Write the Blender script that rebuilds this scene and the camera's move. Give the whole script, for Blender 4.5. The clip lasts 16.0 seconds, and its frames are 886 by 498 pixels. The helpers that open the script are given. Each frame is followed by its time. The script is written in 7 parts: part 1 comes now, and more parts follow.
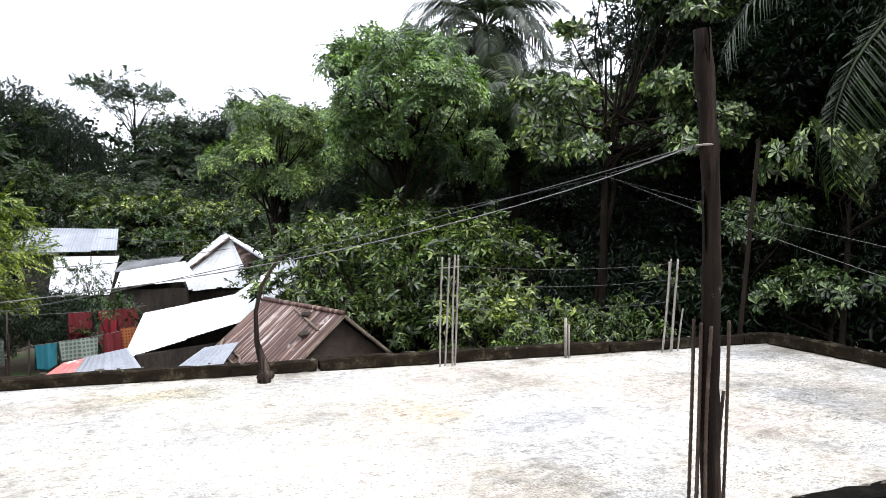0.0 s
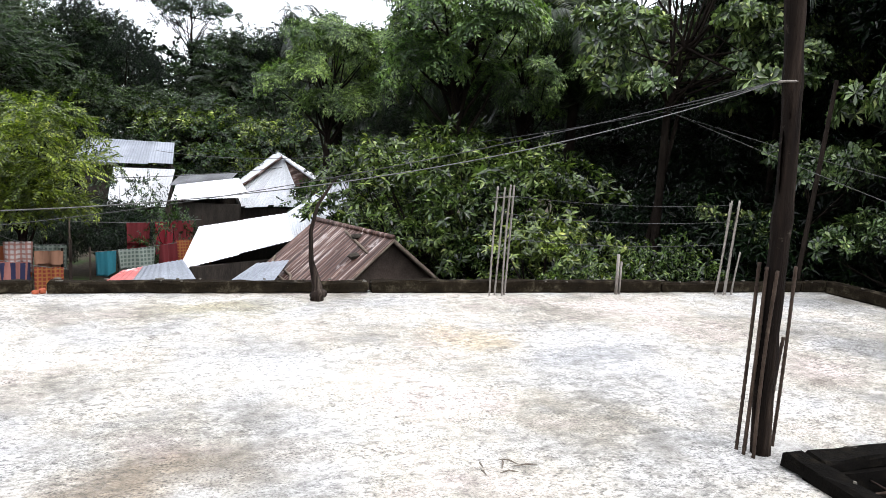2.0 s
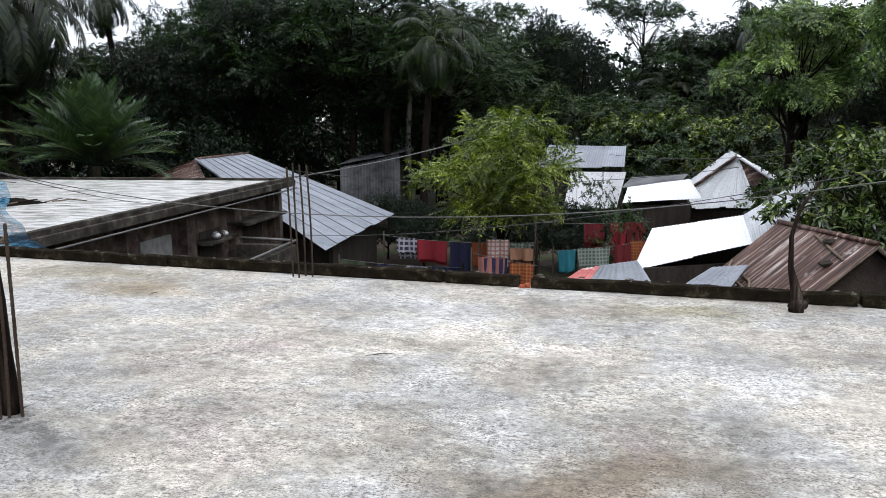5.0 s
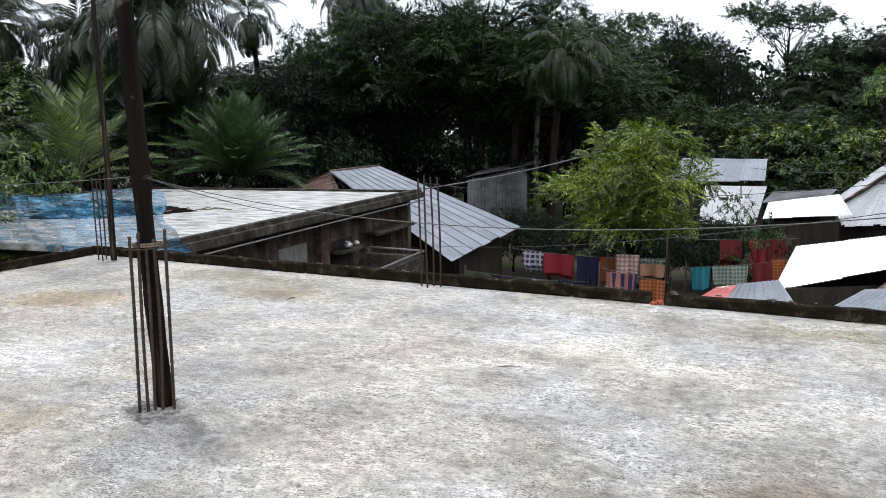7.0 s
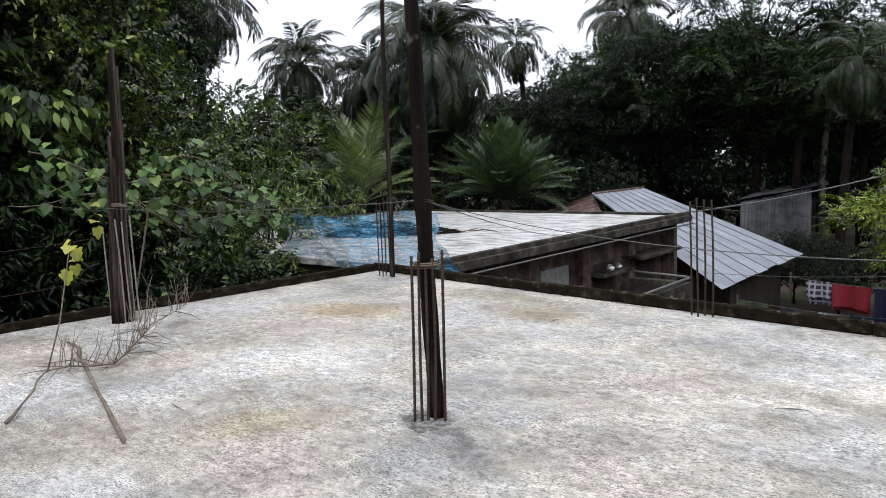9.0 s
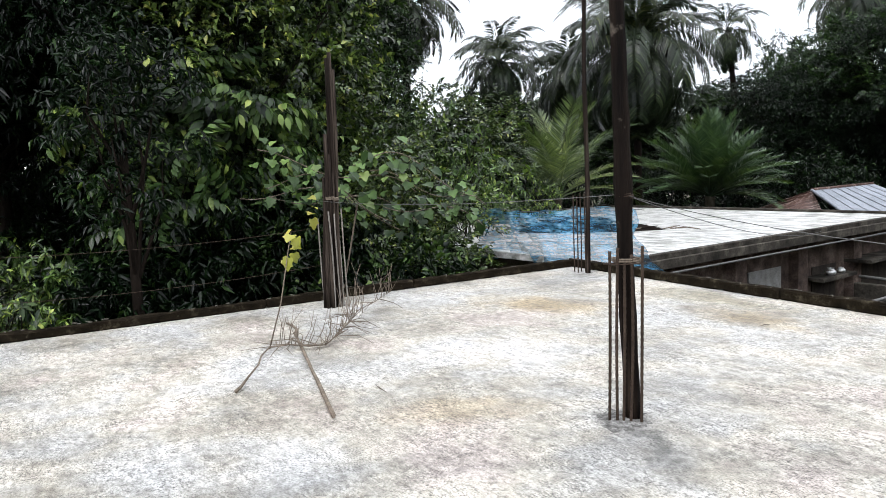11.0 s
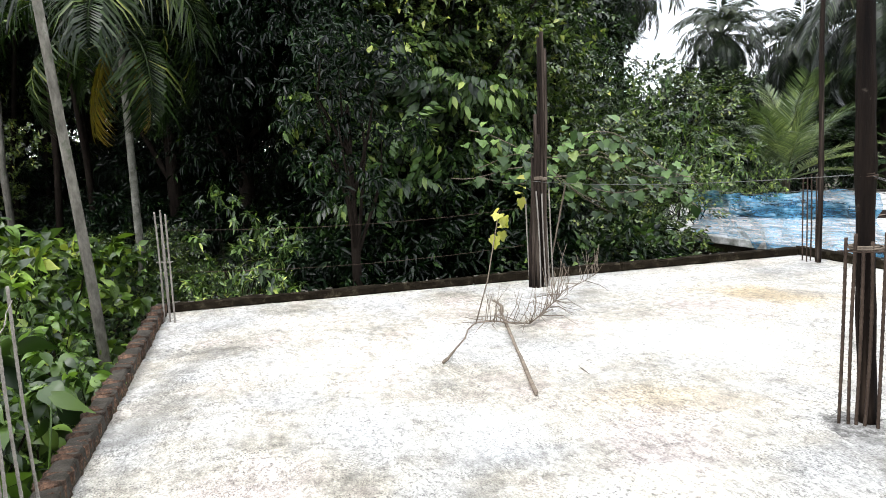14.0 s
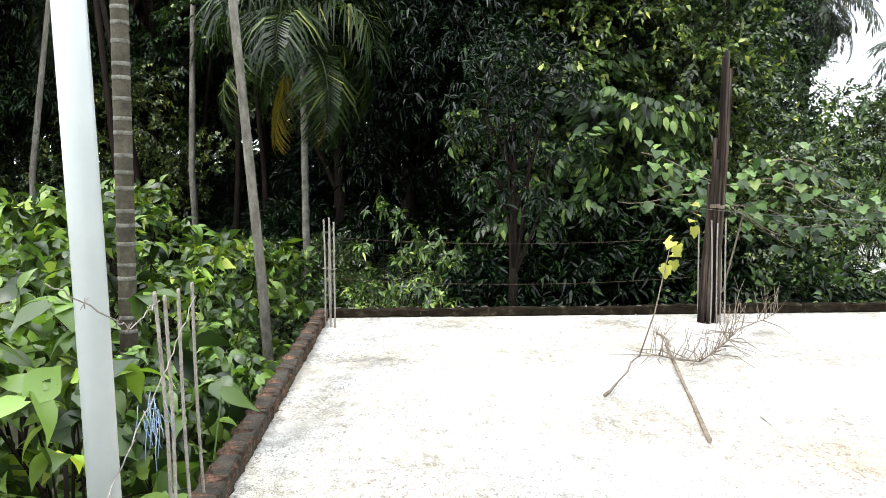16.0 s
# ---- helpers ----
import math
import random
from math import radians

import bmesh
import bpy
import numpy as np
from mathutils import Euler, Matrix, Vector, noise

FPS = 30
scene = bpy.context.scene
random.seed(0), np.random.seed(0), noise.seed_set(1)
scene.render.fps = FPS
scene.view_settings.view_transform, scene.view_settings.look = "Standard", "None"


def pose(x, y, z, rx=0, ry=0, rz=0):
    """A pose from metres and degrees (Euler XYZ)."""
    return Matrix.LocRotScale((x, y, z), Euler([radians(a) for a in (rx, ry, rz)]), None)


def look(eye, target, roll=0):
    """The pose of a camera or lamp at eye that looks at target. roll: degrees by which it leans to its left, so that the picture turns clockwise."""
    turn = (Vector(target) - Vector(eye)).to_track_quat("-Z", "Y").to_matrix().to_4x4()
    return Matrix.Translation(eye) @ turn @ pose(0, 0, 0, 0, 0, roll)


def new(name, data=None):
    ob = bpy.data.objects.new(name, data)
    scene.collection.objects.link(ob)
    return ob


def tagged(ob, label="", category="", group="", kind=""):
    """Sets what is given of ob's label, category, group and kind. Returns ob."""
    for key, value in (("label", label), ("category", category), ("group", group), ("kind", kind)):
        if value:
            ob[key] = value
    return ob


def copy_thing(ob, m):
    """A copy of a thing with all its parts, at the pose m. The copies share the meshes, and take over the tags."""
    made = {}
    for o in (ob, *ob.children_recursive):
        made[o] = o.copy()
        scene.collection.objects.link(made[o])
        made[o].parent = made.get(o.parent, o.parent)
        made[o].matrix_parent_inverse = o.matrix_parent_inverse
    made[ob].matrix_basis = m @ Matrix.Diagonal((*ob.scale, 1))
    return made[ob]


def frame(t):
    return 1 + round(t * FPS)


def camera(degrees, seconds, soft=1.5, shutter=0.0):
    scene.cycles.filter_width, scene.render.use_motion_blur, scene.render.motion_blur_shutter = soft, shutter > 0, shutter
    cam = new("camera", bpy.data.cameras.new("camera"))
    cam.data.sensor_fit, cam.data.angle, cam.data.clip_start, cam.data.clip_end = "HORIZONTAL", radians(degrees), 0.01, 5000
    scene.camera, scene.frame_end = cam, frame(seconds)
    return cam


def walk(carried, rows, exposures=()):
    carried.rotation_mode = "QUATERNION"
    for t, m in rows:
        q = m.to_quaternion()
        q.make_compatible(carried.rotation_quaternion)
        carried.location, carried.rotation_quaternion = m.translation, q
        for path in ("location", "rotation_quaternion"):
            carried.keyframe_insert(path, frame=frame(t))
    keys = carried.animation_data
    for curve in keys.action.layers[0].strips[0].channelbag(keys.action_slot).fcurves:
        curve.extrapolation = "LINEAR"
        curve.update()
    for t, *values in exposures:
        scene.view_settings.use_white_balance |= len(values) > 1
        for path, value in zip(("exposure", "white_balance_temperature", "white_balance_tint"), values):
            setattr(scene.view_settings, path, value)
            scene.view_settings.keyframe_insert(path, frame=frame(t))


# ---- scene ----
cam = camera(61.4, 16.0, soft=0.6)
PATH = [
    (0, (0.677, 0.274, 1.547), (1.407, 2.132, 1.419), 0.7),
    (0.5, (0.693, 0.302, 1.545), (1.483, 2.117, 1.256), 1.5),
    (1, (0.696, 0.306, 1.536), (1.538, 2.093, 1.223), 2.4),
    (1.5, (0.677, 0.315, 1.538), (1.513, 2.104, 1.218), 3.0),
    (2, (0.622, 0.324, 1.533), (1.234, 2.2, 1.212), 3.4),
    (2.5, (0.592, 0.334, 1.526), (0.903, 2.283, 1.206), 2.8),
    (3, (0.567, 0.309, 1.521), (0.578, 2.281, 1.188), 2.6),
    (3.5, (0.503, 0.347, 1.525), (0.333, 2.309, 1.178), 0.9),
    (4, (0.433, 0.375, 1.53), (0.076, 2.307, 1.158), -0.2),
    (6.5, (0.375, 0.365, 1.538), (-0.306, 2.223, 1.247), -0.4),
    (7, (0.358, 0.362, 1.532), (-0.477, 2.153, 1.223), -0.9),
    (7.5, (0.313, 0.357, 1.529), (-0.621, 2.096, 1.209), -1.3),
    (8, (0.313, 0.349, 1.537), (-0.681, 2.059, 1.243), -1.5),
    (8.5, (0.307, 0.33, 1.544), (-0.879, 1.919, 1.286), -1.7),
    (9, (0.3, 0.347, 1.538), (-1.1, 1.756, 1.306), -2.1),
    (9.5, (0.296, 0.362, 1.528), (-1.167, 1.705, 1.291), -2.1),
    (10, (0.3, 0.344, 1.538), (-1.23, 1.612, 1.31), -2.5),
    (12.5, (0.298, 0.315, 1.513), (-1.59, 0.925, 1.264), -2.4),
    (13, (0.297, 0.33, 1.516), (-1.603, 0.901, 1.266), -2.9),
    (13.5, (0.301, 0.331, 1.515), (-1.605, 0.887, 1.271), -3.0),
    (14, (0.3, 0.314, 1.513), (-1.622, 0.808, 1.266), -2.7),
    (14.5, (0.263, 0.301, 1.502), (-1.675, 0.714, 1.229), -1.5),
    (15, (0.188, 0.294, 1.512), (-1.774, 0.593, 1.261), -1.1),
    (15.5, (0.135, 0.252, 1.508), (-1.842, 0.478, 1.308), -0.1),
    (16, (0.108, 0.236, 1.495), (-1.881, 0.337, 1.311), -0.1),
]
walk(cam, [(t, look(e, g, r)) for t, e, g, r in PATH],
     exposures=[(0, 0.54, 6360, 15), (1.0, 0.4, 6360, 15), (2.0, 0.28, 6350, 15), (2.6, -0.08, 6300, 15), (3.5, -0.32, 6240, 14), (4.2, -0.36, 6240, 14), (6.3, -0.25, 6240, 14), (7.4, -0.3, 6240, 14), (8.0, -0.33, 6240, 14),
                (8.7, -0.38, 6260, 14), (9.4, -0.26, 6290, 14), (10.2, -0.08, 6320, 13), (12.4, 0.36, 6340, 13), (13.2, 0.52, 6370, 13), (14.2, 0.55, 6380, 12), (15.0, 0.76, 6380, 11), (16.0, 0.93, 6420, 10)])

# ---- sky and sun: bright overcast ----
world = bpy.data.worlds.new("overcast_sky")
scene.world = world
world.use_nodes = True
wt = world.node_tree
wt.nodes.clear()
w_out = wt.nodes.new("ShaderNodeOutputWorld")
w_bg = wt.nodes.new("ShaderNodeBackground")
w_sky = wt.nodes.new("ShaderNodeTexSky")
w_sky.sky_type = "NISHITA"
w_sky.sun_disc = False
w_sky.sun_elevation = radians(62)
w_sky.sun_rotation = radians(150)
w_co = wt.nodes.new("ShaderNodeTexCoord")
w_sep = wt.nodes.new("ShaderNodeSeparateXYZ")
w_ramp = wt.nodes.new("ShaderNodeMapRange")
w_ramp.inputs["From Min"].default_value = 0.0
w_ramp.inputs["From Max"].default_value = 1.0
w_ramp.inputs["To Min"].default_value = 1.1
w_ramp.inputs["To Max"].default_value = 2.4
w_cloud = wt.nodes.new("ShaderNodeTexNoise")
w_cloud.inputs["Scale"].default_value = 2.5
w_cloud.inputs["Detail"].default_value = 4
w_mul = wt.nodes.new("ShaderNodeVectorMath")
w_mul.operation = "SCALE"
w_mul.inputs[0].default_value = (0.97, 0.99, 1.0)
w_m2 = wt.nodes.new("ShaderNodeMath")
w_m2.operation = "MULTIPLY_ADD"
w_m2.inputs[1].default_value = 0.35
w_s2 = wt.nodes.new("ShaderNodeVectorMath")
w_s2.operation = "SCALE"
w_s2.inputs["Scale"].default_value = 0.06
w_sum = wt.nodes.new("ShaderNodeVectorMath")
wt.links.new(w_co.outputs["Generated"], w_sep.inputs[0])
wt.links.new(w_co.outputs["Generated"], w_cloud.inputs["Vector"])
wt.links.new(w_sep.outputs["Z"], w_ramp.inputs["Value"])
wt.links.new(w_cloud.outputs["Fac"], w_m2.inputs[0])
wt.links.new(w_ramp.outputs[0], w_m2.inputs[2])
wt.links.new(w_m2.outputs[0], w_mul.inputs["Scale"])
wt.links.new(w_sky.outputs[0], w_s2.inputs[0])
wt.links.new(w_mul.outputs[0], w_sum.inputs[0])
wt.links.new(w_s2.outputs[0], w_sum.inputs[1])
wt.links.new(w_sum.outputs[0], w_bg.inputs[0])
w_bg.inputs[1].default_value = 1.0
wt.links.new(w_bg.outputs[0], w_out.inputs[0])

sun = new("sun", bpy.data.lights.new("sun", "SUN"))
sun.data.energy = 1.5
sun.data.angle = radians(24)
sun.data.color = (1.0, 0.97, 0.94)
sun.matrix_world = look((4, -7, 14), (0, 0, 0))

GROUND = -3.3


# ---- materials ----
def shader(name):
    m = bpy.data.materials.new(name)
    m.use_nodes = True
    return m, m.node_tree.nodes, m.node_tree.links, m.node_tree.nodes["Principled BSDF"]


def noise_node(n, l, co, scale, detail=5, rough=0.6, stretch=None):
    t = n.new("ShaderNodeTexNoise")
    t.inputs["Scale"].default_value = scale
    t.inputs["Detail"].default_value = detail
    t.inputs["Roughness"].default_value = rough
    if stretch:
        mp = n.new("ShaderNodeMapping")
        mp.inputs["Scale"].default_value = stretch
        l.new(co, mp.inputs["Vector"])
        co = mp.outputs["Vector"]
    l.new(co, t.inputs["Vector"])
    return t.outputs["Fac"]


def ramp_node(n, l, fac, stops):
    r = n.new("ShaderNodeValToRGB")
    e = r.color_ramp.elements
    while len(e) < len(stops):
        e.new(0.5)
    for k, (p, c) in zip(e, stops):
        k.position = p
        k.color = (*c, 1)
    l.new(fac, r.inputs["Fac"])
    return r.outputs["Color"]


def mix_node(n, l, fac, a, b, how="MIX"):
    m = n.new("ShaderNodeMix")
    m.data_type = "RGBA"
    m.blend_type = how
    for sock, v in ((m.inputs["Factor"], fac), (m.inputs["A"], a), (m.inputs["B"], b)):
        if isinstance(v, (int, float)):
            sock.default_value = v
        elif isinstance(v, tuple):
            sock.default_value = (*v, 1)
        else:
            l.new(v, sock)
    return m.outputs["Result"]


def bump_node(n, l, height, strength, distance, bsdf):
    b = n.new("ShaderNodeBump")
    b.inputs["Strength"].default_value = strength
    b.inputs["Distance"].default_value = distance
    l.new(height, b.inputs["Height"])
    l.new(b.outputs["Normal"], bsdf.inputs["Normal"])


def surface(name, stops, scale=3.0, grain=60.0, rough=0.8, bump=0.3, depth=0.01, metal=0.0, stretch=None, spot=None, spec=None, vary=0.0):
    """A surface coloured by coarse noise, with fine grain over it, spots of another colour and a fine relief."""
    m, n, l, b = shader(name)
    co = n.new("ShaderNodeTexCoord").outputs["Object"]
    coarse = noise_node(n, l, co, scale, 6, 0.65, stretch)
    fine = noise_node(n, l, co, grain, 4, 0.7, stretch)
    col = ramp_node(n, l, coarse, stops)
    g = ramp_node(n, l, fine, [(0.3, (0.62, 0.62, 0.62)), (0.7, (1.25, 1.25, 1.25))])
    col = mix_node(n, l, 1.0, col, g, "MULTIPLY")
    if spot:
        lo, hi, sc, c = spot
        f = ramp_node(n, l, noise_node(n, l, co, sc, 7, 0.7), [(lo, (0, 0, 0)), (hi, (1, 1, 1))])
        col = mix_node(n, l, f, col, c)
    if vary:
        inf = n.new("ShaderNodeObjectInfo")
        v = ramp_node(n, l, inf.outputs["Random"], [(0.0, (1 - vary,) * 3), (1.0, (1 + vary,) * 3)])
        col = mix_node(n, l, 1.0, col, v, "MULTIPLY")
    l.new(col, b.inputs["Base Color"])
    b.inputs["Roughness"].default_value = rough
    b.inputs["Metallic"].default_value = metal
    b.inputs["Specular IOR Level"].default_value = (0.15 if rough > 0.7 else 0.4) if spec is None else spec
    if bump:
        bump_node(n, l, fine, bump, depth, b)
    return m


def leafy(name, dark, light, rare, rough=0.38, through_light=0.25, rare_at=0.93, gloss=0.5, grey=0.3):
    """Leaf surface: each leaf its own green, a few of them older; light shines through in part."""
    def dull(c):
        lum = 0.3 * c[0] + 0.6 * c[1] + 0.1 * c[2]
        return tuple(v + (lum * w - v) * grey for v, w in zip(c, (0.95, 1.0, 0.92)))

    dark, light, rare = dull(dark), dull(light), dull(rare)
    m, n, l, b = shader(name)
    geo = n.new("ShaderNodeNewGeometry")
    inf = n.new("ShaderNodeObjectInfo")
    col = ramp_node(n, l, geo.outputs["Random Per Island"], [(0.0, dark), (0.4, tuple(a + 0.28 * (b_ - a) for a, b_ in zip(dark, light))), (0.76, light), (rare_at, tuple(1.15 * v for v in light)), (1.0, rare)])
    tone = ramp_node(n, l, inf.outputs["Random"], [(0.0, (0.75, 0.82, 0.84)), (0.5, (1, 1, 1)), (1.0, (1.2, 1.12, 0.88))])
    col = mix_node(n, l, 1.0, col, tone, "MULTIPLY")
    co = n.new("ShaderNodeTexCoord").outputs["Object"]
    # Clump-sized noise paints lit tufts and black gaps into the leaf colour.
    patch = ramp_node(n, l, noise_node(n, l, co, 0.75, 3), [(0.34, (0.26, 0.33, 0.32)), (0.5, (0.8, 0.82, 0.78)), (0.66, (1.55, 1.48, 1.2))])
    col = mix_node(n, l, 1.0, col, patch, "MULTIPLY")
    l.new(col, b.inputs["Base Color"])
    b.inputs["Roughness"].default_value = rough
    b.inputs["Specular IOR Level"].default_value = gloss
    tr = n.new("ShaderNodeBsdfTranslucent")
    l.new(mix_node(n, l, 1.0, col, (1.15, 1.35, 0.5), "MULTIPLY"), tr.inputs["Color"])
    mx = n.new("ShaderNodeMixShader")
    mx.inputs[0].default_value = through_light
    l.new(b.outputs[0], mx.inputs[1])
    l.new(tr.outputs[0], mx.inputs[2])
    l.new(mx.outputs[0], n["Material Output"].inputs["Surface"])
    return m


# stains on the screed, and areas of brightness painted into its colour: place, half sizes, turn, tint, amount
TAN, OLIVE, BROWN, GREY, PAINTED_BRIGHT = (0.86, 0.74, 0.55), (0.5, 0.47, 0.32), (0.42, 0.34, 0.25), (0.5, 0.51, 0.52), (1.4, 1.4, 1.4)
STAINS_AND_BRIGHTS = [(-1.2, 5.2, 1.3, 0.7, 20, PAINTED_BRIGHT, 0.8), (0.9, 4.6, 1.0, 0.7, 0, PAINTED_BRIGHT, 0.7), (-3.2, 5.0, 1.0, 0.5, 40, PAINTED_BRIGHT, 0.6), (2.6, 4.2, 1.2, 0.6, 0, PAINTED_BRIGHT, 0.6), (-4.6, 3.6, 1.1, 0.5, 30, PAINTED_BRIGHT, 0.6), (-5.6, 1.2, 1.2, 0.8, 0, PAINTED_BRIGHT, 0.6),
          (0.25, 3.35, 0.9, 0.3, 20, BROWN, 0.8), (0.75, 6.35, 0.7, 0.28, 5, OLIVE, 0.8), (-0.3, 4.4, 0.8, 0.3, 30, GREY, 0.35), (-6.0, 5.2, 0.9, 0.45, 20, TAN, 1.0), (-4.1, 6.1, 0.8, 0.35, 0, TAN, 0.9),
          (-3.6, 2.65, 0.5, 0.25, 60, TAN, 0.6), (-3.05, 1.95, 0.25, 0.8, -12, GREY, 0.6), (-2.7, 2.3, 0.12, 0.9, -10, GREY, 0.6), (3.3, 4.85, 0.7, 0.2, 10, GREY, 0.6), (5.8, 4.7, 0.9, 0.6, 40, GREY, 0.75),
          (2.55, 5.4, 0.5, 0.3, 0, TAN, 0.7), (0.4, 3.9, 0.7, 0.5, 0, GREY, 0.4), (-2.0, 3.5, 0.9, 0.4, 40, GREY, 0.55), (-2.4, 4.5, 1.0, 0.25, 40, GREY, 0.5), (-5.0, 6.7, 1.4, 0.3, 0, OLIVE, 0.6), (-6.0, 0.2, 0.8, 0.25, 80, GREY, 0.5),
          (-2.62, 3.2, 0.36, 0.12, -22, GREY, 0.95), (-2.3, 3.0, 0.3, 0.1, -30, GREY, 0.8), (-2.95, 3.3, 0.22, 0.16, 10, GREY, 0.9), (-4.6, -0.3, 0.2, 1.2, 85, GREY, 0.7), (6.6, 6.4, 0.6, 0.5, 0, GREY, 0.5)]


def roof_concrete():
    """Weathered cement screed: pale, gritty and pitted, with grey algae, tan puddle stains, broom streaks and painted
    bright areas.
    """
    m, n, l, b = shader("weathered_screed")
    co = n.new("ShaderNodeTexCoord").outputs["Object"]
    mid = noise_node(n, l, co, 0.9, 9, 0.74)
    fine = noise_node(n, l, co, 9, 8, 0.75, (1, 1.3, 1))
    grit = noise_node(n, l, co, 75, 5, 0.8)
    pits = noise_node(n, l, co, 12, 10, 0.8, (1, 1.35, 1))
    col = ramp_node(n, l, mid, [(0.36, (0.2, 0.191, 0.17)), (0.46, (0.36, 0.352, 0.328)), (0.58, (0.512, 0.505, 0.484))])
    cloudy = ramp_node(n, l, fine, [(0.38, (0.74, 0.735, 0.72)), (0.5, (1, 1, 1)), (0.62, (1.22, 1.22, 1.22))])
    hue = ramp_node(n, l, noise_node(n, l, co, 0.75, 4, 0.65), [(0.36, (0.98, 1.0, 1.02)), (0.45, (1.0, 1.0, 0.98)), (0.54, (1.04, 1.0, 0.9)), (0.64, (1.08, 0.98, 0.93))])
    cloudy = mix_node(n, l, 1.0, cloudy, hue, "MULTIPLY")
    swept = n.new("ShaderNodeMapping")
    swept.inputs["Rotation"].default_value = (0, 0, radians(-8))
    l.new(co, swept.inputs["Vector"])
    sweep = ramp_node(n, l, noise_node(n, l, swept.outputs[0], 5.0, 6, 0.7, (0.3, 2.6, 1)), [(0.36, (0.9,) * 3), (0.5, (1, 1, 1)), (0.64, (1.06,) * 3)])
    cloudy = mix_node(n, l, 1.0, cloudy, sweep, "MULTIPLY")
    col = mix_node(n, l, 1.0, col, cloudy, "MULTIPLY")
    warp = n.new("ShaderNodeTexNoise")
    warp.inputs["Scale"].default_value = 1.6
    warp.inputs["Detail"].default_value = 7
    warp.inputs["Roughness"].default_value = 0.7
    l.new(co, warp.inputs["Vector"])
    push = n.new("ShaderNodeVectorMath")
    push.operation = "MULTIPLY_ADD"
    push.inputs[1].default_value = (1.1, 1.1, 0)
    l.new(warp.outputs["Color"], push.inputs[0])
    l.new(co, push.inputs[2])
    for x, y, rx, ry, turn, colour, amount in STAINS_AND_BRIGHTS:
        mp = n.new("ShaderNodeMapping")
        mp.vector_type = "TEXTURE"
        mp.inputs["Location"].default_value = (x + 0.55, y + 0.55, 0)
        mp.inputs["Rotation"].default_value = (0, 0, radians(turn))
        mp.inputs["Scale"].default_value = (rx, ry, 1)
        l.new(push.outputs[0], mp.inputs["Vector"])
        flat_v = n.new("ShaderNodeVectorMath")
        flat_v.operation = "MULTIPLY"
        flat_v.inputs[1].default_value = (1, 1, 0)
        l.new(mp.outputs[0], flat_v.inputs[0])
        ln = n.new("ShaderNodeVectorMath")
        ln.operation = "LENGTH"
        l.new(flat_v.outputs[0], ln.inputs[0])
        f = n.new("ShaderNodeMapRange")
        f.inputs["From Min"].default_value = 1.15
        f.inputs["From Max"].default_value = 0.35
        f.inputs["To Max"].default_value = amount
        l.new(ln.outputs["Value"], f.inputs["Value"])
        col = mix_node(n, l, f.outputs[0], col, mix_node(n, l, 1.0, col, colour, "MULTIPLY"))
    pit = ramp_node(n, l, pits, [(0.34, (0.62, 0.61, 0.59)), (0.44, (0.94, 0.94, 0.935)), (0.56, (1.03, 1.03, 1.03)), (0.68, (1.12, 1.12, 1.12))])
    col = mix_node(n, l, 1.0, col, pit, "MULTIPLY")
    for scale, dark in ((15, 0.66), (34, 0.43), (72, 0.38)):
        speck = noise_node(n, l, co, scale, 2, 0.55, (1, 1.3, 1))
        line = ramp_node(n, l, speck, [(0.36, (dark,) * 3), (0.45, (0.96,) * 3), (0.55, (1.04,) * 3), (0.66, (1.2,) * 3)])
        where = ramp_node(n, l, noise_node(n, l, co, 1.1 + scale * 0.02, 5, 0.7), [(0.42, (0.12,) * 3), (0.58, (1, 1, 1))])
        col = mix_node(n, l, where, col, mix_node(n, l, 1.0, col, line, "MULTIPLY"))
    # Ripple relief: its shading is put into the colour as dark lines.
    for scale, dark, wide in ((7, 0.5, 0.03), (17, 0.4, 0.035), (40, 0.36, 0.04)):
        crease = noise_node(n, l, push.outputs[0] if scale < 10 else co, scale, 3, 0.6, (0.5, 1.25, 1))
        line = ramp_node(n, l, crease, [(0.5 - wide, (1.05,) * 3), (0.5, (dark, dark, dark * 0.98)), (0.5 + wide, (1.05,) * 3)])
        where = ramp_node(n, l, noise_node(n, l, co, 1.7 + scale * 0.03, 6, 0.72), [(0.46, (0.0,) * 3), (0.62, (0.9,) * 3)])
        col = mix_node(n, l, where, col, mix_node(n, l, 1.0, col, line, "MULTIPLY"))
    g = ramp_node(n, l, grit, [(0.32, (0.6, 0.6, 0.59)), (0.48, (0.97, 0.97, 0.97)), (0.7, (1.2, 1.2, 1.2))])
    col = mix_node(n, l, 1.0, col, g, "MULTIPLY")
    l.new(col, b.inputs["Base Color"])
    wet = n.new("ShaderNodeMapRange")
    wet.inputs["From Min"].default_value = 0.35
    wet.inputs["From Max"].default_value = 0.65
    wet.inputs["To Min"].default_value = 0.5
    wet.inputs["To Max"].default_value = 0.9
    l.new(mid, wet.inputs["Value"])
    l.new(wet.outputs[0], b.inputs["Roughness"])
    both = n.new("ShaderNodeMath")
    l.new(grit, both.inputs[0])
    l.new(pits, both.inputs[1])
    bump_node(n, l, both.outputs[0], 0.8, 0.009, b)
    return m


def tin(name, stops, rough=0.42, metal=0.6, scale=1.2, rust=None, stretch=None):
    m = surface(name, stops, scale, 30, rough, 0.12, 0.004, metal, stretch, rust, vary=0.1)
    return m


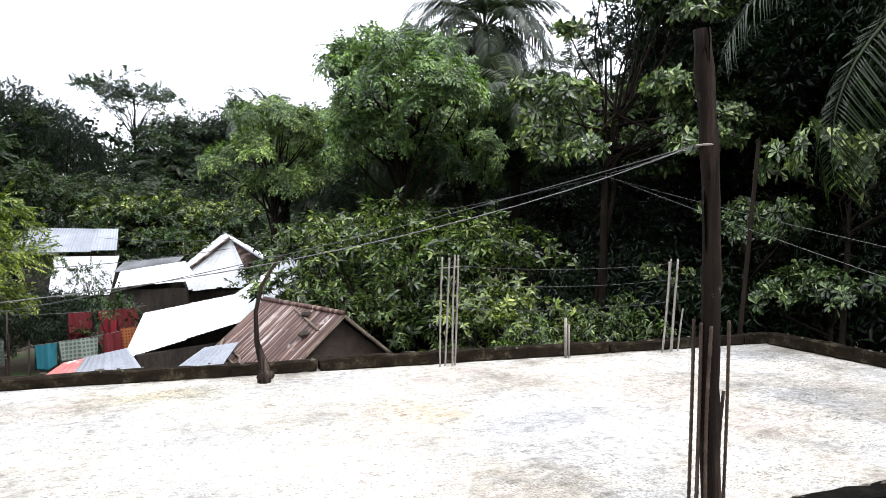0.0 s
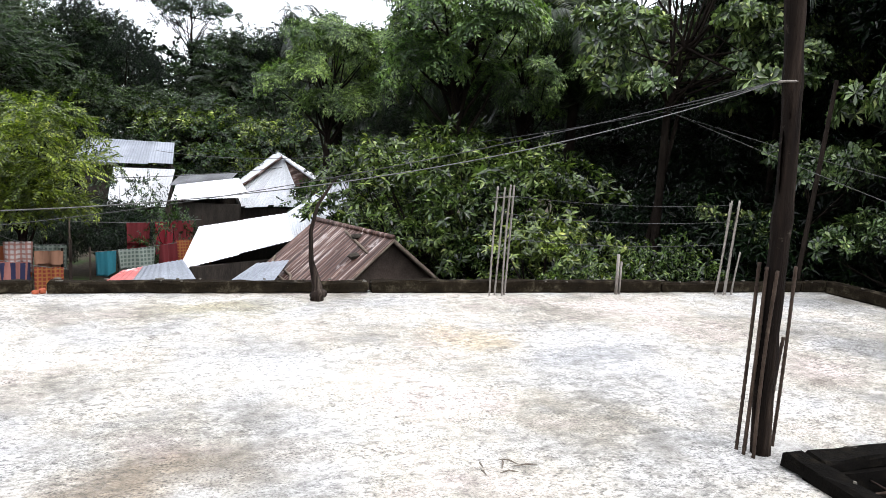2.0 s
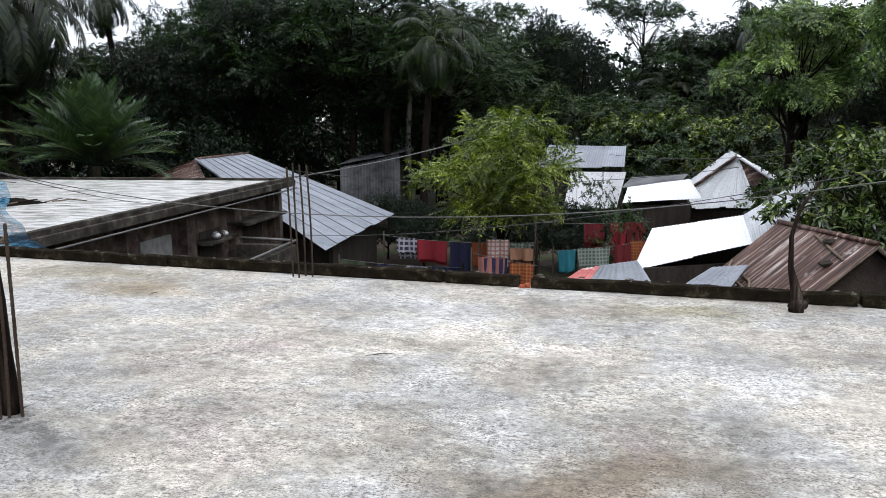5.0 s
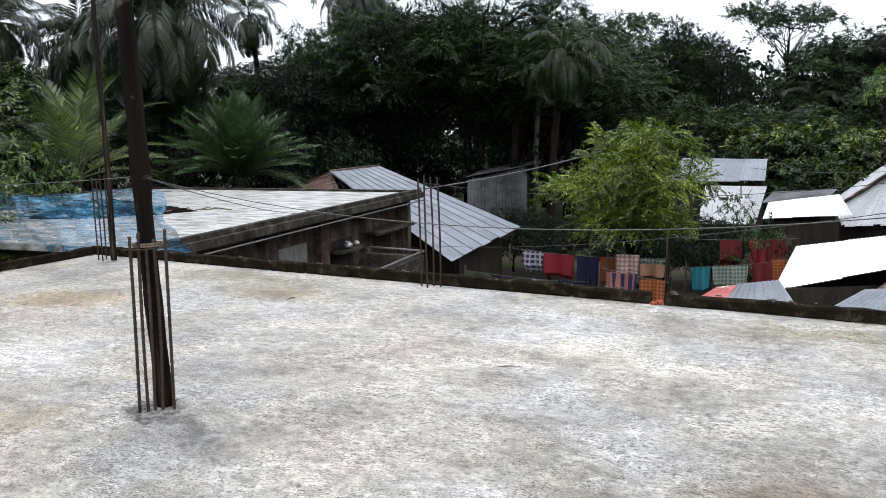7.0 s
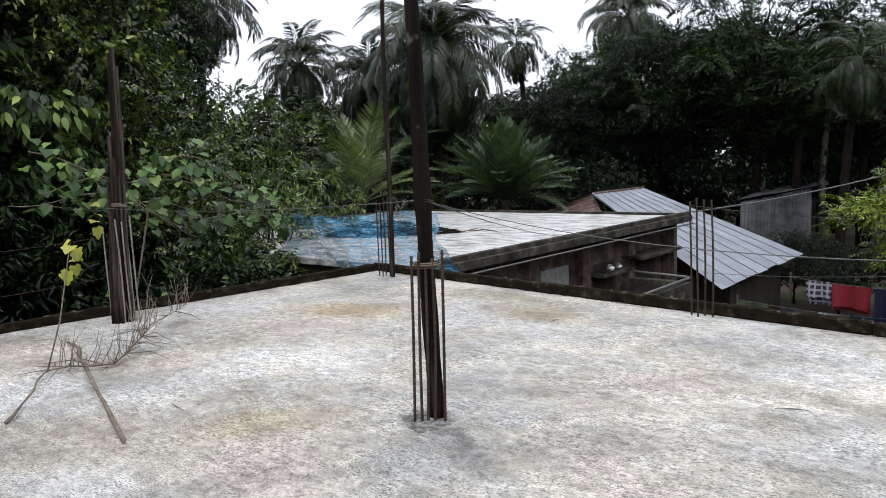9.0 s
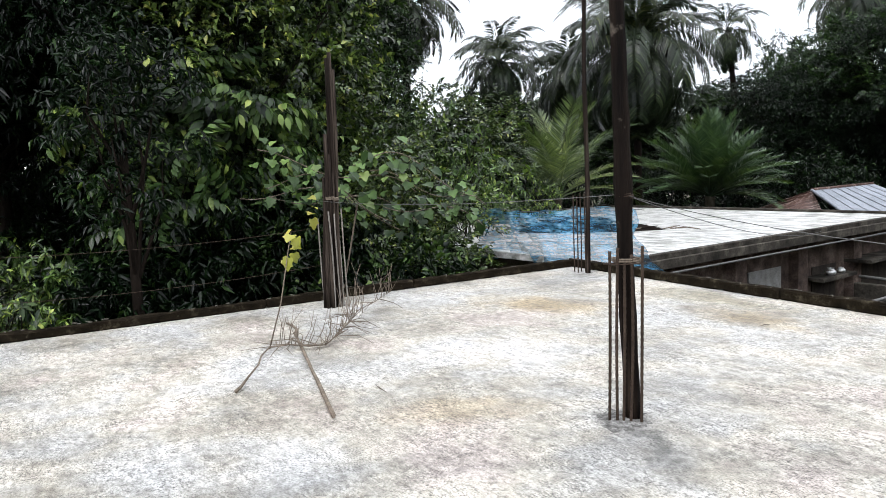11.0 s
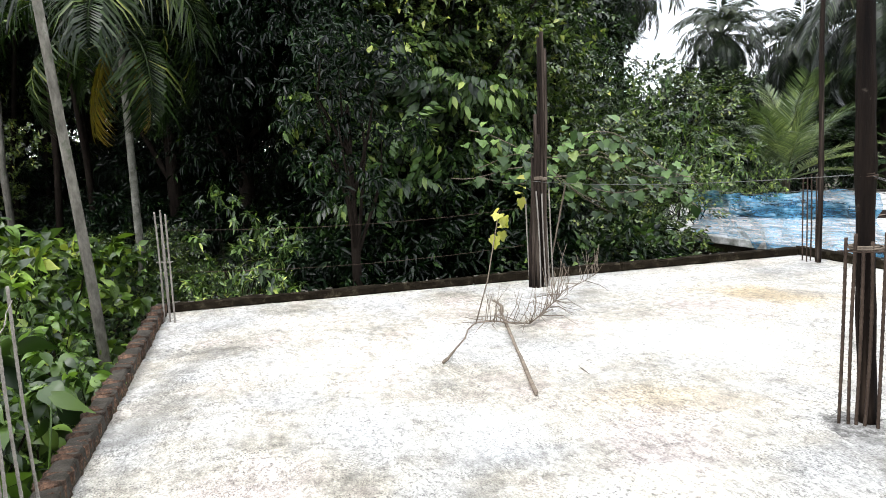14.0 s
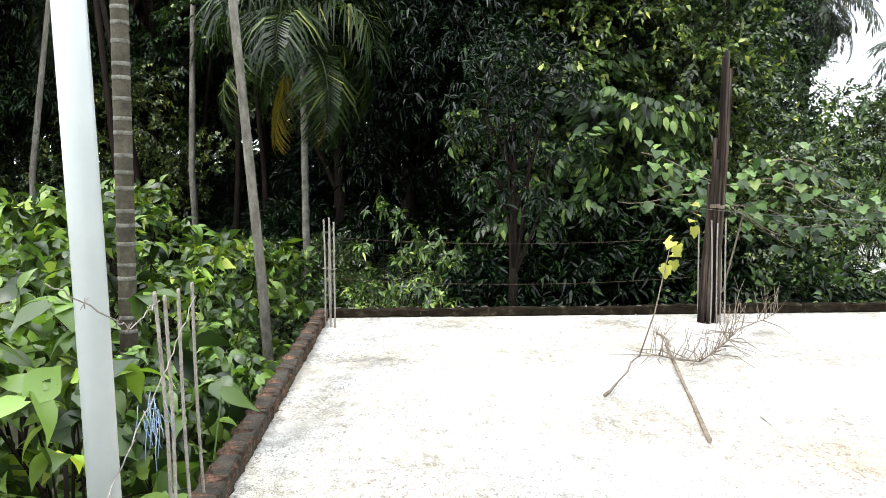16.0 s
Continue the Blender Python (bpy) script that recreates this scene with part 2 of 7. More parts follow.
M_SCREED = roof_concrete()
M_CURB = surface("mossy_cement", [(0.3, (0.006, 0.005, 0.0035)), (0.55, (0.016, 0.0125, 0.008)), (0.75, (0.075, 0.064, 0.042))], 9, 70, 0.9, 0.8, 0.012, spot=(0.64, 0.7, 16, (0.12, 0.11, 0.075)), spec=0.03)
M_DAMP_SHADE = surface("damp_and_shade_black_cement", [(0.3, (0.0018, 0.0015, 0.0012)), (0.55, (0.0042, 0.0036, 0.0027)), (0.78, (0.022, 0.018, 0.012))], 11, 70, 0.85, 0.9, 0.014, spot=(0.67, 0.73, 18, (0.07, 0.058, 0.042)), spec=0.05)
M_BRICK = surface("weathered_brick", [(0.32, (0.016, 0.012, 0.008)), (0.5, (0.06, 0.038, 0.026)), (0.62, (0.15, 0.085, 0.055)), (0.75, (0.26, 0.21, 0.16))], 22, 80, 0.9, 1.0, 0.014, spot=(0.52, 0.62, 15, (0.03, 0.029, 0.018)), vary=0.5)
M_REDBRICK = surface("orange_brick", [(0.3, (0.24, 0.06, 0.03)), (0.7, (0.36, 0.1, 0.05))], 12, 60, 0.9, 0.5, 0.008)
M_MORTAR = surface("old_mortar", [(0.3, (0.018, 0.016, 0.012)), (0.7, (0.06, 0.053, 0.043))], 8, 70, 0.95, 0.6, 0.01)
M_REBAR = surface("rusty_steel_bar", [(0.3, (0.03, 0.021, 0.016)), (0.6, (0.065, 0.046, 0.034)), (0.85, (0.13, 0.1, 0.075))], 9, 90, 0.75, 0.4, 0.003, 0.35)
M_REBAR_GREY = surface("grey_steel_bar", [(0.3, (0.16, 0.14, 0.12)), (0.6, (0.27, 0.25, 0.22)), (0.85, (0.36, 0.34, 0.31))], 9, 90, 0.7, 0.4, 0.003, 0.3)
M_POST = surface("dark_weathered_wood", [(0.34, (0.003, 0.0022, 0.0018)), (0.5, (0.011, 0.0075, 0.0055)), (0.74, (0.06, 0.043, 0.031))], 9, 46, 0.85, 1.0, 0.014, stretch=(1, 1, 0.07), spot=(0.6, 0.7, 7, (0.09, 0.075, 0.06)), spec=0.08)
M_BUNDLE = surface("split_grey_brown_wood", [(0.34, (0.006, 0.0045, 0.0035)), (0.52, (0.026, 0.019, 0.015)), (0.72, (0.11, 0.088, 0.07))], 12, 46, 0.85, 1.0, 0.014, stretch=(1, 1, 0.05), spec=0.08)
M_POLE = surface("pale_weathered_wood", [(0.3, (0.10, 0.08, 0.06)), (0.6, (0.19, 0.155, 0.12)), (0.85, (0.3, 0.26, 0.21))], 5, 40, 0.85, 0.7, 0.01, stretch=(1, 1, 0.12))
M_BARK = surface("tree_bark", [(0.3, (0.008, 0.006, 0.005)), (0.6, (0.018, 0.014, 0.011)), (0.85, (0.05, 0.043, 0.034))], 4, 30, 0.9, 0.8, 0.02, stretch=(1, 1, 0.3), spot=(0.66, 0.78, 3, (0.055, 0.06, 0.045)), spec=0.03)
M_PALEBARK = surface("pale_lichen_bark", [(0.3, (0.06, 0.055, 0.045)), (0.55, (0.16, 0.15, 0.125)), (0.85, (0.3, 0.295, 0.26))], 5, 30, 0.9, 0.6, 0.012, stretch=(1, 1, 0.4), spot=(0.56, 0.68, 5, (0.06, 0.075, 0.045)))
M_PALMBARK = surface("palm_bark", [(0.3, (0.02, 0.018, 0.012)), (0.6, (0.055, 0.049, 0.034)), (0.85, (0.12, 0.11, 0.085))], 5, 24, 0.9, 0.7, 0.015)
M_RING = surface("palm_leaf_scar", [(0.3, (0.06, 0.058, 0.045)), (0.7, (0.2, 0.195, 0.165))], 9, 40, 0.9, 0.4, 0.01)
M_TIN_GREY = tin("grey_tin", [(0.3, (0.17, 0.19, 0.215)), (0.7, (0.29, 0.315, 0.35))], 0.5, 0.45, rust=(0.66, 0.8, 2.5, (0.24, 0.18, 0.14)))
M_TIN_WHITE = tin("bright_tin", [(0.3, (0.74, 0.76, 0.78)), (0.7, (0.84, 0.86, 0.88))], 0.45, 0.0, rust=(0.72, 0.85, 2.0, (0.4, 0.36, 0.32)))
M_TIN_PALE = tin("pale_tin", [(0.3, (0.4, 0.42, 0.44)), (0.7, (0.58, 0.6, 0.62))], 0.5, 0.1, rust=(0.66, 0.8, 2.5, (0.3, 0.26, 0.22)), stretch=(4, 0.4, 1))
M_TIN_RUST = tin("rusted_tin", [(0.38, (0.028, 0.014, 0.01)), (0.5, (0.08, 0.04, 0.029)), (0.57, (0.15, 0.09, 0.07)), (0.66, (0.42, 0.37, 0.34))], 0.6, 0.25, 3.2, rust=(0.62, 0.7, 2.0, (0.33, 0.29, 0.27)), stretch=(0.25, 4.5, 0.25))
M_TIN_DARK = tin("old_dark_tin", [(0.36, (0.04, 0.043, 0.046)), (0.6, (0.14, 0.145, 0.15))], 0.6, 0.4)
M_TIN_RED = tin("red_painted_tin", [(0.3, (0.42, 0.07, 0.06)), (0.7, (0.55, 0.16, 0.14))], 0.5, 0.2, rust=(0.5, 0.65, 2.0, (0.6, 0.55, 0.52)))
M_MUD = surface("mud_wall", [(0.3, (0.04, 0.031, 0.026)), (0.7, (0.085, 0.066, 0.053))], 3, 40, 0.95, 0.6, 0.015)
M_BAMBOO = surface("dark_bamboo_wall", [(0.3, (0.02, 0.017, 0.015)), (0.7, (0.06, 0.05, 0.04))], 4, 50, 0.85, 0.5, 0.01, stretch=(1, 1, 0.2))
M_PLASTER = surface("stained_plaster", [(0.3, (0.06, 0.046, 0.036)), (0.7, (0.14, 0.11, 0.09))], 2, 30, 0.9, 0.4, 0.01, spot=(0.58, 0.75, 2.5, (0.12, 0.09, 0.07)))
M_OLDSLAB = surface("old_roof_slab", [(0.38, (0.13, 0.135, 0.115)), (0.46, (0.4, 0.4, 0.375)), (0.56, (0.68, 0.68, 0.66))], 2.4, 11, 0.35, 0.3, 0.01, stretch=(0.7, 2.2, 1), spot=(0.56, 0.7, 1.1, (0.2, 0.23, 0.15)))
M_SLABEDGE = surface("stained_slab_edge", [(0.34, (0.012, 0.0105, 0.008)), (0.52, (0.045, 0.04, 0.032)), (0.7, (0.12, 0.108, 0.088))], 3, 30, 0.9, 0.4, 0.01)
M_WIRE = surface("pale_cable", [(0.3, (0.07, 0.07, 0.065)), (0.7, (0.13, 0.13, 0.125))], 20, 60, 0.5, 0, 0)
M_DARKWIRE = surface("dark_cable", [(0.3, (0.03, 0.03, 0.03)), (0.7, (0.07, 0.07, 0.07))], 20, 60, 0.6, 0, 0)
M_PVC = surface("white_pvc_pipe", [(0.3, (0.32, 0.35, 0.335)), (0.7, (0.38, 0.41, 0.395))], 2.5, 0.05, 0.34, 0.0, 0.001)
M_SOIL = surface("ground_soil", [(0.3, (0.02, 0.018, 0.011)), (0.55, (0.05, 0.041, 0.03)), (0.8, (0.1, 0.085, 0.066))], 0.25, 6, 0.95, 0.6, 0.03, spot=(0.5, 0.62, 0.6, (0.03, 0.05, 0.015)))
M_PATCH = surface("grey_cement_patch", [(0.3, (0.2, 0.195, 0.18)), (0.7, (0.36, 0.355, 0.34))], 6, 60, 0.9, 0.5, 0.01)
M_SMEAR = surface("rough_grey_cement", [(0.34, (0.07, 0.068, 0.062)), (0.5, (0.16, 0.157, 0.147)), (0.66, (0.34, 0.335, 0.32))], 22, 90, 0.9, 1.0, 0.012)
M_CRUST = surface("mortar_crust", [(0.3, (0.05, 0.045, 0.035)), (0.7, (0.17, 0.16, 0.135))], 14, 60, 0.9, 0.5, 0.01)
M_FLINT = surface("wood_chip", [(0.3, (0.08, 0.065, 0.05)), (0.7, (0.25, 0.22, 0.18))], 9, 60, 0.9, 0.4, 0.005)

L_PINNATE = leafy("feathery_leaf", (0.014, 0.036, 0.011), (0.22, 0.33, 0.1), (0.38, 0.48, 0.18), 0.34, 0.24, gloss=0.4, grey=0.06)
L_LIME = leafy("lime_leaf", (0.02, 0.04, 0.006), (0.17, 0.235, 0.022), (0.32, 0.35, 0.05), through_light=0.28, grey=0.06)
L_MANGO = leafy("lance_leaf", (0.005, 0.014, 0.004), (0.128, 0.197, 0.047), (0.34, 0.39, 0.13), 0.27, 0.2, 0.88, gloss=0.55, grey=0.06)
# The wood's deep shade is put into this near-black leaf colour.
L_SHADE_DARK = leafy("shade_dark_leaf", (0.0008, 0.004, 0.0012), (0.008, 0.022, 0.007), (0.045, 0.092, 0.026), 0.36, 0.08, 0.93, gloss=0.24, grey=0.0)
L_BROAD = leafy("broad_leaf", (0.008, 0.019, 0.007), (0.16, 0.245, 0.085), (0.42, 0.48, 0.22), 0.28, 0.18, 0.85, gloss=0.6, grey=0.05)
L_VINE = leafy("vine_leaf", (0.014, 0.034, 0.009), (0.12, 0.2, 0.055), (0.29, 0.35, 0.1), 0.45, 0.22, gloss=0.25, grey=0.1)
# Leaf colour lowered below L_MANGO's for trees in the wood's shade.
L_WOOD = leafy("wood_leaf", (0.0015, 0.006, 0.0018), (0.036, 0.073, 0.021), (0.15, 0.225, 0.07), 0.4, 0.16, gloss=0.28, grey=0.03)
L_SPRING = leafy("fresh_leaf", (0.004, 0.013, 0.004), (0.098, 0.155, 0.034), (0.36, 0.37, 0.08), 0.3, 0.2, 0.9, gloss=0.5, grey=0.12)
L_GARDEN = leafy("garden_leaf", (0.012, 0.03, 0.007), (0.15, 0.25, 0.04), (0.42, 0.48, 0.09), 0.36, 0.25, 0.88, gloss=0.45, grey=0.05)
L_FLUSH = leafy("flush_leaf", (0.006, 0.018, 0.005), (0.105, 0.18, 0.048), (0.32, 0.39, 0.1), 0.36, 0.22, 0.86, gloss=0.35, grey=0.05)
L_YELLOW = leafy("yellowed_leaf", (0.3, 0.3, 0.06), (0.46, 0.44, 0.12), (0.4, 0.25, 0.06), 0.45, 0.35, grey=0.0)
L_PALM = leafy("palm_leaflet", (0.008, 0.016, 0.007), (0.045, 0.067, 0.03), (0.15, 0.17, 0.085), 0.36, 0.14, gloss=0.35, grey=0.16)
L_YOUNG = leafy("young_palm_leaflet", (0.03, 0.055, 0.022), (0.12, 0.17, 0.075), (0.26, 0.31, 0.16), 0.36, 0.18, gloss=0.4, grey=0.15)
# Dim counterpart of L_PALM: shade is put into the leaflet colour.
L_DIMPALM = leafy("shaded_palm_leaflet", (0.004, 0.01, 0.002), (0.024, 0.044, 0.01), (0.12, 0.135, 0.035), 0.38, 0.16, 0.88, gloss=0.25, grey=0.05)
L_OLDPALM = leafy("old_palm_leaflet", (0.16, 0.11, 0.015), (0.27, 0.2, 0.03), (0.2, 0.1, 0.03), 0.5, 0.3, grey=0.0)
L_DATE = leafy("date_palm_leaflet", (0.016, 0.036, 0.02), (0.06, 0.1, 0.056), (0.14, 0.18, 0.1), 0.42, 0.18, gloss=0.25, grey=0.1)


# ---- building helpers ----
def mesh_object(name, verts, faces, material, parent=None, label="", smooth=False):
    me = bpy.data.meshes.new(name)
    me.from_pydata([tuple(v) for v in verts], [], faces)
    me.materials.append(material)
    if smooth:
        me.polygons.foreach_set("use_smooth", [True] * len(me.polygons))
    me.update()
    ob = new(name, me)
    ob.parent = parent
    if label:
        tagged(ob, label)
    return ob


def part(name, bm, material, parent=None, label="", smooth=False):
    me = bpy.data.meshes.new(name)
    bm.to_mesh(me)
    bm.free()
    me.materials.append(material)
    if smooth:
        me.polygons.foreach_set("use_smooth", [True] * len(me.polygons))
    ob = new(name, me)
    ob.parent = parent
    if label:
        tagged(ob, label)
    return ob


def shared(name, mesh, parent, m):
    ob = new(name, mesh)
    ob.parent = parent
    ob.matrix_basis = m
    return ob


def empty(name, place=(0, 0, 0), turn=0.0):
    ob = new(name)
    ob.empty_display_size = 0.1
    ob.matrix_basis = pose(*place, 0, 0, turn)
    return ob


def box_bm(size, m=None, bevel=0.0, rough=0.0, cuts=0):
    """A box with its base centre at the origin, its edges bevelled, its faces uneven by `rough`."""
    bm = bmesh.new()
    bmesh.ops.create_cube(bm, size=1, matrix=Matrix.Translation((0, 0, size[2] / 2)) @ Matrix.Diagonal((*size, 1)))
    if cuts:
        long = [e for e in bm.edges if e.calc_length() > 0.7 * max(size)]
        bmesh.ops.subdivide_edges(bm, edges=long, cuts=cuts, use_grid_fill=True)
    if bevel:
        sharp = [e for e in bm.edges if len(e.link_faces) == 2 and e.calc_face_angle() > 0.5]
        bmesh.ops.bevel(bm, geom=sharp, offset=bevel, segments=1, affect="EDGES")
    if rough:
        for v in bm.verts:
            v.co += Vector((random.uniform(-1, 1), random.uniform(-1, 1), random.uniform(-1, 1))) * rough
    if m is not None:
        bm.transform(m)
    return bm


def tube_data(points, radii, sides=8, cap=True):
    """Verts and faces of a tapered tube along the points."""
    pts = [Vector(p) for p in points]
    verts, faces = [], []
    for i, p in enumerate(pts):
        d = (pts[min(i + 1, len(pts) - 1)] - pts[max(i - 1, 0)]).normalized()
        ref = Vector((1, 0, 0)) if abs(d.z) > 0.8 else Vector((0, 0, 1))
        u = d.cross(ref).normalized()
        v = d.cross(u)
        for k in range(sides):
            a = 2 * math.pi * k / sides
            verts.append(p + (u * math.cos(a) + v * math.sin(a)) * radii[i])
    for i in range(len(pts) - 1):
        for k in range(sides):
            a, b = i * sides + k, i * sides + (k + 1) % sides
            faces.append((a, b, b + sides, a + sides))
    if cap:
        faces.append(tuple(range(sides - 1, -1, -1)))
        faces.append(tuple(range((len(pts) - 1) * sides, len(pts) * sides)))
    return verts, faces


def join_data(pieces):
    verts, faces = [], []
    for v, f in pieces:
        o = len(verts)
        verts += v
        faces += [tuple(i + o for i in q) for q in f]
    return verts, faces


def tube(name, points, radii, material, parent=None, sides=8, label=""):
    if isinstance(radii, (int, float)):
        radii = [radii] * len(points)
    return mesh_object(name, *tube_data(points, radii, sides), material, parent, label, smooth=True)


def sag_line(a, b, sag, n=16):
    a, b = Vector(a), Vector(b)
    return [a.lerp(b, i / n) - Vector((0, 0, 4 * sag * (i / n) * (1 - i / n))) for i in range(n + 1)]


def az(angle, dist, z=0.0, eye=(0.4, 0.3)):
    """A place seen under an angle (degrees to the left of +y) at a distance from the middle of the walk."""
    a = radians(angle)
    return (eye[0] - dist * math.sin(a), eye[1] + dist * math.cos(a), z)


# ---- the roof terrace ----
X0, X1, Y0, Y1 = -7.95, 7.24, -0.60, 6.95
VX0, VX1, VY0, VY1 = 3.46, 6.3, -3.2, 2.93


def north(x):
    """The inner face of the north curb, which runs a little askew."""
    return 6.94 - 0.042 * x


def east(y):
    """The inner face of the east curb."""
    return 7.07 + 0.1 * (6.62 - y)


def skew(bm):
    """Lays the northern edge of a slab or wall along the north curb."""
    for v in bm.verts:
        if v.co.y > 6.5:
            v.co.y += north(v.co.x) - Y1
    return bm


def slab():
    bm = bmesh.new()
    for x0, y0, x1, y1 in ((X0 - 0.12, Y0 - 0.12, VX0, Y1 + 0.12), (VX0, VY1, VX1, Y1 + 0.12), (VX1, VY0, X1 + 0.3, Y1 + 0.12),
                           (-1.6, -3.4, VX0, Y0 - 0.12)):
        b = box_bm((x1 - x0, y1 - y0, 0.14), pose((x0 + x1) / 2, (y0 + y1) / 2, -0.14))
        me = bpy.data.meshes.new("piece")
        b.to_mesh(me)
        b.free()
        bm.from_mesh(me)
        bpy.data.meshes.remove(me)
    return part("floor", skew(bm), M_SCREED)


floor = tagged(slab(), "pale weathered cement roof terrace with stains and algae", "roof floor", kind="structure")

ground_bm = bmesh.new()
bmesh.ops.create_grid(ground_bm, x_segments=60, y_segments=60, size=1500)
ground = part("ground", ground_bm, M_SOIL)
ground.location.z = GROUND
tagged(ground, "bare brown soil with grass and leaf litter", "ground", kind="structure")

for nm, x0, y0, x1, y1 in (("wall_north", X0 - 0.05, Y1 - 0.2, X1 + 0.05, Y1 + 0.05), ("wall_west", X0 - 0.05, Y0, X0 + 0.15, Y1 - 0.2), ("wall_east", X1 - 0.15, VY0, X1 + 0.05, Y1 - 0.2),
                           ("wall_south", X0 + 0.15, Y0 - 0.1, -1.6, Y0 + 0.1)):
    tagged(part(nm, skew(box_bm((x1 - x0, y1 - y0, -GROUND - 0.14), pose((x0 + x1) / 2, (y0 + y1) / 2, GROUND))), M_PLASTER),
           "stained cement-plastered house wall under the roof terrace", "wall", kind="structure")

tagged(part("wall_south", box_bm((VX0 + 1.5, 2.5, -GROUND - 0.14), pose((VX0 - 1.5) / 2, -2.05, GROUND)), M_PLASTER), "stained cement-plastered house wall under the roof terrace", "wall", kind="structure")


def curb_run(name, a, b, height, width, label, step=2.6, material=None):
    """A low cement curb in uneven cast lengths."""
    a, b = Vector(a), Vector(b)
    d = (b - a).normalized()
    root = empty(name)
    tagged(root, label, "parapet", kind="structure")
    at, total = 0.0, (b - a).length
    while at < total - 0.02:
        ln = min(step * random.uniform(0.6, 1.5), total - at)
        if total - at - ln < 0.3:
            ln = total - at
        mid = a + d * (at + ln / 2)
        bm = box_bm((ln - 0.012, width * random.uniform(0.96, 1.05), height * random.uniform(0.93, 1.07)), None, 0.014, 0.009, max(2, int(ln / 0.13)))
        ob = part("curb_length", bm, material or M_CURB, root)
        ob.matrix_basis = Matrix.Translation(mid) @ Matrix.Rotation(math.atan2(d.y, d.x) + random.uniform(-0.004, 0.004), 4, "Z")
        at += ln
    pieces, side = [], Vector((-d.y, d.x, 0))
    for k in range(int(total * 6)):
        c = a + d * random.uniform(0.05, total - 0.05) + side * random.choice((-1, 1, 1)) * width * random.uniform(0.25, 0.42)
        ln, w, t = random.uniform(0.008, 0.035), random.uniform(0.006, 0.013), random.uniform(0.006, 0.014)
        z, turn = height * 0.97, random.uniform(-0.25, 0.25)
        u, v = d * math.cos(turn) + side * math.sin(turn), side * math.cos(turn) - d * math.sin(turn)
        ring = [c + u * ln + Vector((0, 0, z)), c + v * w + Vector((0, 0, z)), c - u * ln + Vector((0, 0, z)), c - v * w + Vector((0, 0, z))]
        pieces.append((ring + [q.lerp(c + Vector((0, 0, z)), 0.3) + Vector((0, 0, t)) for q in ring], [(4, 5, 6, 7), (0, 1, 5, 4), (1, 2, 6, 5), (2, 3, 7, 6), (3, 0, 4, 7)]))
    mesh_object("mortar_crust", *join_data(pieces), M_CRUST, root, "broken grey mortar crust on the curb")
    return root


CURB = "low mossy dark cement curb along the roof edge"
curb_run("parapet_north", (X0 - 0.1, north(X0) + 0.055, 0), (-0.71, north(-0.71) + 0.055, 0), 0.108, 0.11, CURB)
curb_run("parapet_north", (-0.60, north(-0.60) + 0.055, 0), (7.2, north(7.2) + 0.055, 0), 0.108, 0.11, CURB)
curb_run("parapet_west", (X0 - 0.055, Y0 - 0.1, 0), (X0 - 0.055, north(X0), 0), 0.1, 0.1, CURB)
curb_run("parapet_east", (east(6.62) + 0.055, 6.62, 0), (east(2.9) + 0.055, 2.9, 0), 0.14, 0.11, CURB)
curb_run("parapet_east", (east(2.9) + 0.055, 2.88, 0), (east(2.9) + 0.055, VY0, 0), 0.14, 0.11, CURB)
curb_run("opening_curb", (VX0 - 0.02, VY1 + 0.07, 0), (7.43, VY1 + 0.07, 0), 0.07, 0.14, "dark damp cement curb round the stair opening", 2.5, M_DAMP_SHADE)
curb_run("opening_curb", (VX0 - 0.09, VY0, 0), (VX0 - 0.09, VY1 + 0.15, 0), 0.075, 0.12, "dark damp cement curb round the stair opening", 2.5, M_DAMP_SHADE)

# rough brick-on-edge curb on the garden side
south = empty("parapet_south")
tagged(south, "weathered brown brick-on-edge curb beside the garden", "parapet", kind="structure")
brick_mesh = []
for k in range(4):
    bm = box_bm((0.066 + 0.01 * (k % 2), 0.118, 0.104 + 0.008 * k), None, 0.014, 0.013)
    me = bpy.data.meshes.new("brick")
    bm.to_mesh(me)
    bm.free()
    me.materials.append(M_BRICK)
    brick_mesh.append(me)
part("mortar_bed", box_bm((2.4 - X0, 0.114, 0.112), pose((X0 + 2.4) / 2, Y0 - 0.06, 0), 0.012, 0.006, 110), M_MORTAR, south)
i, bx = 0, X0 + 0.05
while bx < 2.5:
    shared("brick", brick_mesh[i % 4], south, pose(bx, Y0 - 0.06 + random.uniform(-0.006, 0.006), random.uniform(-0.012, 0.006), random.uniform(-3, 3), random.uniform(-4, 4), random.uniform(-6, 6)))
    bx += 0.078 + random.uniform(0, 0.01)
    i += 1

# inside of the stair opening; its shade is put into the near-black wall colour
well = empty("stair_well", (VX0, VY0, 0))
tagged(well, "shaft walls below the roof opening, coloured black for shade", "shaft", kind="structure")
WX, WY = VX1 - VX0, VY1 - VY0
part("shaft_wall", box_bm((0.12, WY, 2.75), pose(-0.085, WY / 2, -2.74)), M_DAMP_SHADE, well)
part("shaft_wall", box_bm((WX, 0.12, 2.75), pose(WX / 2, WY + 0.04, -2.74)), M_DAMP_SHADE, well)
part("shaft_wall", box_bm((0.12, WY, 2.75), pose(WX + 0.04, WY / 2, -2.74)), M_DAMP_SHADE, well)
part("shaft_floor", box_bm((WX, WY, 0.1), pose(WX / 2, WY / 2, -2.84)), M_DAMP_SHADE, well)
grate = empty("bar_grate", (VX0, VY1, -0.05))
tagged(grate, "rusty steel bars laid across the stair opening", "grate")
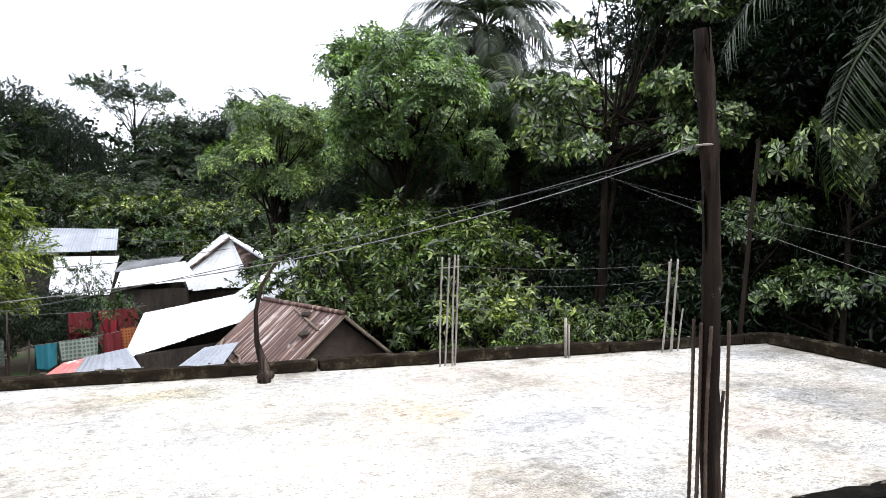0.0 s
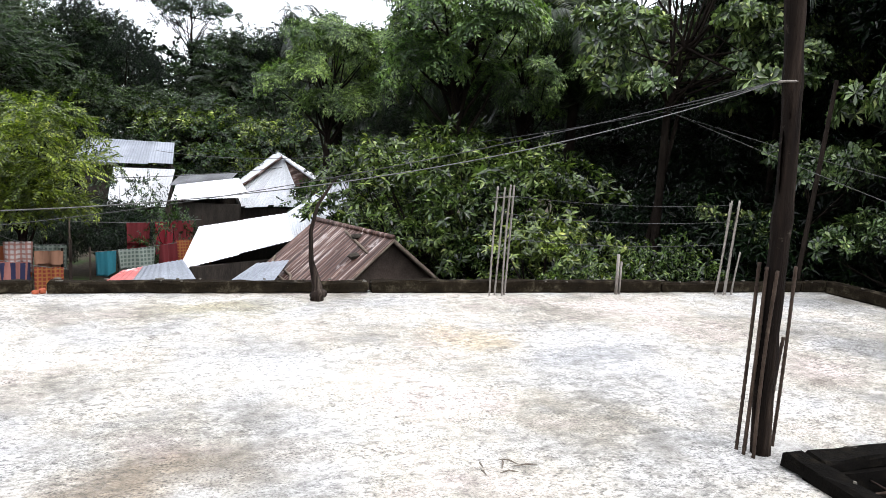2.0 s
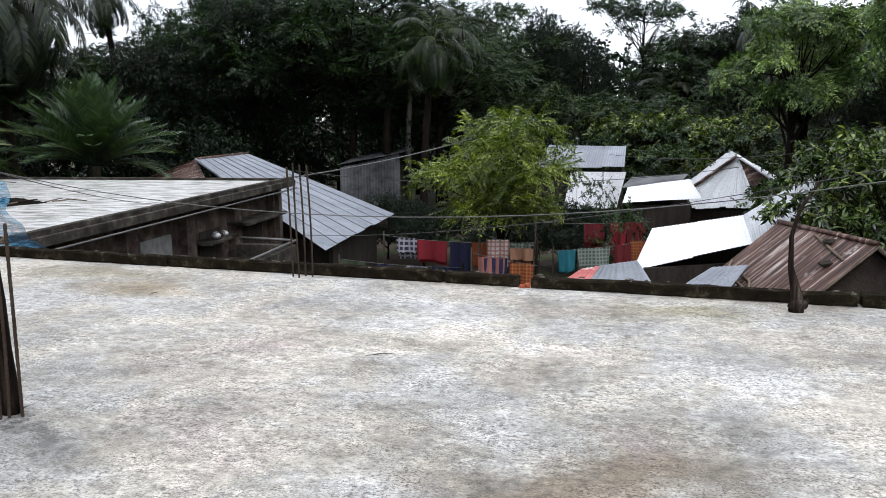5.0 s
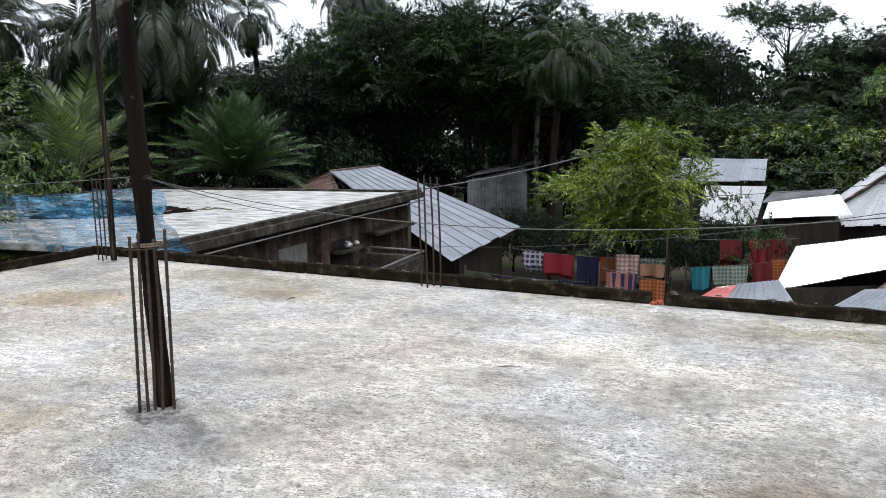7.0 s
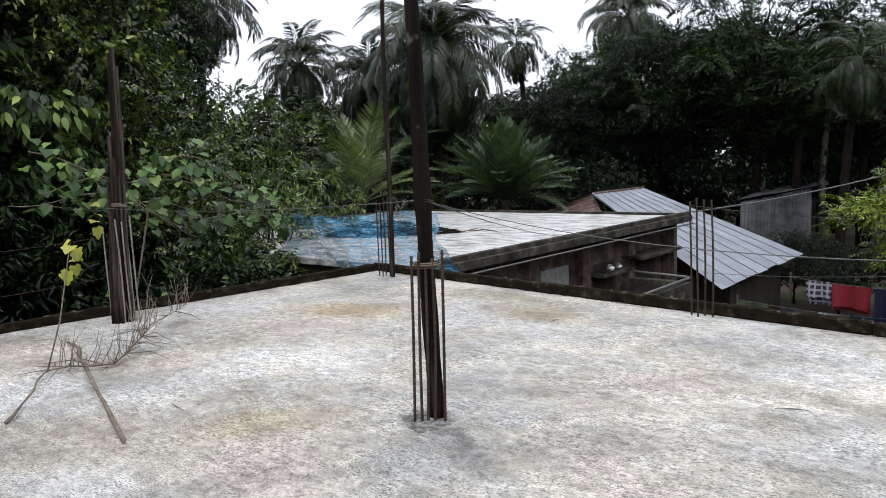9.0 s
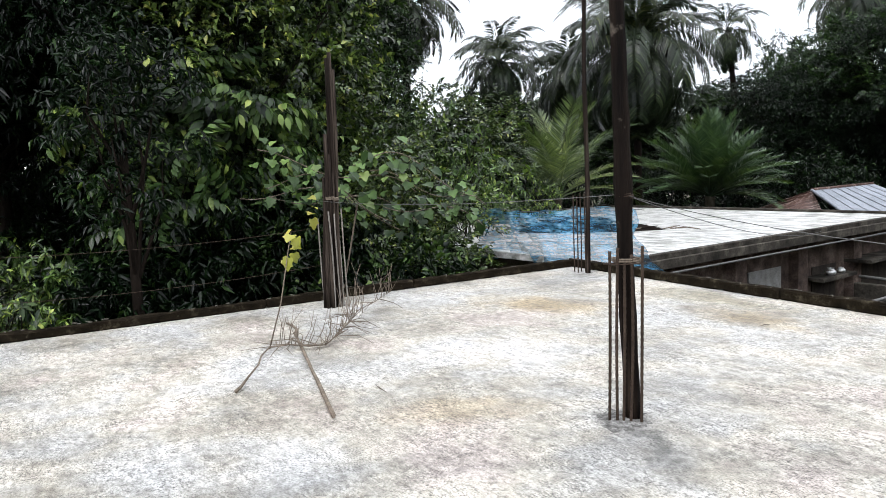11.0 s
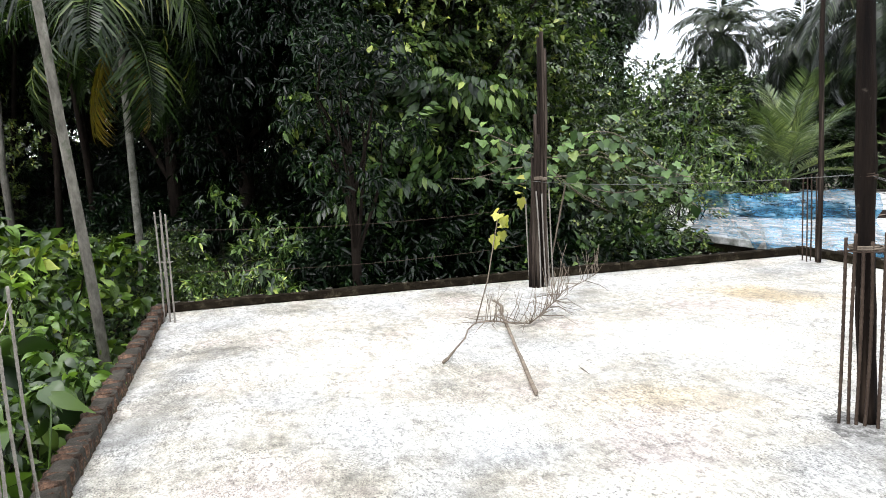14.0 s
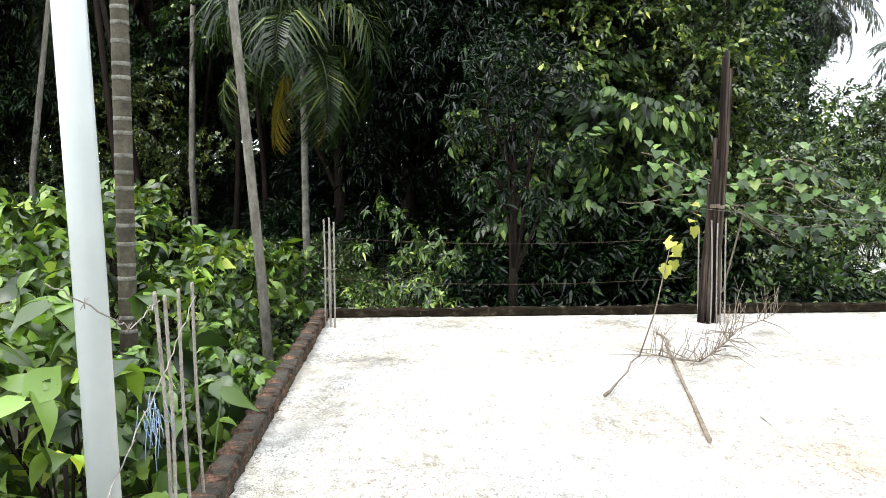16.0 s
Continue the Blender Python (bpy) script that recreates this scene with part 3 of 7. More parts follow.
for k in range(10):
    x = 0.02 + 0.12 * k
    tube("bar", [(x, 0.02, 0.012), (x - 0.02, -1.4, random.uniform(-0.01, 0.02)), (x - 0.05, -3.4, 0.012)], 0.0048, M_REBAR, grate, 6)
for y in (-0.1,):
    tube("cross_bar", [(-0.02, y, -0.012), (WX * 0.5, y + 0.01, -0.014), (WX + 0.02, y, -0.012)], 0.007, M_REBAR, grate, 6)
part("support_beam", box_bm((WX, 0.16, 0.2), pose(WX / 2, -3.4, -0.2), 0.01), M_DAMP_SHADE, grate)
landing = tagged(part("stair_landing", box_bm((1.0, 1.2, 0.12), pose(VX0 + 2.55, 2.3, -0.4), 0.01), M_SLABEDGE), "pale cement stair landing inside the opening", "landing", kind="structure")


# ---- column starter bars and posts ----
def ribbed_bar(name, a, b, r, material, parent):
    """A reinforcing bar with raised ribs."""
    a, b = Vector(a), Vector(b)
    n = max(8, int((b - a).length / 0.02))
    bow = Vector((random.uniform(-1, 1), random.uniform(-1, 1), 0)) * 0.012
    pts = [a.lerp(b, i / n) + bow * math.sin(math.pi * i / n) for i in range(n + 1)]
    return tube(name, pts, [r * (1.12 if i % 2 else 0.9) for i in range(n + 1)], material, parent, 6)


def starter_bars(place, bars, material, label, ties=(0.12,), group="column starter bars", thick=0.009):
    root = empty("starter_bars", place)
    tagged(root, label, "steel bars", group)
    for x, y, tx, ty, h in bars:
        ribbed_bar("bar", (x, y, -0.02), (x + tx, y + ty, h), thick, material, root)
    for z in ties:
        xs = [b[0] for b in bars]
        ys = [b[1] for b in bars]
        x0, x1, y0, y1 = min(xs) - 0.012, max(xs) + 0.012, min(ys) - 0.012, max(ys) + 0.012
        tube("stirrup", [(x0, y0, z), (x1, y0, z + 0.01), (x1, y1, z), (x0, y1, z - 0.01), (x0, y0, z)], 0.004, material, root, 5)
    return root


def round_post(name, place, lean, height, r, material, label, category="post", knots=5, parts=()):
    """A round wooden post: uneven, knotted, slightly bent."""
    root = empty(name, place)
    tagged(root, label, category)
    n = 26
    pts, rad = [], []
    ring_at = [random.random() for _ in range(knots)]
    for i in range(n + 1):
        f = i / n
        pts.append((lean[0] * f + 0.012 * math.sin(f * 7 + place[0]), lean[1] * f + 0.012 * math.cos(f * 5), height * f - 0.02))
        rad.append(r * (1.06 - 0.16 * f + random.uniform(-0.03, 0.03) + sum(0.13 * math.exp(-((f - k) * 40) ** 2) for k in ring_at)))
    shaft = tube("shaft", pts, rad, material, root, 12)
    return shaft, (lambda z: Vector((lean[0] * z / height, lean[1] * z / height, z)))


def binding(root, at, r, material, turns=3, name="binding"):
    pts = []
    for k in range(turns * 10 + 1):
        a = 2 * math.pi * k / 10
        pts.append(at + Vector((math.cos(a) * r, math.sin(a) * r, 0.012 * k / 10 - 0.02)))
    tube(name, pts, 0.006, material, root, 5)


# middle post by the terrace centre
B1 = (-2.83, 3.39, 0)
starter_bars((-2.83, 3.39, 0), [(0.043 + 0.7 * r_, -0.042 + 0.72 * r_, 0.005, 0.02, h) for r_, h in ((-0.13, 1.0), (-0.085, 1.02), (-0.05, 0.93), (-0.01, 0.98), (0.05, 1.03))] + [(-0.05, 0.02, 0.01, 0.02, 1.0)],
             M_REBAR, "rusty ribbed column bars round a wooden post", (0.93,))
post_mid, mid_at = round_post("wooden_post", B1, (-0.1, 0.0), 3.3, 0.046, M_POST, "dark weathered round wooden post tied to column bars")
binding(post_mid, mid_at(1.32), 0.052, M_REBAR, 2)
binding(post_mid, mid_at(0.95), 0.083, M_POLE, 2)
pv, pn = [(0, 0, 0.012)], 36
for ring, lift in ((0.55, 0.008), (1.0, -0.002)):
    for k in range(pn):
        rr_ = ring * (0.17 + 0.03 * math.sin(k * 0.9) + 0.022 * math.cos(k * 2.3) + 0.012 * math.sin(k * 4.1) + 0.12 * max(0.0, math.cos(2 * math.pi * k / pn + 0.9)) ** 3)
        pv.append((rr_ * math.cos(2 * math.pi * k / pn), 0.85 * rr_ * math.sin(2 * math.pi * k / pn), lift))
pf = [(0, 1 + k, 1 + (k + 1) % pn) for k in range(pn)] + [(1 + k, 1 + pn + k, 1 + pn + (k + 1) % pn, 1 + (k + 1) % pn) for k in range(pn)]
patch = mesh_object("cement_patch", pv, pf, M_SMEAR)
patch.location = (-2.88, 3.36, 0)
tagged(patch, "grey cement patch round the column bars", "cement patch")


# post by the stair opening
BL, BM = 0.0, 0.005
starter_bars((3.31, 3.21, 0), [(-0.085, 0.07, BL, BM, 0.97), (-0.09, 0.01, BL, BM, 0.96), (-0.07, -0.04, BL, BM, 0.95), (0.075, 0.02, BL, BM, 0.6), (0.14, 0.07, BL, BM, 0.95), (-0.05, 0.05, BL, BM, 0.9)],
             M_REBAR, "rusty ribbed column bars at the stair opening", ())
post_open, open_at = round_post("wooden_post", (3.325, 3.205, 0), (-0.116, 0.06), 2.42, 0.047, M_POST, "dark weathered wooden post with a split top", knots=8)
binding(post_open, open_at(1.85), 0.053, M_REBAR_GREY, 1)
# Near-black colour stands in for the shade inside the wood's splits.
M_HOLLOW = surface("hollow_shade_dark", [(0.3, (0.002, 0.0015, 0.001)), (0.7, (0.006, 0.004, 0.003))], 9, 60, 0.95, 0.3, 0.004, spec=0.0)
face = Vector((-0.64, -0.77, 0))
across = Vector((0.77, -0.64, 0))
for z0, z1, wide, shift in ((2.08, 2.31, 0.012, 0.0), (2.2, 2.42, 0.008, 0.016), (1.3, 1.62, 0.004, -0.014), (0.9, 1.2, 0.004, 0.01), (1.66, 1.8, 0.005, 0.008)):
    ring, mid = [], open_at((z0 + z1) / 2)
    for k in range(12):
        a = 2 * math.pi * k / 12
        at_ = open_at((z0 + z1) / 2 + (z1 - z0) / 2 * math.sin(a))
        off = shift + wide * math.cos(a) * (1 + 0.3 * math.sin(3 * a))
        ring.append(at_ + across * off + face * (math.sqrt(0.0485 ** 2 - off ** 2) + 0.002))
    inner = [q.lerp(mid, 0.25) for q in ring]
    mesh_object("split", ring + inner, [(k, (k + 1) % 12, 12 + (k + 1) % 12, 12 + k) for k in range(12)] + [tuple(range(12, 24))], M_HOLLOW, post_open, "weathered split in the wood, coloured near-black as shade")

# bundle post on the far west side
post_west = empty("pole_bundle", (-7.47, 3.42, 0))
tagged(post_west, "bundle of weathered wooden poles and bars lashed together", "post")
for x0, y0, x1, y1, h, r in ((0.0, 0.02, 0.02, 0.1, 2.8, 0.03), (-0.02, -0.02, 0.0, 0.07, 2.74, 0.022), (0.03, 0.06, 0.03, 0.13, 2.62, 0.02), (0.02, -0.08, 0.02, 0.0, 1.92, 0.026), (0.05, -0.04, 0.04, 0.02, 1.7, 0.02), (-0.03, -0.1, 0.0, -0.04, 1.45, 0.022)):
    pts = [(x0 + (x1 - x0) * f + 0.006 * math.sin(9 * f + 40 * r), y0 + (y1 - y0) * f + 0.006 * math.cos(7 * f + 60 * r), h * f) for f in np.linspace(0, 1, 9)]
    tube("pole", pts, [r * (1.1 - 0.2 * f + 0.08 * math.sin(23 * f + h * 9)) for f in np.linspace(0, 1, 9)], M_BUNDLE, post_west, 6)
for dx, dy, h in ((0.06, 0.05, 1.05), (0.07, -0.02, 1.08), (0.03, 0.1, 1.0), (0.05, 0.14, 1.1), (-0.05, -0.1, 1.0)):
    ribbed_bar("bar", (dx, dy, 0), (dx, dy - 0.02, h), 0.009, M_REBAR_GREY, post_west)
binding(post_west, Vector((0.02, 0.03, 1.22)), 0.075, M_POLE, 3)

# north row
starter_bars((3.28, 6.71, 0), [(-0.09, 0.0, 0.01, 0, 1.03), (-0.03, 0.02, 0.03, 0, 1.02), (0.03, -0.02, 0.01, 0, 1.05), (0.07, 0.02, 0.02, 0, 1.04)], M_REBAR_GREY, "pale steel column bars standing at the roof edge", (0.93,))
starter_bars((5.72, 6.6, 0), [(-0.09, 0.0, 0.06, 0, 0.95), (-0.05, 0.04, 0.07, 0, 0.97), (0.0, -0.02, 0.06, 0, 0.98), (0.05, 0.02, 0.05, 0, 0.96), (0.11, 0.0, 0.05, 0, 0.45)], M_REBAR_GREY, "pale steel column bars standing at the roof edge", ())
starter_bars((-2.85, 6.96, 0), [(-0.11, 0.0, -0.02, 0, 1.08), (-0.02, -0.05, -0.02, 0, 1.12), (0.0, 0.05, -0.02, 0, 1.1), (0.08, 0.04, -0.02, 0, 1.1)], M_REBAR, "rusty steel column bars standing at the roof edge", ())
starter_bars((-7.45, 7.0, 0), [(-0.12, 0.0, 0, 0, 1.05), (-0.05, 0.06, 0, 0, 1.08), (0.0, -0.04, 0, 0, 1.04), (0.06, 0.04, 0, 0, 1.07)], M_REBAR, "rusty steel column bars in the roof corner", ())
round_post("wooden_pole", (-7.32, 7.02, 0), (-0.02, 0.05), 3.75, 0.03, M_BUNDLE, "thin tall dark bamboo pole in the roof corner", "pole")
starter_bars((-7.46, -0.56, 0), [(0.0, 0.03, 0, 0, 1.12), (-0.05, -0.03, 0, 0, 1.1), (0.05, 0.08, 0, 0, 1.08), (-0.1, 0.02, 0, 0, 1.05)], M_REBAR_GREY, "grey steel column bars in the garden corner", (0.6,))
starter_bars((-2.85, -0.66, 0), [(0.18, 0.0, 0.09, 0, 1.1), (0.13, 0.0, 0.03, 0, 1.07), (-0.1, 0.0, 0.09, 0, 1.07), (-0.3, 0.0, 0.1, 0, 1.07)], M_REBAR_GREY, "grey steel column bars among garden leaves", (), thick=0.007)

stub = empty("pipe_stub", (4.53, 6.69, 0))
tagged(stub, "short grey pipe stub at the roof edge", "pipe")
tube("pipe", [(0, 0, 0), (-0.005, 0, 0.2), (-0.01, 0, 0.4)], 0.016, M_REBAR_GREY, stub, 10)
tube("inner_pipe", [(0.035, 0, 0), (0.03, 0, 0.33)], 0.011, M_REBAR_GREY, stub, 8)

# bent branch standing by the curb
stick = empty("bent_branch", (1.56, 6.62, 0))
tagged(stick, "bare bent dark branch with a thick root foot", "branch")
tube("stem", [(0, 0, 0.0), (0.0, 0.0, 0.12), (-0.06, 0, 0.35), (-0.07, 0.0, 0.6), (-0.02, 0, 0.82), (0.1, 0, 1.02), (0.2, 0, 1.12)], [0.06, 0.045, 0.022, 0.017, 0.015, 0.012, 0.006], M_BUNDLE, stick, 8)
tube("root_foot", [(-0.05, -0.03, 0.03), (0.0, -0.01, 0.07), (0.07, 0.02, 0.05)], [0.03, 0.06, 0.035], M_BUNDLE, stick, 8)

# white drain pipe by the garden side
PIPE = (-2.05, -0.665)
pipe = empty("drain_pipe", (*PIPE, 0))
tagged(pipe, "tall white plastic pipe standing at the roof edge", "pipe")
tube("pipe", [(0.0, 0.03, -0.02), (0.0, 0.0, 1.3), (0.01, -0.035, 2.6)], 0.046, M_PVC, pipe, 20)

# loose things on the terrace
plank = empty("wooden_batten", (-5.17, 2.27, 0.0))
tagged(plank, "thin grey-brown wooden batten with a bent end lying on the roof", "batten")
pb = box_bm((1, 0.021, 0.024), None, 0.004, 0.003, 8)
pdir = Vector((-6.42 + 3.95, 2.6 - 1.98, 0))
pb.transform(Matrix.Rotation(math.atan2(pdir.y, pdir.x), 4, "Z") @ Matrix.Diagonal((pdir.length, 1, 1, 1)))
part("batten", pb, M_POLE, plank)
tube("bent_end", [(-1.2, 0.31, 0.02), (-1.34, 0.36, 0.03), (-1.56, 0.39, 0.025), (-1.76, 0.4, 0.015)], [0.016, 0.014, 0.012, 0.008], M_POLE, plank, 6)
brush = empty("dry_branch", (-5.9, 2.28, 0))
tagged(brush, "dry leafless grey branch lying on the roof", "branch")
rng = random.Random(5)
tube("stem", [(1.04, -0.68, 0.015), (1.0, -0.63, 0.03), (0.75, -0.5, 0.03), (0.49, -0.35, 0.035), (0.2, -0.24, 0.03), (-0.02, -0.1, 0.035)], [0.013, 0.012, 0.008, 0.0075, 0.007, 0.006], M_POLE, brush, 6)
SPINE = [Vector(v) for v in ((-0.02, -0.1, 0.035), (0.06, 0.05, 0.05), (0.15, 0.19, 0.035), (0.2, 0.33, 0.03), (-0.02, 0.52, 0.045), (-0.25, 0.7, 0.06), (-0.5, 0.88, 0.07), (-0.76, 1.06, 0.09), (-1.0, 1.4, 0.12), (-1.23, 1.69, 0.16))]
spine = tube("stem", SPINE, [0.007, 0.007, 0.0065, 0.006, 0.006, 0.005, 0.005, 0.004, 0.003, 0.002], M_POLE, brush, 6)
for k in range(56):
    f = rng.uniform(0.5, len(SPINE) - 1.01)
    s = SPINE[int(f)].lerp(SPINE[int(f) + 1], f - int(f))
    e = s + Vector((rng.uniform(-0.2, 0.05), rng.uniform(-0.05, 0.22), rng.uniform(0.1, 0.34)))
    mid = s.lerp(e, 0.5) + Vector((rng.uniform(-.04, .04), rng.uniform(-.04, .04), rng.uniform(-0.05, 0.02)))
    tube("twig", [s, mid, e], [0.0035, 0.0028, 0.0015], M_POLE, spine, 5)
    if k % 2:
        tube("twig", [mid, mid + Vector((rng.uniform(-.1, .05), rng.uniform(-.02, .14), rng.uniform(0.05, 0.16)))], [0.0025, 0.0012], M_POLE, spine, 5)
for k in range(34):
    f = rng.uniform(0.2, len(SPINE) - 1.5)
    s = SPINE[int(f)].lerp(SPINE[int(f) + 1], f - int(f))
    e = s + Vector((rng.uniform(-0.55, 0.4), rng.uniform(-0.35, 0.35), 0))
    e.z = rng.uniform(0.006, 0.05)
    mid = s.lerp(e, 0.5) + Vector((rng.uniform(-.07, .07), rng.uniform(-.07, .07), rng.uniform(0.0, 0.06)))
    tube("twig", [s, mid, e], [0.0045, 0.0035, 0.0015], M_POLE, spine, 5)
tall = Vector((-0.5, 0.88, 0.07))
tube("twig", [tall, tall + Vector((-0.05, 0.06, 0.22)), tall + Vector((-0.1, 0.12, 0.4)), tall + Vector((-0.16, 0.2, 0.52))], [0.005, 0.004, 0.003, 0.0015], M_POLE, spine, 5)
tube("twig", [tall + Vector((-0.1, 0.12, 0.4)), tall + Vector((-0.08, 0.06, 0.55))], [0.003, 0.0015], M_POLE, spine, 5)
brick = tagged(part("loose_brick", box_bm((0.1, 0.2, 0.06), pose(2.085, 2.79, 0, 0, 0, 12), 0.025, 0.006), M_REDBRICK), "orange loose brick lying on the roof", "brick")
for k in range(2):
    tagged(part("brick_shard", box_bm((0.05, 0.04, 0.03 + 0.01 * k), pose(-0.675 + 0.045 * k, 6.97 + 0.02 * k, 0, 0, 0, 30 * k), 0.006, 0.006), M_REDBRICK), "broken orange brick piece in the curb gap", "brick piece")
rng = random.Random(8)
for k in range(9):
    x, y = rng.uniform(-5.5, 3.0), rng.uniform(2.2, 6.2)
    if k < 5:
        x, y = 2.0 + rng.uniform(-.2, .2), 3.3 + rng.uniform(-.08, .08)
    ln = rng.uniform(0.05, 0.2)
    a = rng.uniform(0, 360)
    v, f = tube_data([(-ln / 2, 0, 0.008), (0, ln * 0.06, 0.016), (ln / 2, 0, 0.008)], [0.002, 0.005, 0.002], 5)
    ob = mesh_object("twig_scrap", v, f, M_FLINT)
    ob.matrix_basis = pose(x, y, 0, 0, 0, a)
    tagged(ob, "small dry twig scrap lying on the roof", "twig")


# ---- neighbouring houses ----
def tin_plane(name, e0, e1, r0, r1, material, parent, sheet=0.8, pitch=0.09, depth=0.006, label="", thick=True, seams=0.0):
    """A roof plane of corrugated sheets between the eave e0-e1 and the ridge r0-r1; each sheet is a part."""
    e0, e1, r0, r1 = Vector(e0), Vector(e1), Vector(r0), Vector(r1)
    wide = max((e1 - e0).length, (r1 - r0).length)
    count = max(1, round(wide / sheet))
    normal = (e1 - e0).cross(r0 - e0)
    if normal.length < 1e-6:
        normal = (e1 - e0).cross(r1 - e0)
    normal.normalize()
    if normal.z < 0:
        normal = -normal
    for s in range(count):
        f0, f1 = s / count, (s + 1) / count
        n = max(4, int((f1 - f0) * wide / pitch * 2))
        lift = random.uniform(0.0, 0.012) + (0.006 if s % 2 else 0)
        lap = 0.5 / n / count
        jag = random.uniform(-0.05, 0.05)
        verts, faces = [], []
        for i in range(n + 1):
            u = f0 - lap + (f1 - f0 + 2 * lap) * i / n
            wave = normal * (depth * (1 if i % 2 else -1) + lift)
            a, b = e0.lerp(e1, u), r0.lerp(r1, u)
            a = a + (a - b).normalized() * jag if (a - b).length > 0.3 else a
            for q in (a, a.lerp(b, 0.5) + normal * random.uniform(-0.008, 0.008), b):
                verts.append(q + wave)
        for i in range(n):
            for j in range(2):
                k = i * 3 + j
                faces.append((k, k + 3, k + 4, k + 1))
        me_part = mesh_object(name, verts, faces, material, parent, label)
        if thick:
            sol = me_part.modifiers.new("thickness", "SOLIDIFY")
            sol.thickness = 0.004
        if seams and s:
            a, b = e0.lerp(e1, f0), r0.lerp(r1, f0)
            tube("seam", [a + normal * 0.02, a.lerp(b, 0.5) + normal * 0.024, b + normal * 0.02], seams, M_TIN_DARK, parent, 5)


def wall_panel(name, a, b, z0, z1, thick, material, parent, label=""):
    a, b = Vector((a[0], a[1], 0)), Vector((b[0], b[1], 0))
    d = b - a
    bm = box_bm((d.length, thick, z1 - z0), Matrix.Translation(((a.x + b.x) / 2, (a.y + b.y) / 2, z0)) @ Matrix.Rotation(math.atan2(d.y, d.x), 4, "Z"), 0.01)
    return part(name, bm, material, parent, label)


def gable_house(name, origin, turn, half, length, eave, ridge, label, sheets, gable_mat, wall_mat, over=0.25, back=True):
    """A house with its gable towards -y of its own frame and a two-sided tin roof."""
    root = empty(name, (origin[0], origin[1], 0), turn)
    tagged(root, label, "house")
    slope = (ridge - eave) / half
    eo = eave - slope * over
    for s, m in ((-1, sheets[0]), (1, sheets[1])):
        tin_plane("roof_sheet", (s * (half + over), -over, eo), (s * (half + over), length + over, eo), (0, -over, ridge), (0, length + over, ridge), m, root)
        tube("verge_board", [(s * (half + over), -over, eo - 0.03), (0, -over, ridge - 0.03)], 0.035, M_POLE, root, 4)
        wall_panel("wall", (s * half, 0), (s * half, length), GROUND, eave - 0.06, 0.08, wall_mat, root)
    tube("ridge_cap", [(0, -over, ridge + 0.02), (0, length + over, ridge + 0.02)], 0.05, sheets[1], root, 6)
    wall_panel("wall", (-half, 0), (half, 0), GROUND, eave - 0.05, 0.08, wall_mat, root)
    wall_panel("wall", (-half, length), (half, length), GROUND, eave - 0.05, 0.08, wall_mat, root)
    for y in ((0.0, length) if back else (0.0,)):
        v = [(-half, y - 0.03, eave - 0.05), (half, y - 0.03, eave - 0.05), (0, y - 0.03, ridge - 0.06), (-half, y + 0.03, eave - 0.05), (half, y + 0.03, eave - 0.05), (0, y + 0.03, ridge - 0.06)]
        mesh_object("gable", v, [(0, 1, 2), (5, 4, 3), (0, 3, 4, 1), (1, 4, 5, 2), (2, 5, 3, 0)], gable_mat, root)
    return root


# rust-brown shed close to the terrace
brown = gable_house("tin_shed", (3.65, 12.8), 24, 2.1, 2.1, -1.95, -0.4, "small shed with a rust-brown corrugated tin roof and mud gable", (M_TIN_RUST, M_TIN_RUST), M_MUD, M_MUD, 0.2)
def on_roof(x, y, lift=0.04):
    """A place on the shed's roof slope, in the shed's own frame."""
    return (x, y, -0.4 + 0.738 * x + lift)


for pts in (((-0.11, 1.09), (-0.25, 0.55), (-0.39, 0.01)), ((-0.92, 2.2), (-1.16, 2.0), (-1.27, 1.22)), ((-1.1, 1.55), (-1.14, 1.25), (-1.3, 1.0))):
    tube("roof_weight", [on_roof(*q) for q in pts], 0.025, M_POLE, brown, 6, "wooden stick laid on the roof")
for x, y in ((-0.17, 0.65), (-0.52, 0.21)):
    lump = box_bm((0.22, 0.12, 0.09), Matrix.Translation(on_roof(x, y, 0.01)), 0.035, 0.012)
    part("roof_weight", lump, M_MORTAR, brown, "dark stone holding down the roof sheets")

# pale lean-to roofs behind it
white = empty("long_tin_house")
tagged(white, "long low house with bright white tin roof", "house")
tin_plane("roof_sheet", (0.2, 15.0, -1.4), (2.37, 15.6, -0.93), (0.55, 17.0, -0.87), (2.45, 18.0, -0.68), M_TIN_WHITE, white, 1.0, 0.09)
tin_plane("roof_sheet", (2.37, 15.6, -0.93), (3.7, 17.0, -0.6), (2.45, 18.0, -0.68), (4.3, 20.0, 0.18), M_TIN_PALE, white, 0.7, 0.09)
wall_panel("wall", (0.4, 15.0), (3.6, 16.6), GROUND, -1.35, 0.1, M_BAMBOO, white)
wall_panel("wall", (0.4, 15.0), (0.7, 17.2), GROUND, -1.45, 0.1, M_BAMBOO, white)
wall_panel("wall", (0.7, 17.2), (4.3, 19.8), GROUND, -1.0, 0.1, M_BAMBOO, white)
low = empty("lean_to_roof")
tagged(low, "low grey tin lean-to with a faded red end sheet", "shed")
tin_plane("roof_sheet", (-0.55, 13.3, -1.36), (0.5, 13.5, -1.31), (-0.4, 14.6, -1.27), (0.25, 14.8, -1.19), M_TIN_GREY, low, 0.5, 0.1)
tin_plane("roof_sheet", (-1.05, 13.2, -1.36), (-0.55, 13.3, -1.36), (-0.75, 14.5, -1.32), (-0.4, 14.6, -1.27), M_TIN_RED, low, 0.5, 0.1, label="faded red painted tin sheet")
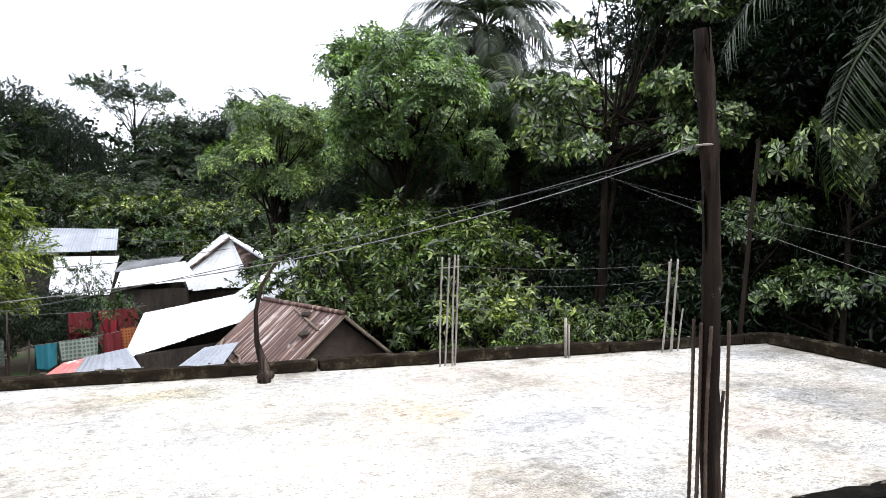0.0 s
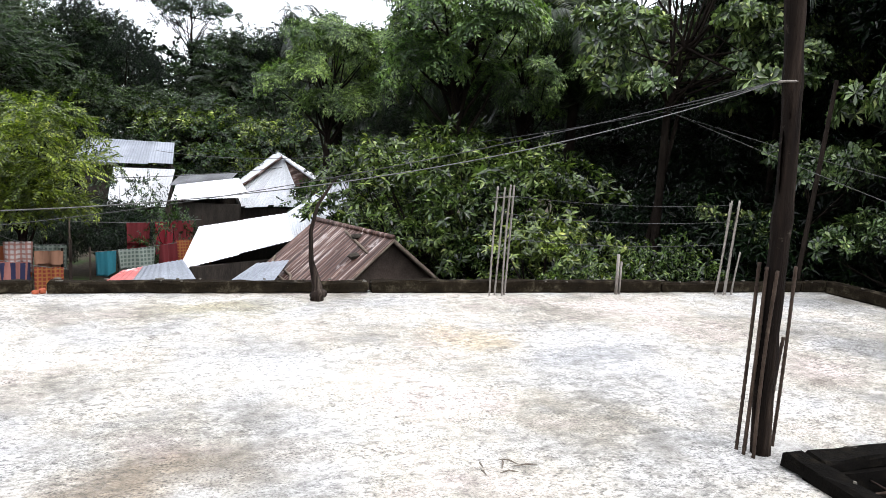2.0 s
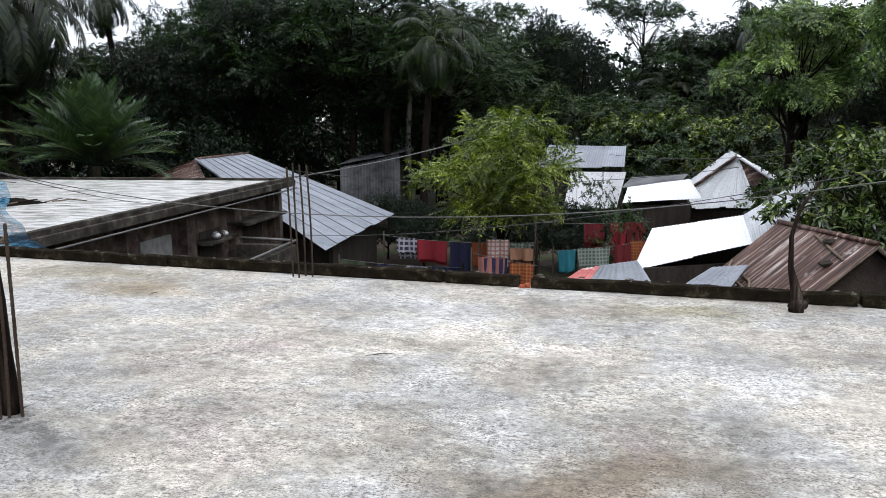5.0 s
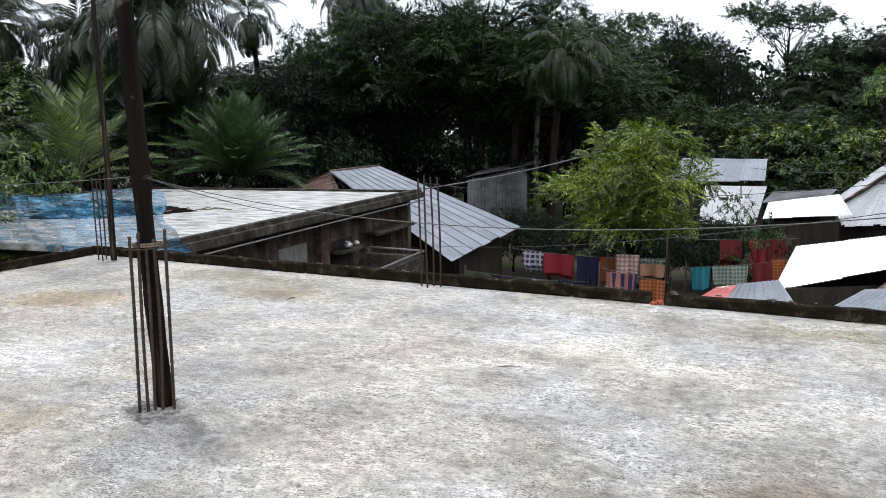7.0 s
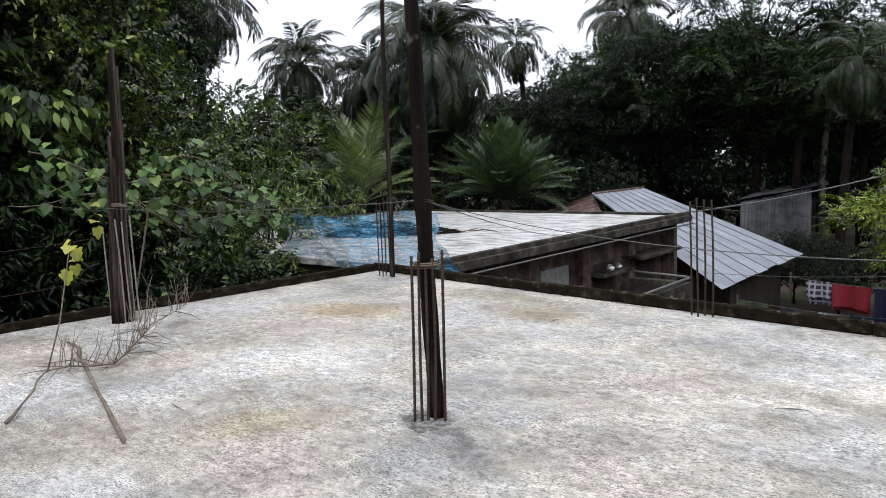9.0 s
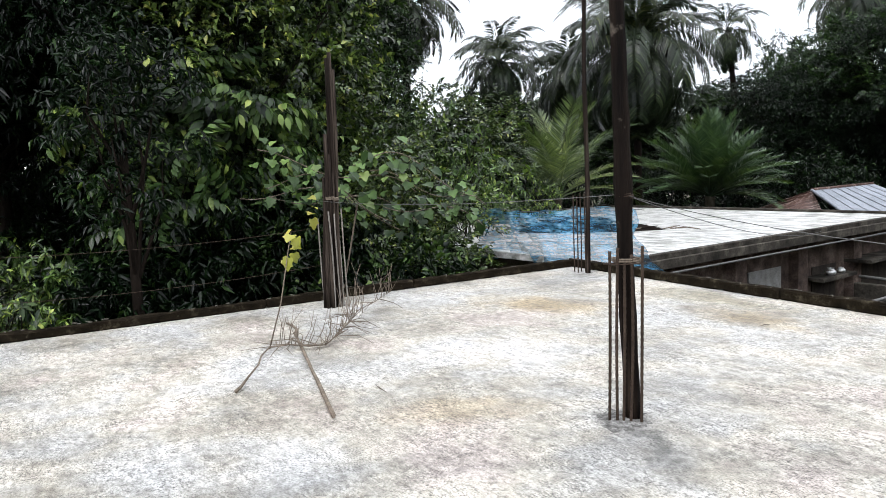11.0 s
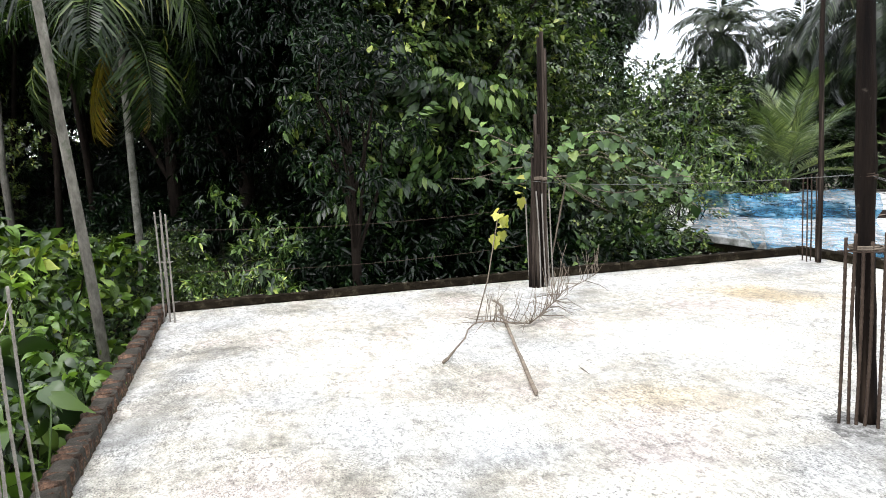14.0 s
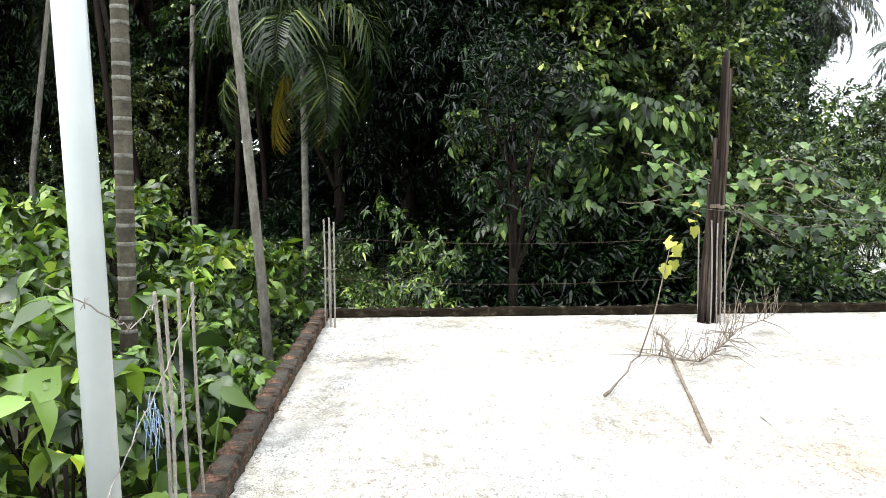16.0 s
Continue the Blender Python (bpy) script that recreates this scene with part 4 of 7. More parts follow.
tin_plane("roof_sheet", (1.0, 13.0, -1.26), (1.7, 12.9, -1.24), (1.55, 13.9, -1.08), (2.1, 13.9, -1.02), M_TIN_GREY, low, 0.5, 0.1)
for x, y, h in ((-0.95, 13.3, -1.38), (0.4, 13.6, -1.33), (-0.65, 14.4, -1.32), (0.2, 14.7, -1.23), (1.2, 13.1, -1.27), (1.7, 13.8, -1.1)):
    tube("prop", [(x, y, GROUND), (x, y, h)], 0.04, M_POLE, low, 6)

# house with a tin-clad gable
pyr = empty("tin_gable_house", (3.22, 27.0, -0.14), -8)
tagged(pyr, "house with white corrugated tin gable and rusted corner", "house")
tin_plane("gable_sheet", (-2.4, 0, -1.55), (0.75, 0, -1.35), (-0.1, 0.9, 0.2), (0.05, 0.9, 0.2), M_TIN_WHITE, pyr, 0.25, 0.09)
tin_plane("gable_sheet", (0.75, 0, -1.35), (1.75, 0, -1.0), (0.05, 0.9, 0.2), (0.12, 0.9, 0.22), M_TIN_RUST, pyr, 0.6, 0.09)
tin_plane("roof_sheet", (-2.55, -0.02, -1.55), (-2.6, 5, -1.55), (0, 0.8, 0.28), (-0.4, 5, 0.28), M_TIN_PALE, pyr)
tin_plane("roof_sheet", (1.9, -0.1, -1.0), (2.2, 5, -1.2), (0.05, 0.8, 0.28), (-0.4, 5, 0.28), M_TIN_WHITE, pyr)
tube("verge_board", [(0, 0.75, 0.3), (1.95, -0.1, -0.95)], 0.06, M_TIN_WHITE, pyr, 4)
tube("verge_board", [(0, 0.75, 0.3), (-1.9, 0.12, -1.2)], 0.05, M_TIN_RUST, pyr, 4)
for a, b in (((-1.8, 0.3), (1.7, 0.3)), ((-1.8, 0.3), (-2.0, 5)), ((1.7, 0.3), (2.0, 5)), ((-2, 5), (2, 5))):
    wall_panel("wall", a, b, GROUND + 0.14, -1.5, 0.1, M_BAMBOO, pyr)
shed = empty("white_tin_shed", (0.5, 24.6, 0))
tagged(shed, "low shed with a flat white tin roof", "shed")
tin_plane("roof_sheet", (-0.8, -0.6, -1.12), (1.5, -0.4, -0.98), (-0.7, 1.0, -0.78), (1.2, 1.1, -0.5), M_TIN_WHITE, shed)
tin_plane("roof_sheet", (-0.9, 1.0, -0.8), (0.9, 1.1, -0.62), (-0.6, 2.2, -0.55), (1.2, 2.2, -0.42), M_TIN_DARK, shed)
for a, b in (((-0.6, -0.3), (1.2, -0.3)), ((-0.6, -0.3), (-0.6, 1.8)), ((1.2, -0.3), (1.2, 1.8)), ((-.6, 1.8), (1.2, 1.8))):
    wall_panel("wall", a, b, GROUND, -1.2, 0.08, M_BAMBOO, shed)

# two-step tin house behind the lime-green tree
blue = empty("two_step_tin_house")
tagged(blue, "tall tin house with pale corrugated walls and stepped roof", "house")
tin_plane("roof_sheet", (-3.9, 30.0, -0.42), (-0.5, 30.0, -0.42), (-3.6, 32.0, 0.36), (-0.5, 32.0, 0.3), M_TIN_GREY, blue, 0.8, 0.09)
tin_plane("wall_sheet", (-2.7, 29.6, -2.0), (-0.75, 29.9, -2.0), (-2.5, 30.0, -0.6), (-0.42, 30.05, -0.6), M_TIN_WHITE, blue, 0.6, 0.09)
wall_panel("wall", (-3.7, 30.4), (-0.6, 30.4), GROUND, -0.55, 0.1, M_BAMBOO, blue)
wall_panel("wall", (-0.6, 30.4), (-0.6, 33.0), GROUND, -0.3, 0.1, M_BAMBOO, blue)
wall_panel("wall", (-3.7, 30.4), (-3.7, 33.0), GROUND, -0.3, 0.1, M_BAMBOO, blue)
gable_house("far_tin_house", (-3.4, 36.0), 4, 0.75, 3, 0.3, 1.12, "far house with a bright tin roof among trees", (M_TIN_WHITE, M_TIN_WHITE), M_TIN_WHITE, M_TIN_PALE, 0.15)
gable_house("far_tin_house", (13.4, 20.8), -32, 0.7, 2.5, -0.15, 0.45, "far house with a bright tin roof among trees", (M_TIN_WHITE, M_TIN_WHITE), M_TIN_WHITE, M_BAMBOO)

# dark old tin house at the wood's edge
dark = empty("dark_tin_house")
tagged(dark, "old dark corrugated tin house at the wood edge", "house")
tin_plane("wall_sheet", (-12.35, 31.85, -2.4), (-10.45, 32.5, -2.4), (-12.35, 31.95, -0.5), (-10.45, 32.6, -0.05), M_TIN_DARK, dark, 0.65, 0.12, 0.012)
tin_plane("wall_sheet", (-12.95, 31.63, -2.4), (-12.4, 31.83, -2.4), (-12.95, 31.73, -0.62), (-12.4, 31.93, -0.5), M_TIN_DARK, dark, 0.65, 0.12, 0.012)
tin_plane("roof_sheet", (-13.1, 31.6, -0.52), (-10.3, 32.5, 0.0), (-13.1, 34.4, -0.2), (-10.3, 34.6, 0.2), M_TIN_DARK, dark, 0.8, 0.09)
for a, b in (((-12.9, 31.9), (-10.6, 32.75)), ((-10.6, 32.75), (-10.6, 34.4)), ((-12.9, 31.9), (-12.9, 34.4)), ((-12.9, 34.4), (-10.6, 34.4))):
    wall_panel("wall", a, b, GROUND, -0.6, 0.1, M_BAMBOO, dark)

# hipped grey tin house beyond the concrete house
hip = empty("hipped_tin_house")
tagged(hip, "house with a broad grey hipped tin roof", "house")
E1, E2, R1, R2 = (-6.85, 16.3, -1.5), (-7.4, 22.9, -1.5), (-14.0, 22.1, 0.26), (-13.7, 24.9, 0.32)
tin_plane("roof_sheet", E1, E2, R1, R2, M_TIN_GREY, hip, 0.8, 0.09, seams=0.009)
tin_plane("hip_sheet", (-17.5, 21.6, -0.95), (-11.0, 18.6, -0.85), R1, R1, M_TIN_RUST, hip, 0.9, 0.09)
tube("ridge_cap", [R1, R2], 0.07, M_TIN_RUST, hip, 6)
tube("hip_cap", [R1, Vector(R1).lerp(Vector(E1), 0.55)], 0.05, M_TIN_GREY, hip, 6)
for a, b in (((-7.3, 17.6), (-7.9, 22.4)), ((-7.3, 17.6), (-10.5, 19.5)), ((-7.9, 22.4), (-13.0, 24.0))):
    wall_panel("wall", a, b, GROUND, -1.62, 0.12, M_BAMBOO, hip)

# flat-roofed brick house
M_OLDBRICK = surface("old_brick_wall", [(0.32, (0.035, 0.026, 0.021)), (0.52, (0.105, 0.076, 0.062)), (0.72, (0.24, 0.19, 0.155))], 3, 40, 0.9, 0.6, 0.012, spot=(0.6, 0.75, 2.0, (0.06, 0.05, 0.04)))
flat = empty("flat_roof_house", (-7.4, 7.95, 0), 5.3)
tagged(flat, "unfinished brick house with a flat stained concrete roof", "house")
FL, FW = 9.8, 9.6
part("roof_slab", box_bm((FW, FL, 0.12), pose(-FW / 2, FL / 2, -0.12), 0.01), M_OLDSLAB, flat)
part("slab_lip", box_bm((0.1, FL, 0.1), pose(-0.06, FL / 2, 0.002), 0.01), M_SLABEDGE, flat)
part("slab_lip", box_bm((FW, 0.1, 0.06), pose(-FW / 2, FL - 0.05, 0.002), 0.01), M_SLABEDGE, flat)
part("slab_edge_beam", box_bm((0.06, FL, 0.15), pose(0.032, FL / 2, -0.13), 0.01), M_SLABEDGE, flat)
tube("drip_line", [(0.08, 0, -0.19), (0.08, FL, -0.19)], 0.018, M_WIRE, flat, 6)
WALL_X = -0.55
part("wall", box_bm((0.2, FL - 0.4, -GROUND - 0.12), pose(WALL_X - 0.1, FL / 2, GROUND)), M_OLDBRICK, flat)
part("wall", box_bm((FW - 0.5, 0.2, -GROUND - 0.12), pose(-FW / 2, 0.35, GROUND)), M_PLASTER, flat)
part("wall", box_bm((FW - 0.5, 0.2, -GROUND - 0.12), pose(-FW / 2, FL - 0.3, GROUND)), M_PLASTER, flat)
part("wall", box_bm((0.2, FL - 0.4, -GROUND - 0.12), pose(-FW + 0.3, FL / 2, GROUND)), M_PLASTER, flat)
for y in (0.35, 3.2, 5.2, 7.3, 9.5):
    part("pilaster", box_bm((0.3, 0.34, -GROUND - 0.14), pose(WALL_X + 0.04, y, GROUND), 0.008), M_OLDBRICK, flat)
part("door_panel", box_bm((0.04, 1.05, 1.4), pose(WALL_X + 0.012, 4.2, -2.0), 0.006), M_PATCH, flat, "pale grey-blue weathered door panel")
# Dark panels on the solid wall stand in for shaded window openings.
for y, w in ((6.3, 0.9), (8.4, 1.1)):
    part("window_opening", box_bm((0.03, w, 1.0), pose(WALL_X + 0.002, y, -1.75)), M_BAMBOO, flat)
for y, w, z, d in ((8.2, 2.2, -0.78, 0.55), (6.2, 1.3, -0.98, 0.4)):
    part("window_shade", box_bm((d, w, 0.07), pose(WALL_X + d / 2, y, z), 0.008), M_SLABEDGE, flat)
part("leaning_board", box_bm((0.03, 0.5, 0.7), pose(WALL_X + 0.12, 2.3, -1.25, 0, -8, 0)), M_OLDSLAB, flat)
for y, z in ((6.1, -0.91), (6.5, -0.91), (1.4, -0.79)):
    part("ledge_block", box_bm((0.2, 0.24, 0.05), pose(WALL_X + 0.25, y, z - 0.05)), M_SLABEDGE, flat)
low_wall = empty("yard_wall", (-6.2, 9.6, 0), 5)
tagged(low_wall, "low cement yard wall with a pale pipe on top", "wall")
part("wall", box_bm((0.15, 4.6, -GROUND - 1.0), pose(0, 2.3, GROUND), 0.01), M_SLABEDGE, low_wall)
part("wall", box_bm((1.2, 0.15, -GROUND - 1.0), pose(-0.6, 4.55, GROUND), 0.01), M_SLABEDGE, low_wall)
tube("rail", [(0.02, 0, -0.94), (0.02, 4.7, -0.94)], 0.03, M_WIRE, low_wall, 6)
tube("rail", [(0.0, 4.6, -0.92), (-1.2, 4.7, -0.9)], 0.03, M_WIRE, low_wall, 6)


def pot(place, r, material, label):
    """A squat clay or metal pot turned on a wheel."""
    prof = [(0.0, 0.0), (0.6, 0.0), (1.0, 0.45), (0.95, 0.85), (0.6, 1.15), (0.5, 1.25), (0.66, 1.4)]
    verts, faces = [], []
    for a, z in prof:
        for k in range(12):
            t = 2 * math.pi * k / 12
            verts.append((a * r * math.cos(t), a * r * math.sin(t), z * r))
    for i in range(len(prof) - 1):
        for k in range(12):
            p, q = i * 12 + k, i * 12 + (k + 1) % 12
            faces.append((p, q, q + 12, p + 12))
    ob = mesh_object("cooking_pot", verts, faces, material, None, "", True)
    ob.location = place
    return tagged(ob, label, "pot")


M_ALU = surface("dull_aluminium", [(0.3, (0.5, 0.5, 0.49)), (0.7, (0.72, 0.72, 0.7))], 8, 40, 0.4, 0.05, 0.002, 0.6)
flat_m = pose(-7.4, 7.95, 0, 0, 0, 5.3)
for y, z, r, m, lab in (
                        (6.1, -0.91, 0.10, M_ALU, "dull aluminium pot on the window ledge"), (6.5, -0.91, 0.08, M_ALU, "small aluminium pot on the window ledge"), (1.4, -0.79, 0.09, M_ALU, "dull aluminium pot on a small ledge")):
    pot((flat_m @ Vector((WALL_X + 0.25, y, z)))[:], r, m, lab)

# heap of cut branches on that roof
heap = empty("branch_heap", (-12.15, 11.0, 0))
tagged(heap, "low dark heap of cut branches on the flat roof", "branches")
rng = random.Random(11)
mv, mf, MN, MR = [], [], 26, 7
for r_ in range(MR + 1):
    f = r_ / MR
    for k in range(MN):
        a = 2 * math.pi * k / MN
        bump_ = 1 + 0.14 * math.sin(3 * a + 1) + 0.08 * math.sin(7 * a)
        h = 0.24 * max(0.0, 1 - f ** 3) * (0.75 + 0.25 * math.sin(5 * a + 3 * f)) * (0.8 + 0.4 * math.sin(9 * f + 4 * a))
        x_, y_ = 1.55 * f * bump_ * math.cos(a), 0.6 * f * bump_ * math.sin(a)
        mv.append((0.82 * x_ - 0.57 * y_, 0.57 * x_ + 0.82 * y_, h + 0.004))
for r_ in range(MR):
    for k in range(MN):
        a, b_ = r_ * MN + k, r_ * MN + (k + 1) % MN
        mf.append((a, b_, b_ + MN, a + MN))
mesh_object("leaf_mound", mv, mf, M_BARK, heap, "dark mound of leaf litter and twigs", True)
for k in range(110):
    c = Vector((rng.gauss(0, 0.85), rng.gauss(0, 0.25), 0))
    c = Vector((0.82 * c.x - 0.57 * c.y, 0.57 * c.x + 0.82 * c.y, 0))
    c.z = 0.26 * math.exp(-(c.length / 1.1) ** 2) + 0.03
    a = rng.uniform(0, math.pi)
    d = Vector((math.cos(a), math.sin(a), rng.uniform(-0.15, 0.15))) * rng.uniform(0.15, 0.35)
    p, q = c - d, c + d
    p.z, q.z = max(p.z, 0.015), max(q.z, 0.015)
    tube("stick", [p, c, q], [0.01, 0.014, 0.007], M_BARK if k % 3 else M_POLE, heap, 4)


def net_material():
    m, n, l, b = shader("blue_net")
    co = n.new("ShaderNodeTexCoord").outputs["Object"]
    # Stretched noise paints highlight and shade of the folds into colour and alpha.
    wr = noise_node(n, l, co, 4.0, 8, 0.72, (0.6, 1, 4.0))
    col = ramp_node(n, l, wr, [(0.36, (0.02, 0.15, 0.33)), (0.52, (0.08, 0.32, 0.52)), (0.64, (0.4, 0.6, 0.74))])
    l.new(col, b.inputs["Base Color"])
    b.inputs["Roughness"].default_value = 0.5
    f = ramp_node(n, l, wr, [(0.36, (0.3,) * 3), (0.5, (0.52,) * 3), (0.62, (0.85,) * 3)])
    l.new(f, b.inputs["Alpha"])
    return m


net = empty("hanging_net", (-11.05, 7.62, 0))
tagged(net, "thin blue plastic net hung beside the roof corner", "net")
verts, faces, NX, NZ = [], [], 90, 22
NR = random.Random(23)
ph = [NR.uniform(0, 6.3) for _ in range(8)]
for i in range(NX + 1):
    f = i / NX
    top = 0.70 + 0.14 * f + 0.03 * math.sin(f * 9 + 1) + 0.02 * math.sin(f * 41)
    for j in range(NZ + 1):
        g = j / NZ
        fold = 0.08 * math.sin(f * 9 + 2.5 * g + ph[0]) + 0.05 * math.sin(f * 21 - 4 * g + ph[1]) + 0.03 * math.sin(f * 47 + 6 * g + ph[2]) + 0.02 * math.sin(f * 80 - 9 * g + ph[3])
        sag = 0.05 * math.sin(f * 15 + ph[4]) * (1 - g) + 0.03 * math.sin(f * 38 + ph[5]) * (1 - g)
        edge = max(0.0, f - 0.86) / 0.14
        verts.append((4.17 * f + edge * (0.3 * (1 - g) ** 3 - 0.1 * math.sin(g * 3.1) + 0.05 * math.sin(g * 17)), fold + 0.14 * (1 - g), -0.13 + sag + (top + 0.13) * g))
for i in range(NX):
    for j in range(NZ):
        k = i * (NZ + 1) + j
        faces.append((k, k + NZ + 1, k + NZ + 2, k + 1))
mesh_object("net_sheet", verts, faces, net_material(), net, smooth=True)
tube("top_cord", [(4.15 * k / 40, 0.04 * math.sin(k / 40 * 9 + ph[0]), 0.70 + 0.14 * k / 40 + 0.03 * math.sin(k / 40 * 9 + 1)) for k in range(41)], 0.005, M_WIRE, net, 5)

# ---- washing on the lines ----
def cloth_material(name, a, b, stripes=0.0):
    m, n, l, s = shader(name)
    co = n.new("ShaderNodeTexCoord").outputs["Object"]
    col = mix_node(n, l, noise_node(n, l, co, 5, 3), a, tuple(v * 0.6 for v in a))
    if stripes:
        for ax, sc in (("X", stripes), ("Z", stripes)):
            w = n.new("ShaderNodeTexWave")
            w.bands_direction = ax
            w.inputs["Scale"].default_value = sc
            w.inputs["Distortion"].default_value = 0.6
            l.new(co, w.inputs["Vector"])
            col = mix_node(n, l, ramp_node(n, l, w.outputs["Fac"], [(0.62, (0, 0, 0)), (0.72, (0.8, 0.8, 0.8))]), col, b)
    l.new(col, s.inputs["Base Color"])
    s.inputs["Roughness"].default_value = 0.9
    return m


def hung_cloth(place, turn, w, h, material, label):
    """A cloth folded over a line, with soft folds."""
    nx, nz = 14, 8
    verts, faces = [], []
    ph = random.uniform(0, 6)
    for side, hh in ((1, h), (-1, h * random.uniform(0.6, 0.95))):
        o = len(verts)
        for i in range(nx + 1):
            f = i / nx
            for j in range(nz + 1):
                g = j / nz
                verts.append(((f - 0.5) * w * (1 - 0.05 * g), side * (0.012 + 0.035 * g) + 0.05 * g * math.sin(f * 9 + ph) + 0.02 * math.sin(f * 21 + ph), -hh * g * (1 + 0.04 * math.sin(f * 5 + ph)) + 0.0))
        for i in range(nx):
            for j in range(nz):
                k = o + i * (nz + 1) + j
                faces.append((k, k + nz + 1, k + nz + 2, k + 1))
    ob = mesh_object("hung_cloth", verts, faces, material, None, "", True)
    ob.matrix_basis = pose(*place, 0, 0, turn)
    return tagged(ob, label, "washing", "washing on the lines")


C_RED = cloth_material("crimson_cloth", (0.216, 0.009, 0.018), (0.3, 0.06, 0.06))
C_DRED = cloth_material("dark_red_cloth", (0.132, 0.009, 0.012), (0.18, 0.03, 0.03))
C_NAVY = cloth_material("navy_cloth", (0.012, 0.015, 0.054), (0.03, 0.036, 0.12))
C_CHECK = cloth_material("checked_cloth", (0.03, 0.024, 0.054), (0.3, 0.3, 0.33), 2.6)
C_ORANGE = cloth_material("orange_cloth", (0.22, 0.052, 0.009), (0.2, 0.11, 0.02))
C_TAN = cloth_material("tan_cloth", (0.2, 0.1, 0.056), (0.22, 0.17, 0.13))
C_PINK = cloth_material("dusty_pink_cloth", (0.3, 0.12, 0.096), (0.36, 0.24, 0.18))
C_TEAL = cloth_material("teal_cloth", (0.018, 0.18, 0.228), (0.03, 0.24, 0.3))
C_GREY = cloth_material("grey_green_patterned_cloth", (0.096, 0.132, 0.108), (0.216, 0.252, 0.216), 4)
C_ZIG = cloth_material("red_striped_cloth", (0.19, 0.022, 0.01), (0.24, 0.1, 0.02), 5)
C_PRINT = cloth_material("pale_printed_cloth", (0.4, 0.37, 0.34), (0.2, 0.08, 0.06), 4)
C_GREEN = cloth_material("green_cloth", (0.036, 0.054, 0.024), (0.06, 0.084, 0.036))
C_WHITE = cloth_material("striped_pale_cloth", (0.3, 0.312, 0.33), (0.048, 0.06, 0.15), 3)


def wash_line(a, b, sag, cloths, label="thin clothes line between poles in the yard"):
    root = empty("clothes_line", a)
    tagged(root, label, "clothes line")
    pts = sag_line((0, 0, 0), Vector(b) - Vector(a), sag)
    tube("line", pts, 0.006, M_WIRE, root, 5)
    for e in ((0, 0, 0), Vector(b) - Vector(a)):
        tube("line_pole", [(e[0], e[1], GROUND - a[2]), (e[0], e[1], e[2] + 0.1)], 0.022, M_BUNDLE, root, 6)
    d = Vector(b) - Vector(a)
    turn = math.degrees(math.atan2(d.y, d.x))
    for f, w, h, m, lab in cloths:
        p = Vector(a).lerp(Vector(b), f) - Vector((0, 0, 4 * sag * f * (1 - f)))
        hung_cloth(p[:], turn, w, h, m, lab)


wash_line((-5.6, 16.9, -1.2), (-1.9, 16.6, -1.2), 0.08, [
    (0.16, 0.55, 0.5, C_CHECK, "dark checked cloth hanging on the line"), (0.33, 0.75, 0.55, C_RED, "crimson cloth hanging on the line"),
    (0.52, 0.5, 0.75, C_NAVY, "navy blue cloth hanging on the line"), (0.70, 0.8, 0.6, C_ORANGE, "orange cloth hanging on the line"), (0.9, 0.6, 0.5, C_GREY, "grey patterned cloth hanging on the line")])
wash_line((-6.2, 15.6, -1.55), (-3.2, 15.0, -1.5), 0.05, [
    (0.12, 0.7, 0.4, C_GREEN, "dark green cloth hanging on the line"), (0.4, 0.4, 0.35, C_NAVY, "small navy cloth hanging on the line"), (0.65, 0.5, 0.3, C_WHITE, "striped pale cloth hanging on the line"), (0.85, 0.5, 0.35, C_NAVY, "small navy cloth hanging on the line")])
wash_line((-2.5, 13.4, -0.5), (-1.55, 13.5, -0.85), 0.02, [
    (0.35, 0.42, 0.5, C_PRINT, "pale printed cloth with red-brown pattern on the line"), (0.8, 0.42, 0.3, C_TAN, "tan cloth hanging on the line")])
wash_line((-2.6, 13.2, -0.85), (-1.4, 13.25, -1.05), 0.02, [
    (0.3, 0.5, 0.35, C_PINK, "dusty pink cloth hanging on the line"), (0.35, 0.45, 0.6, C_NAVY, "navy cloth hanging on the line"), (0.75, 0.42, 0.8, C_ZIG, "red patterned cloth hanging on the line")])
wash_line((-1.5, 16.2, -1.3), (0.8, 17.2, -1.1), 0.05, [
    (0.12, 0.4, 0.5, C_TEAL, "teal cloth hanging on the line"), (0.36, 0.75, 0.55, C_GREY, "grey-green patterned cloth hanging on the line"), (0.62, 0.35, 0.7, C_DRED, "dark red cloth hanging on the line"), (0.85, 0.8, 0.65, C_ZIG, "red striped cloth hanging on the line")])
wash_line((-2.2, 18.4, -1.0), (0.6, 18.8, -0.95), 0.05, [
    (0.5, 0.5, 0.7, C_DRED, "dark red cloth hanging on the line"), (0.7, 0.4, 0.8, C_RED, "crimson cloth hanging on the line"), (0.85, 0.45, 0.75, C_DRED, "dark red cloth hanging on the line")])


# ---- cables ----
def cable(a, b, sag, r, material, label, n=24):
    ob = tube("cable", sag_line(a, b, sag, n), r, material, None, 5)
    return tagged(ob, label, "cable")


TIE_MID = (-2.87, 3.38, 1.32)
TIE_OPEN = (3.22, 3.266, 1.85)
cable(TIE_MID, TIE_OPEN, 0.42, 0.0022, M_WIRE, "pale sagging cord strung between two posts")
cable((-2.85, 6.96, 0.42), TIE_OPEN, 0.2, 0.0022, M_DARKWIRE, "dark sagging cord strung between two posts")
cable(TIE_MID, (-7.53, 3.3, 1.2), 0.05, 0.0022, M_WIRE, "pale cord strung between two posts")
cable(TIE_MID, (-7.3, 12.2, 0.15), 0.15, 0.003, M_DARKWIRE, "dark cable to the flat-roofed house")
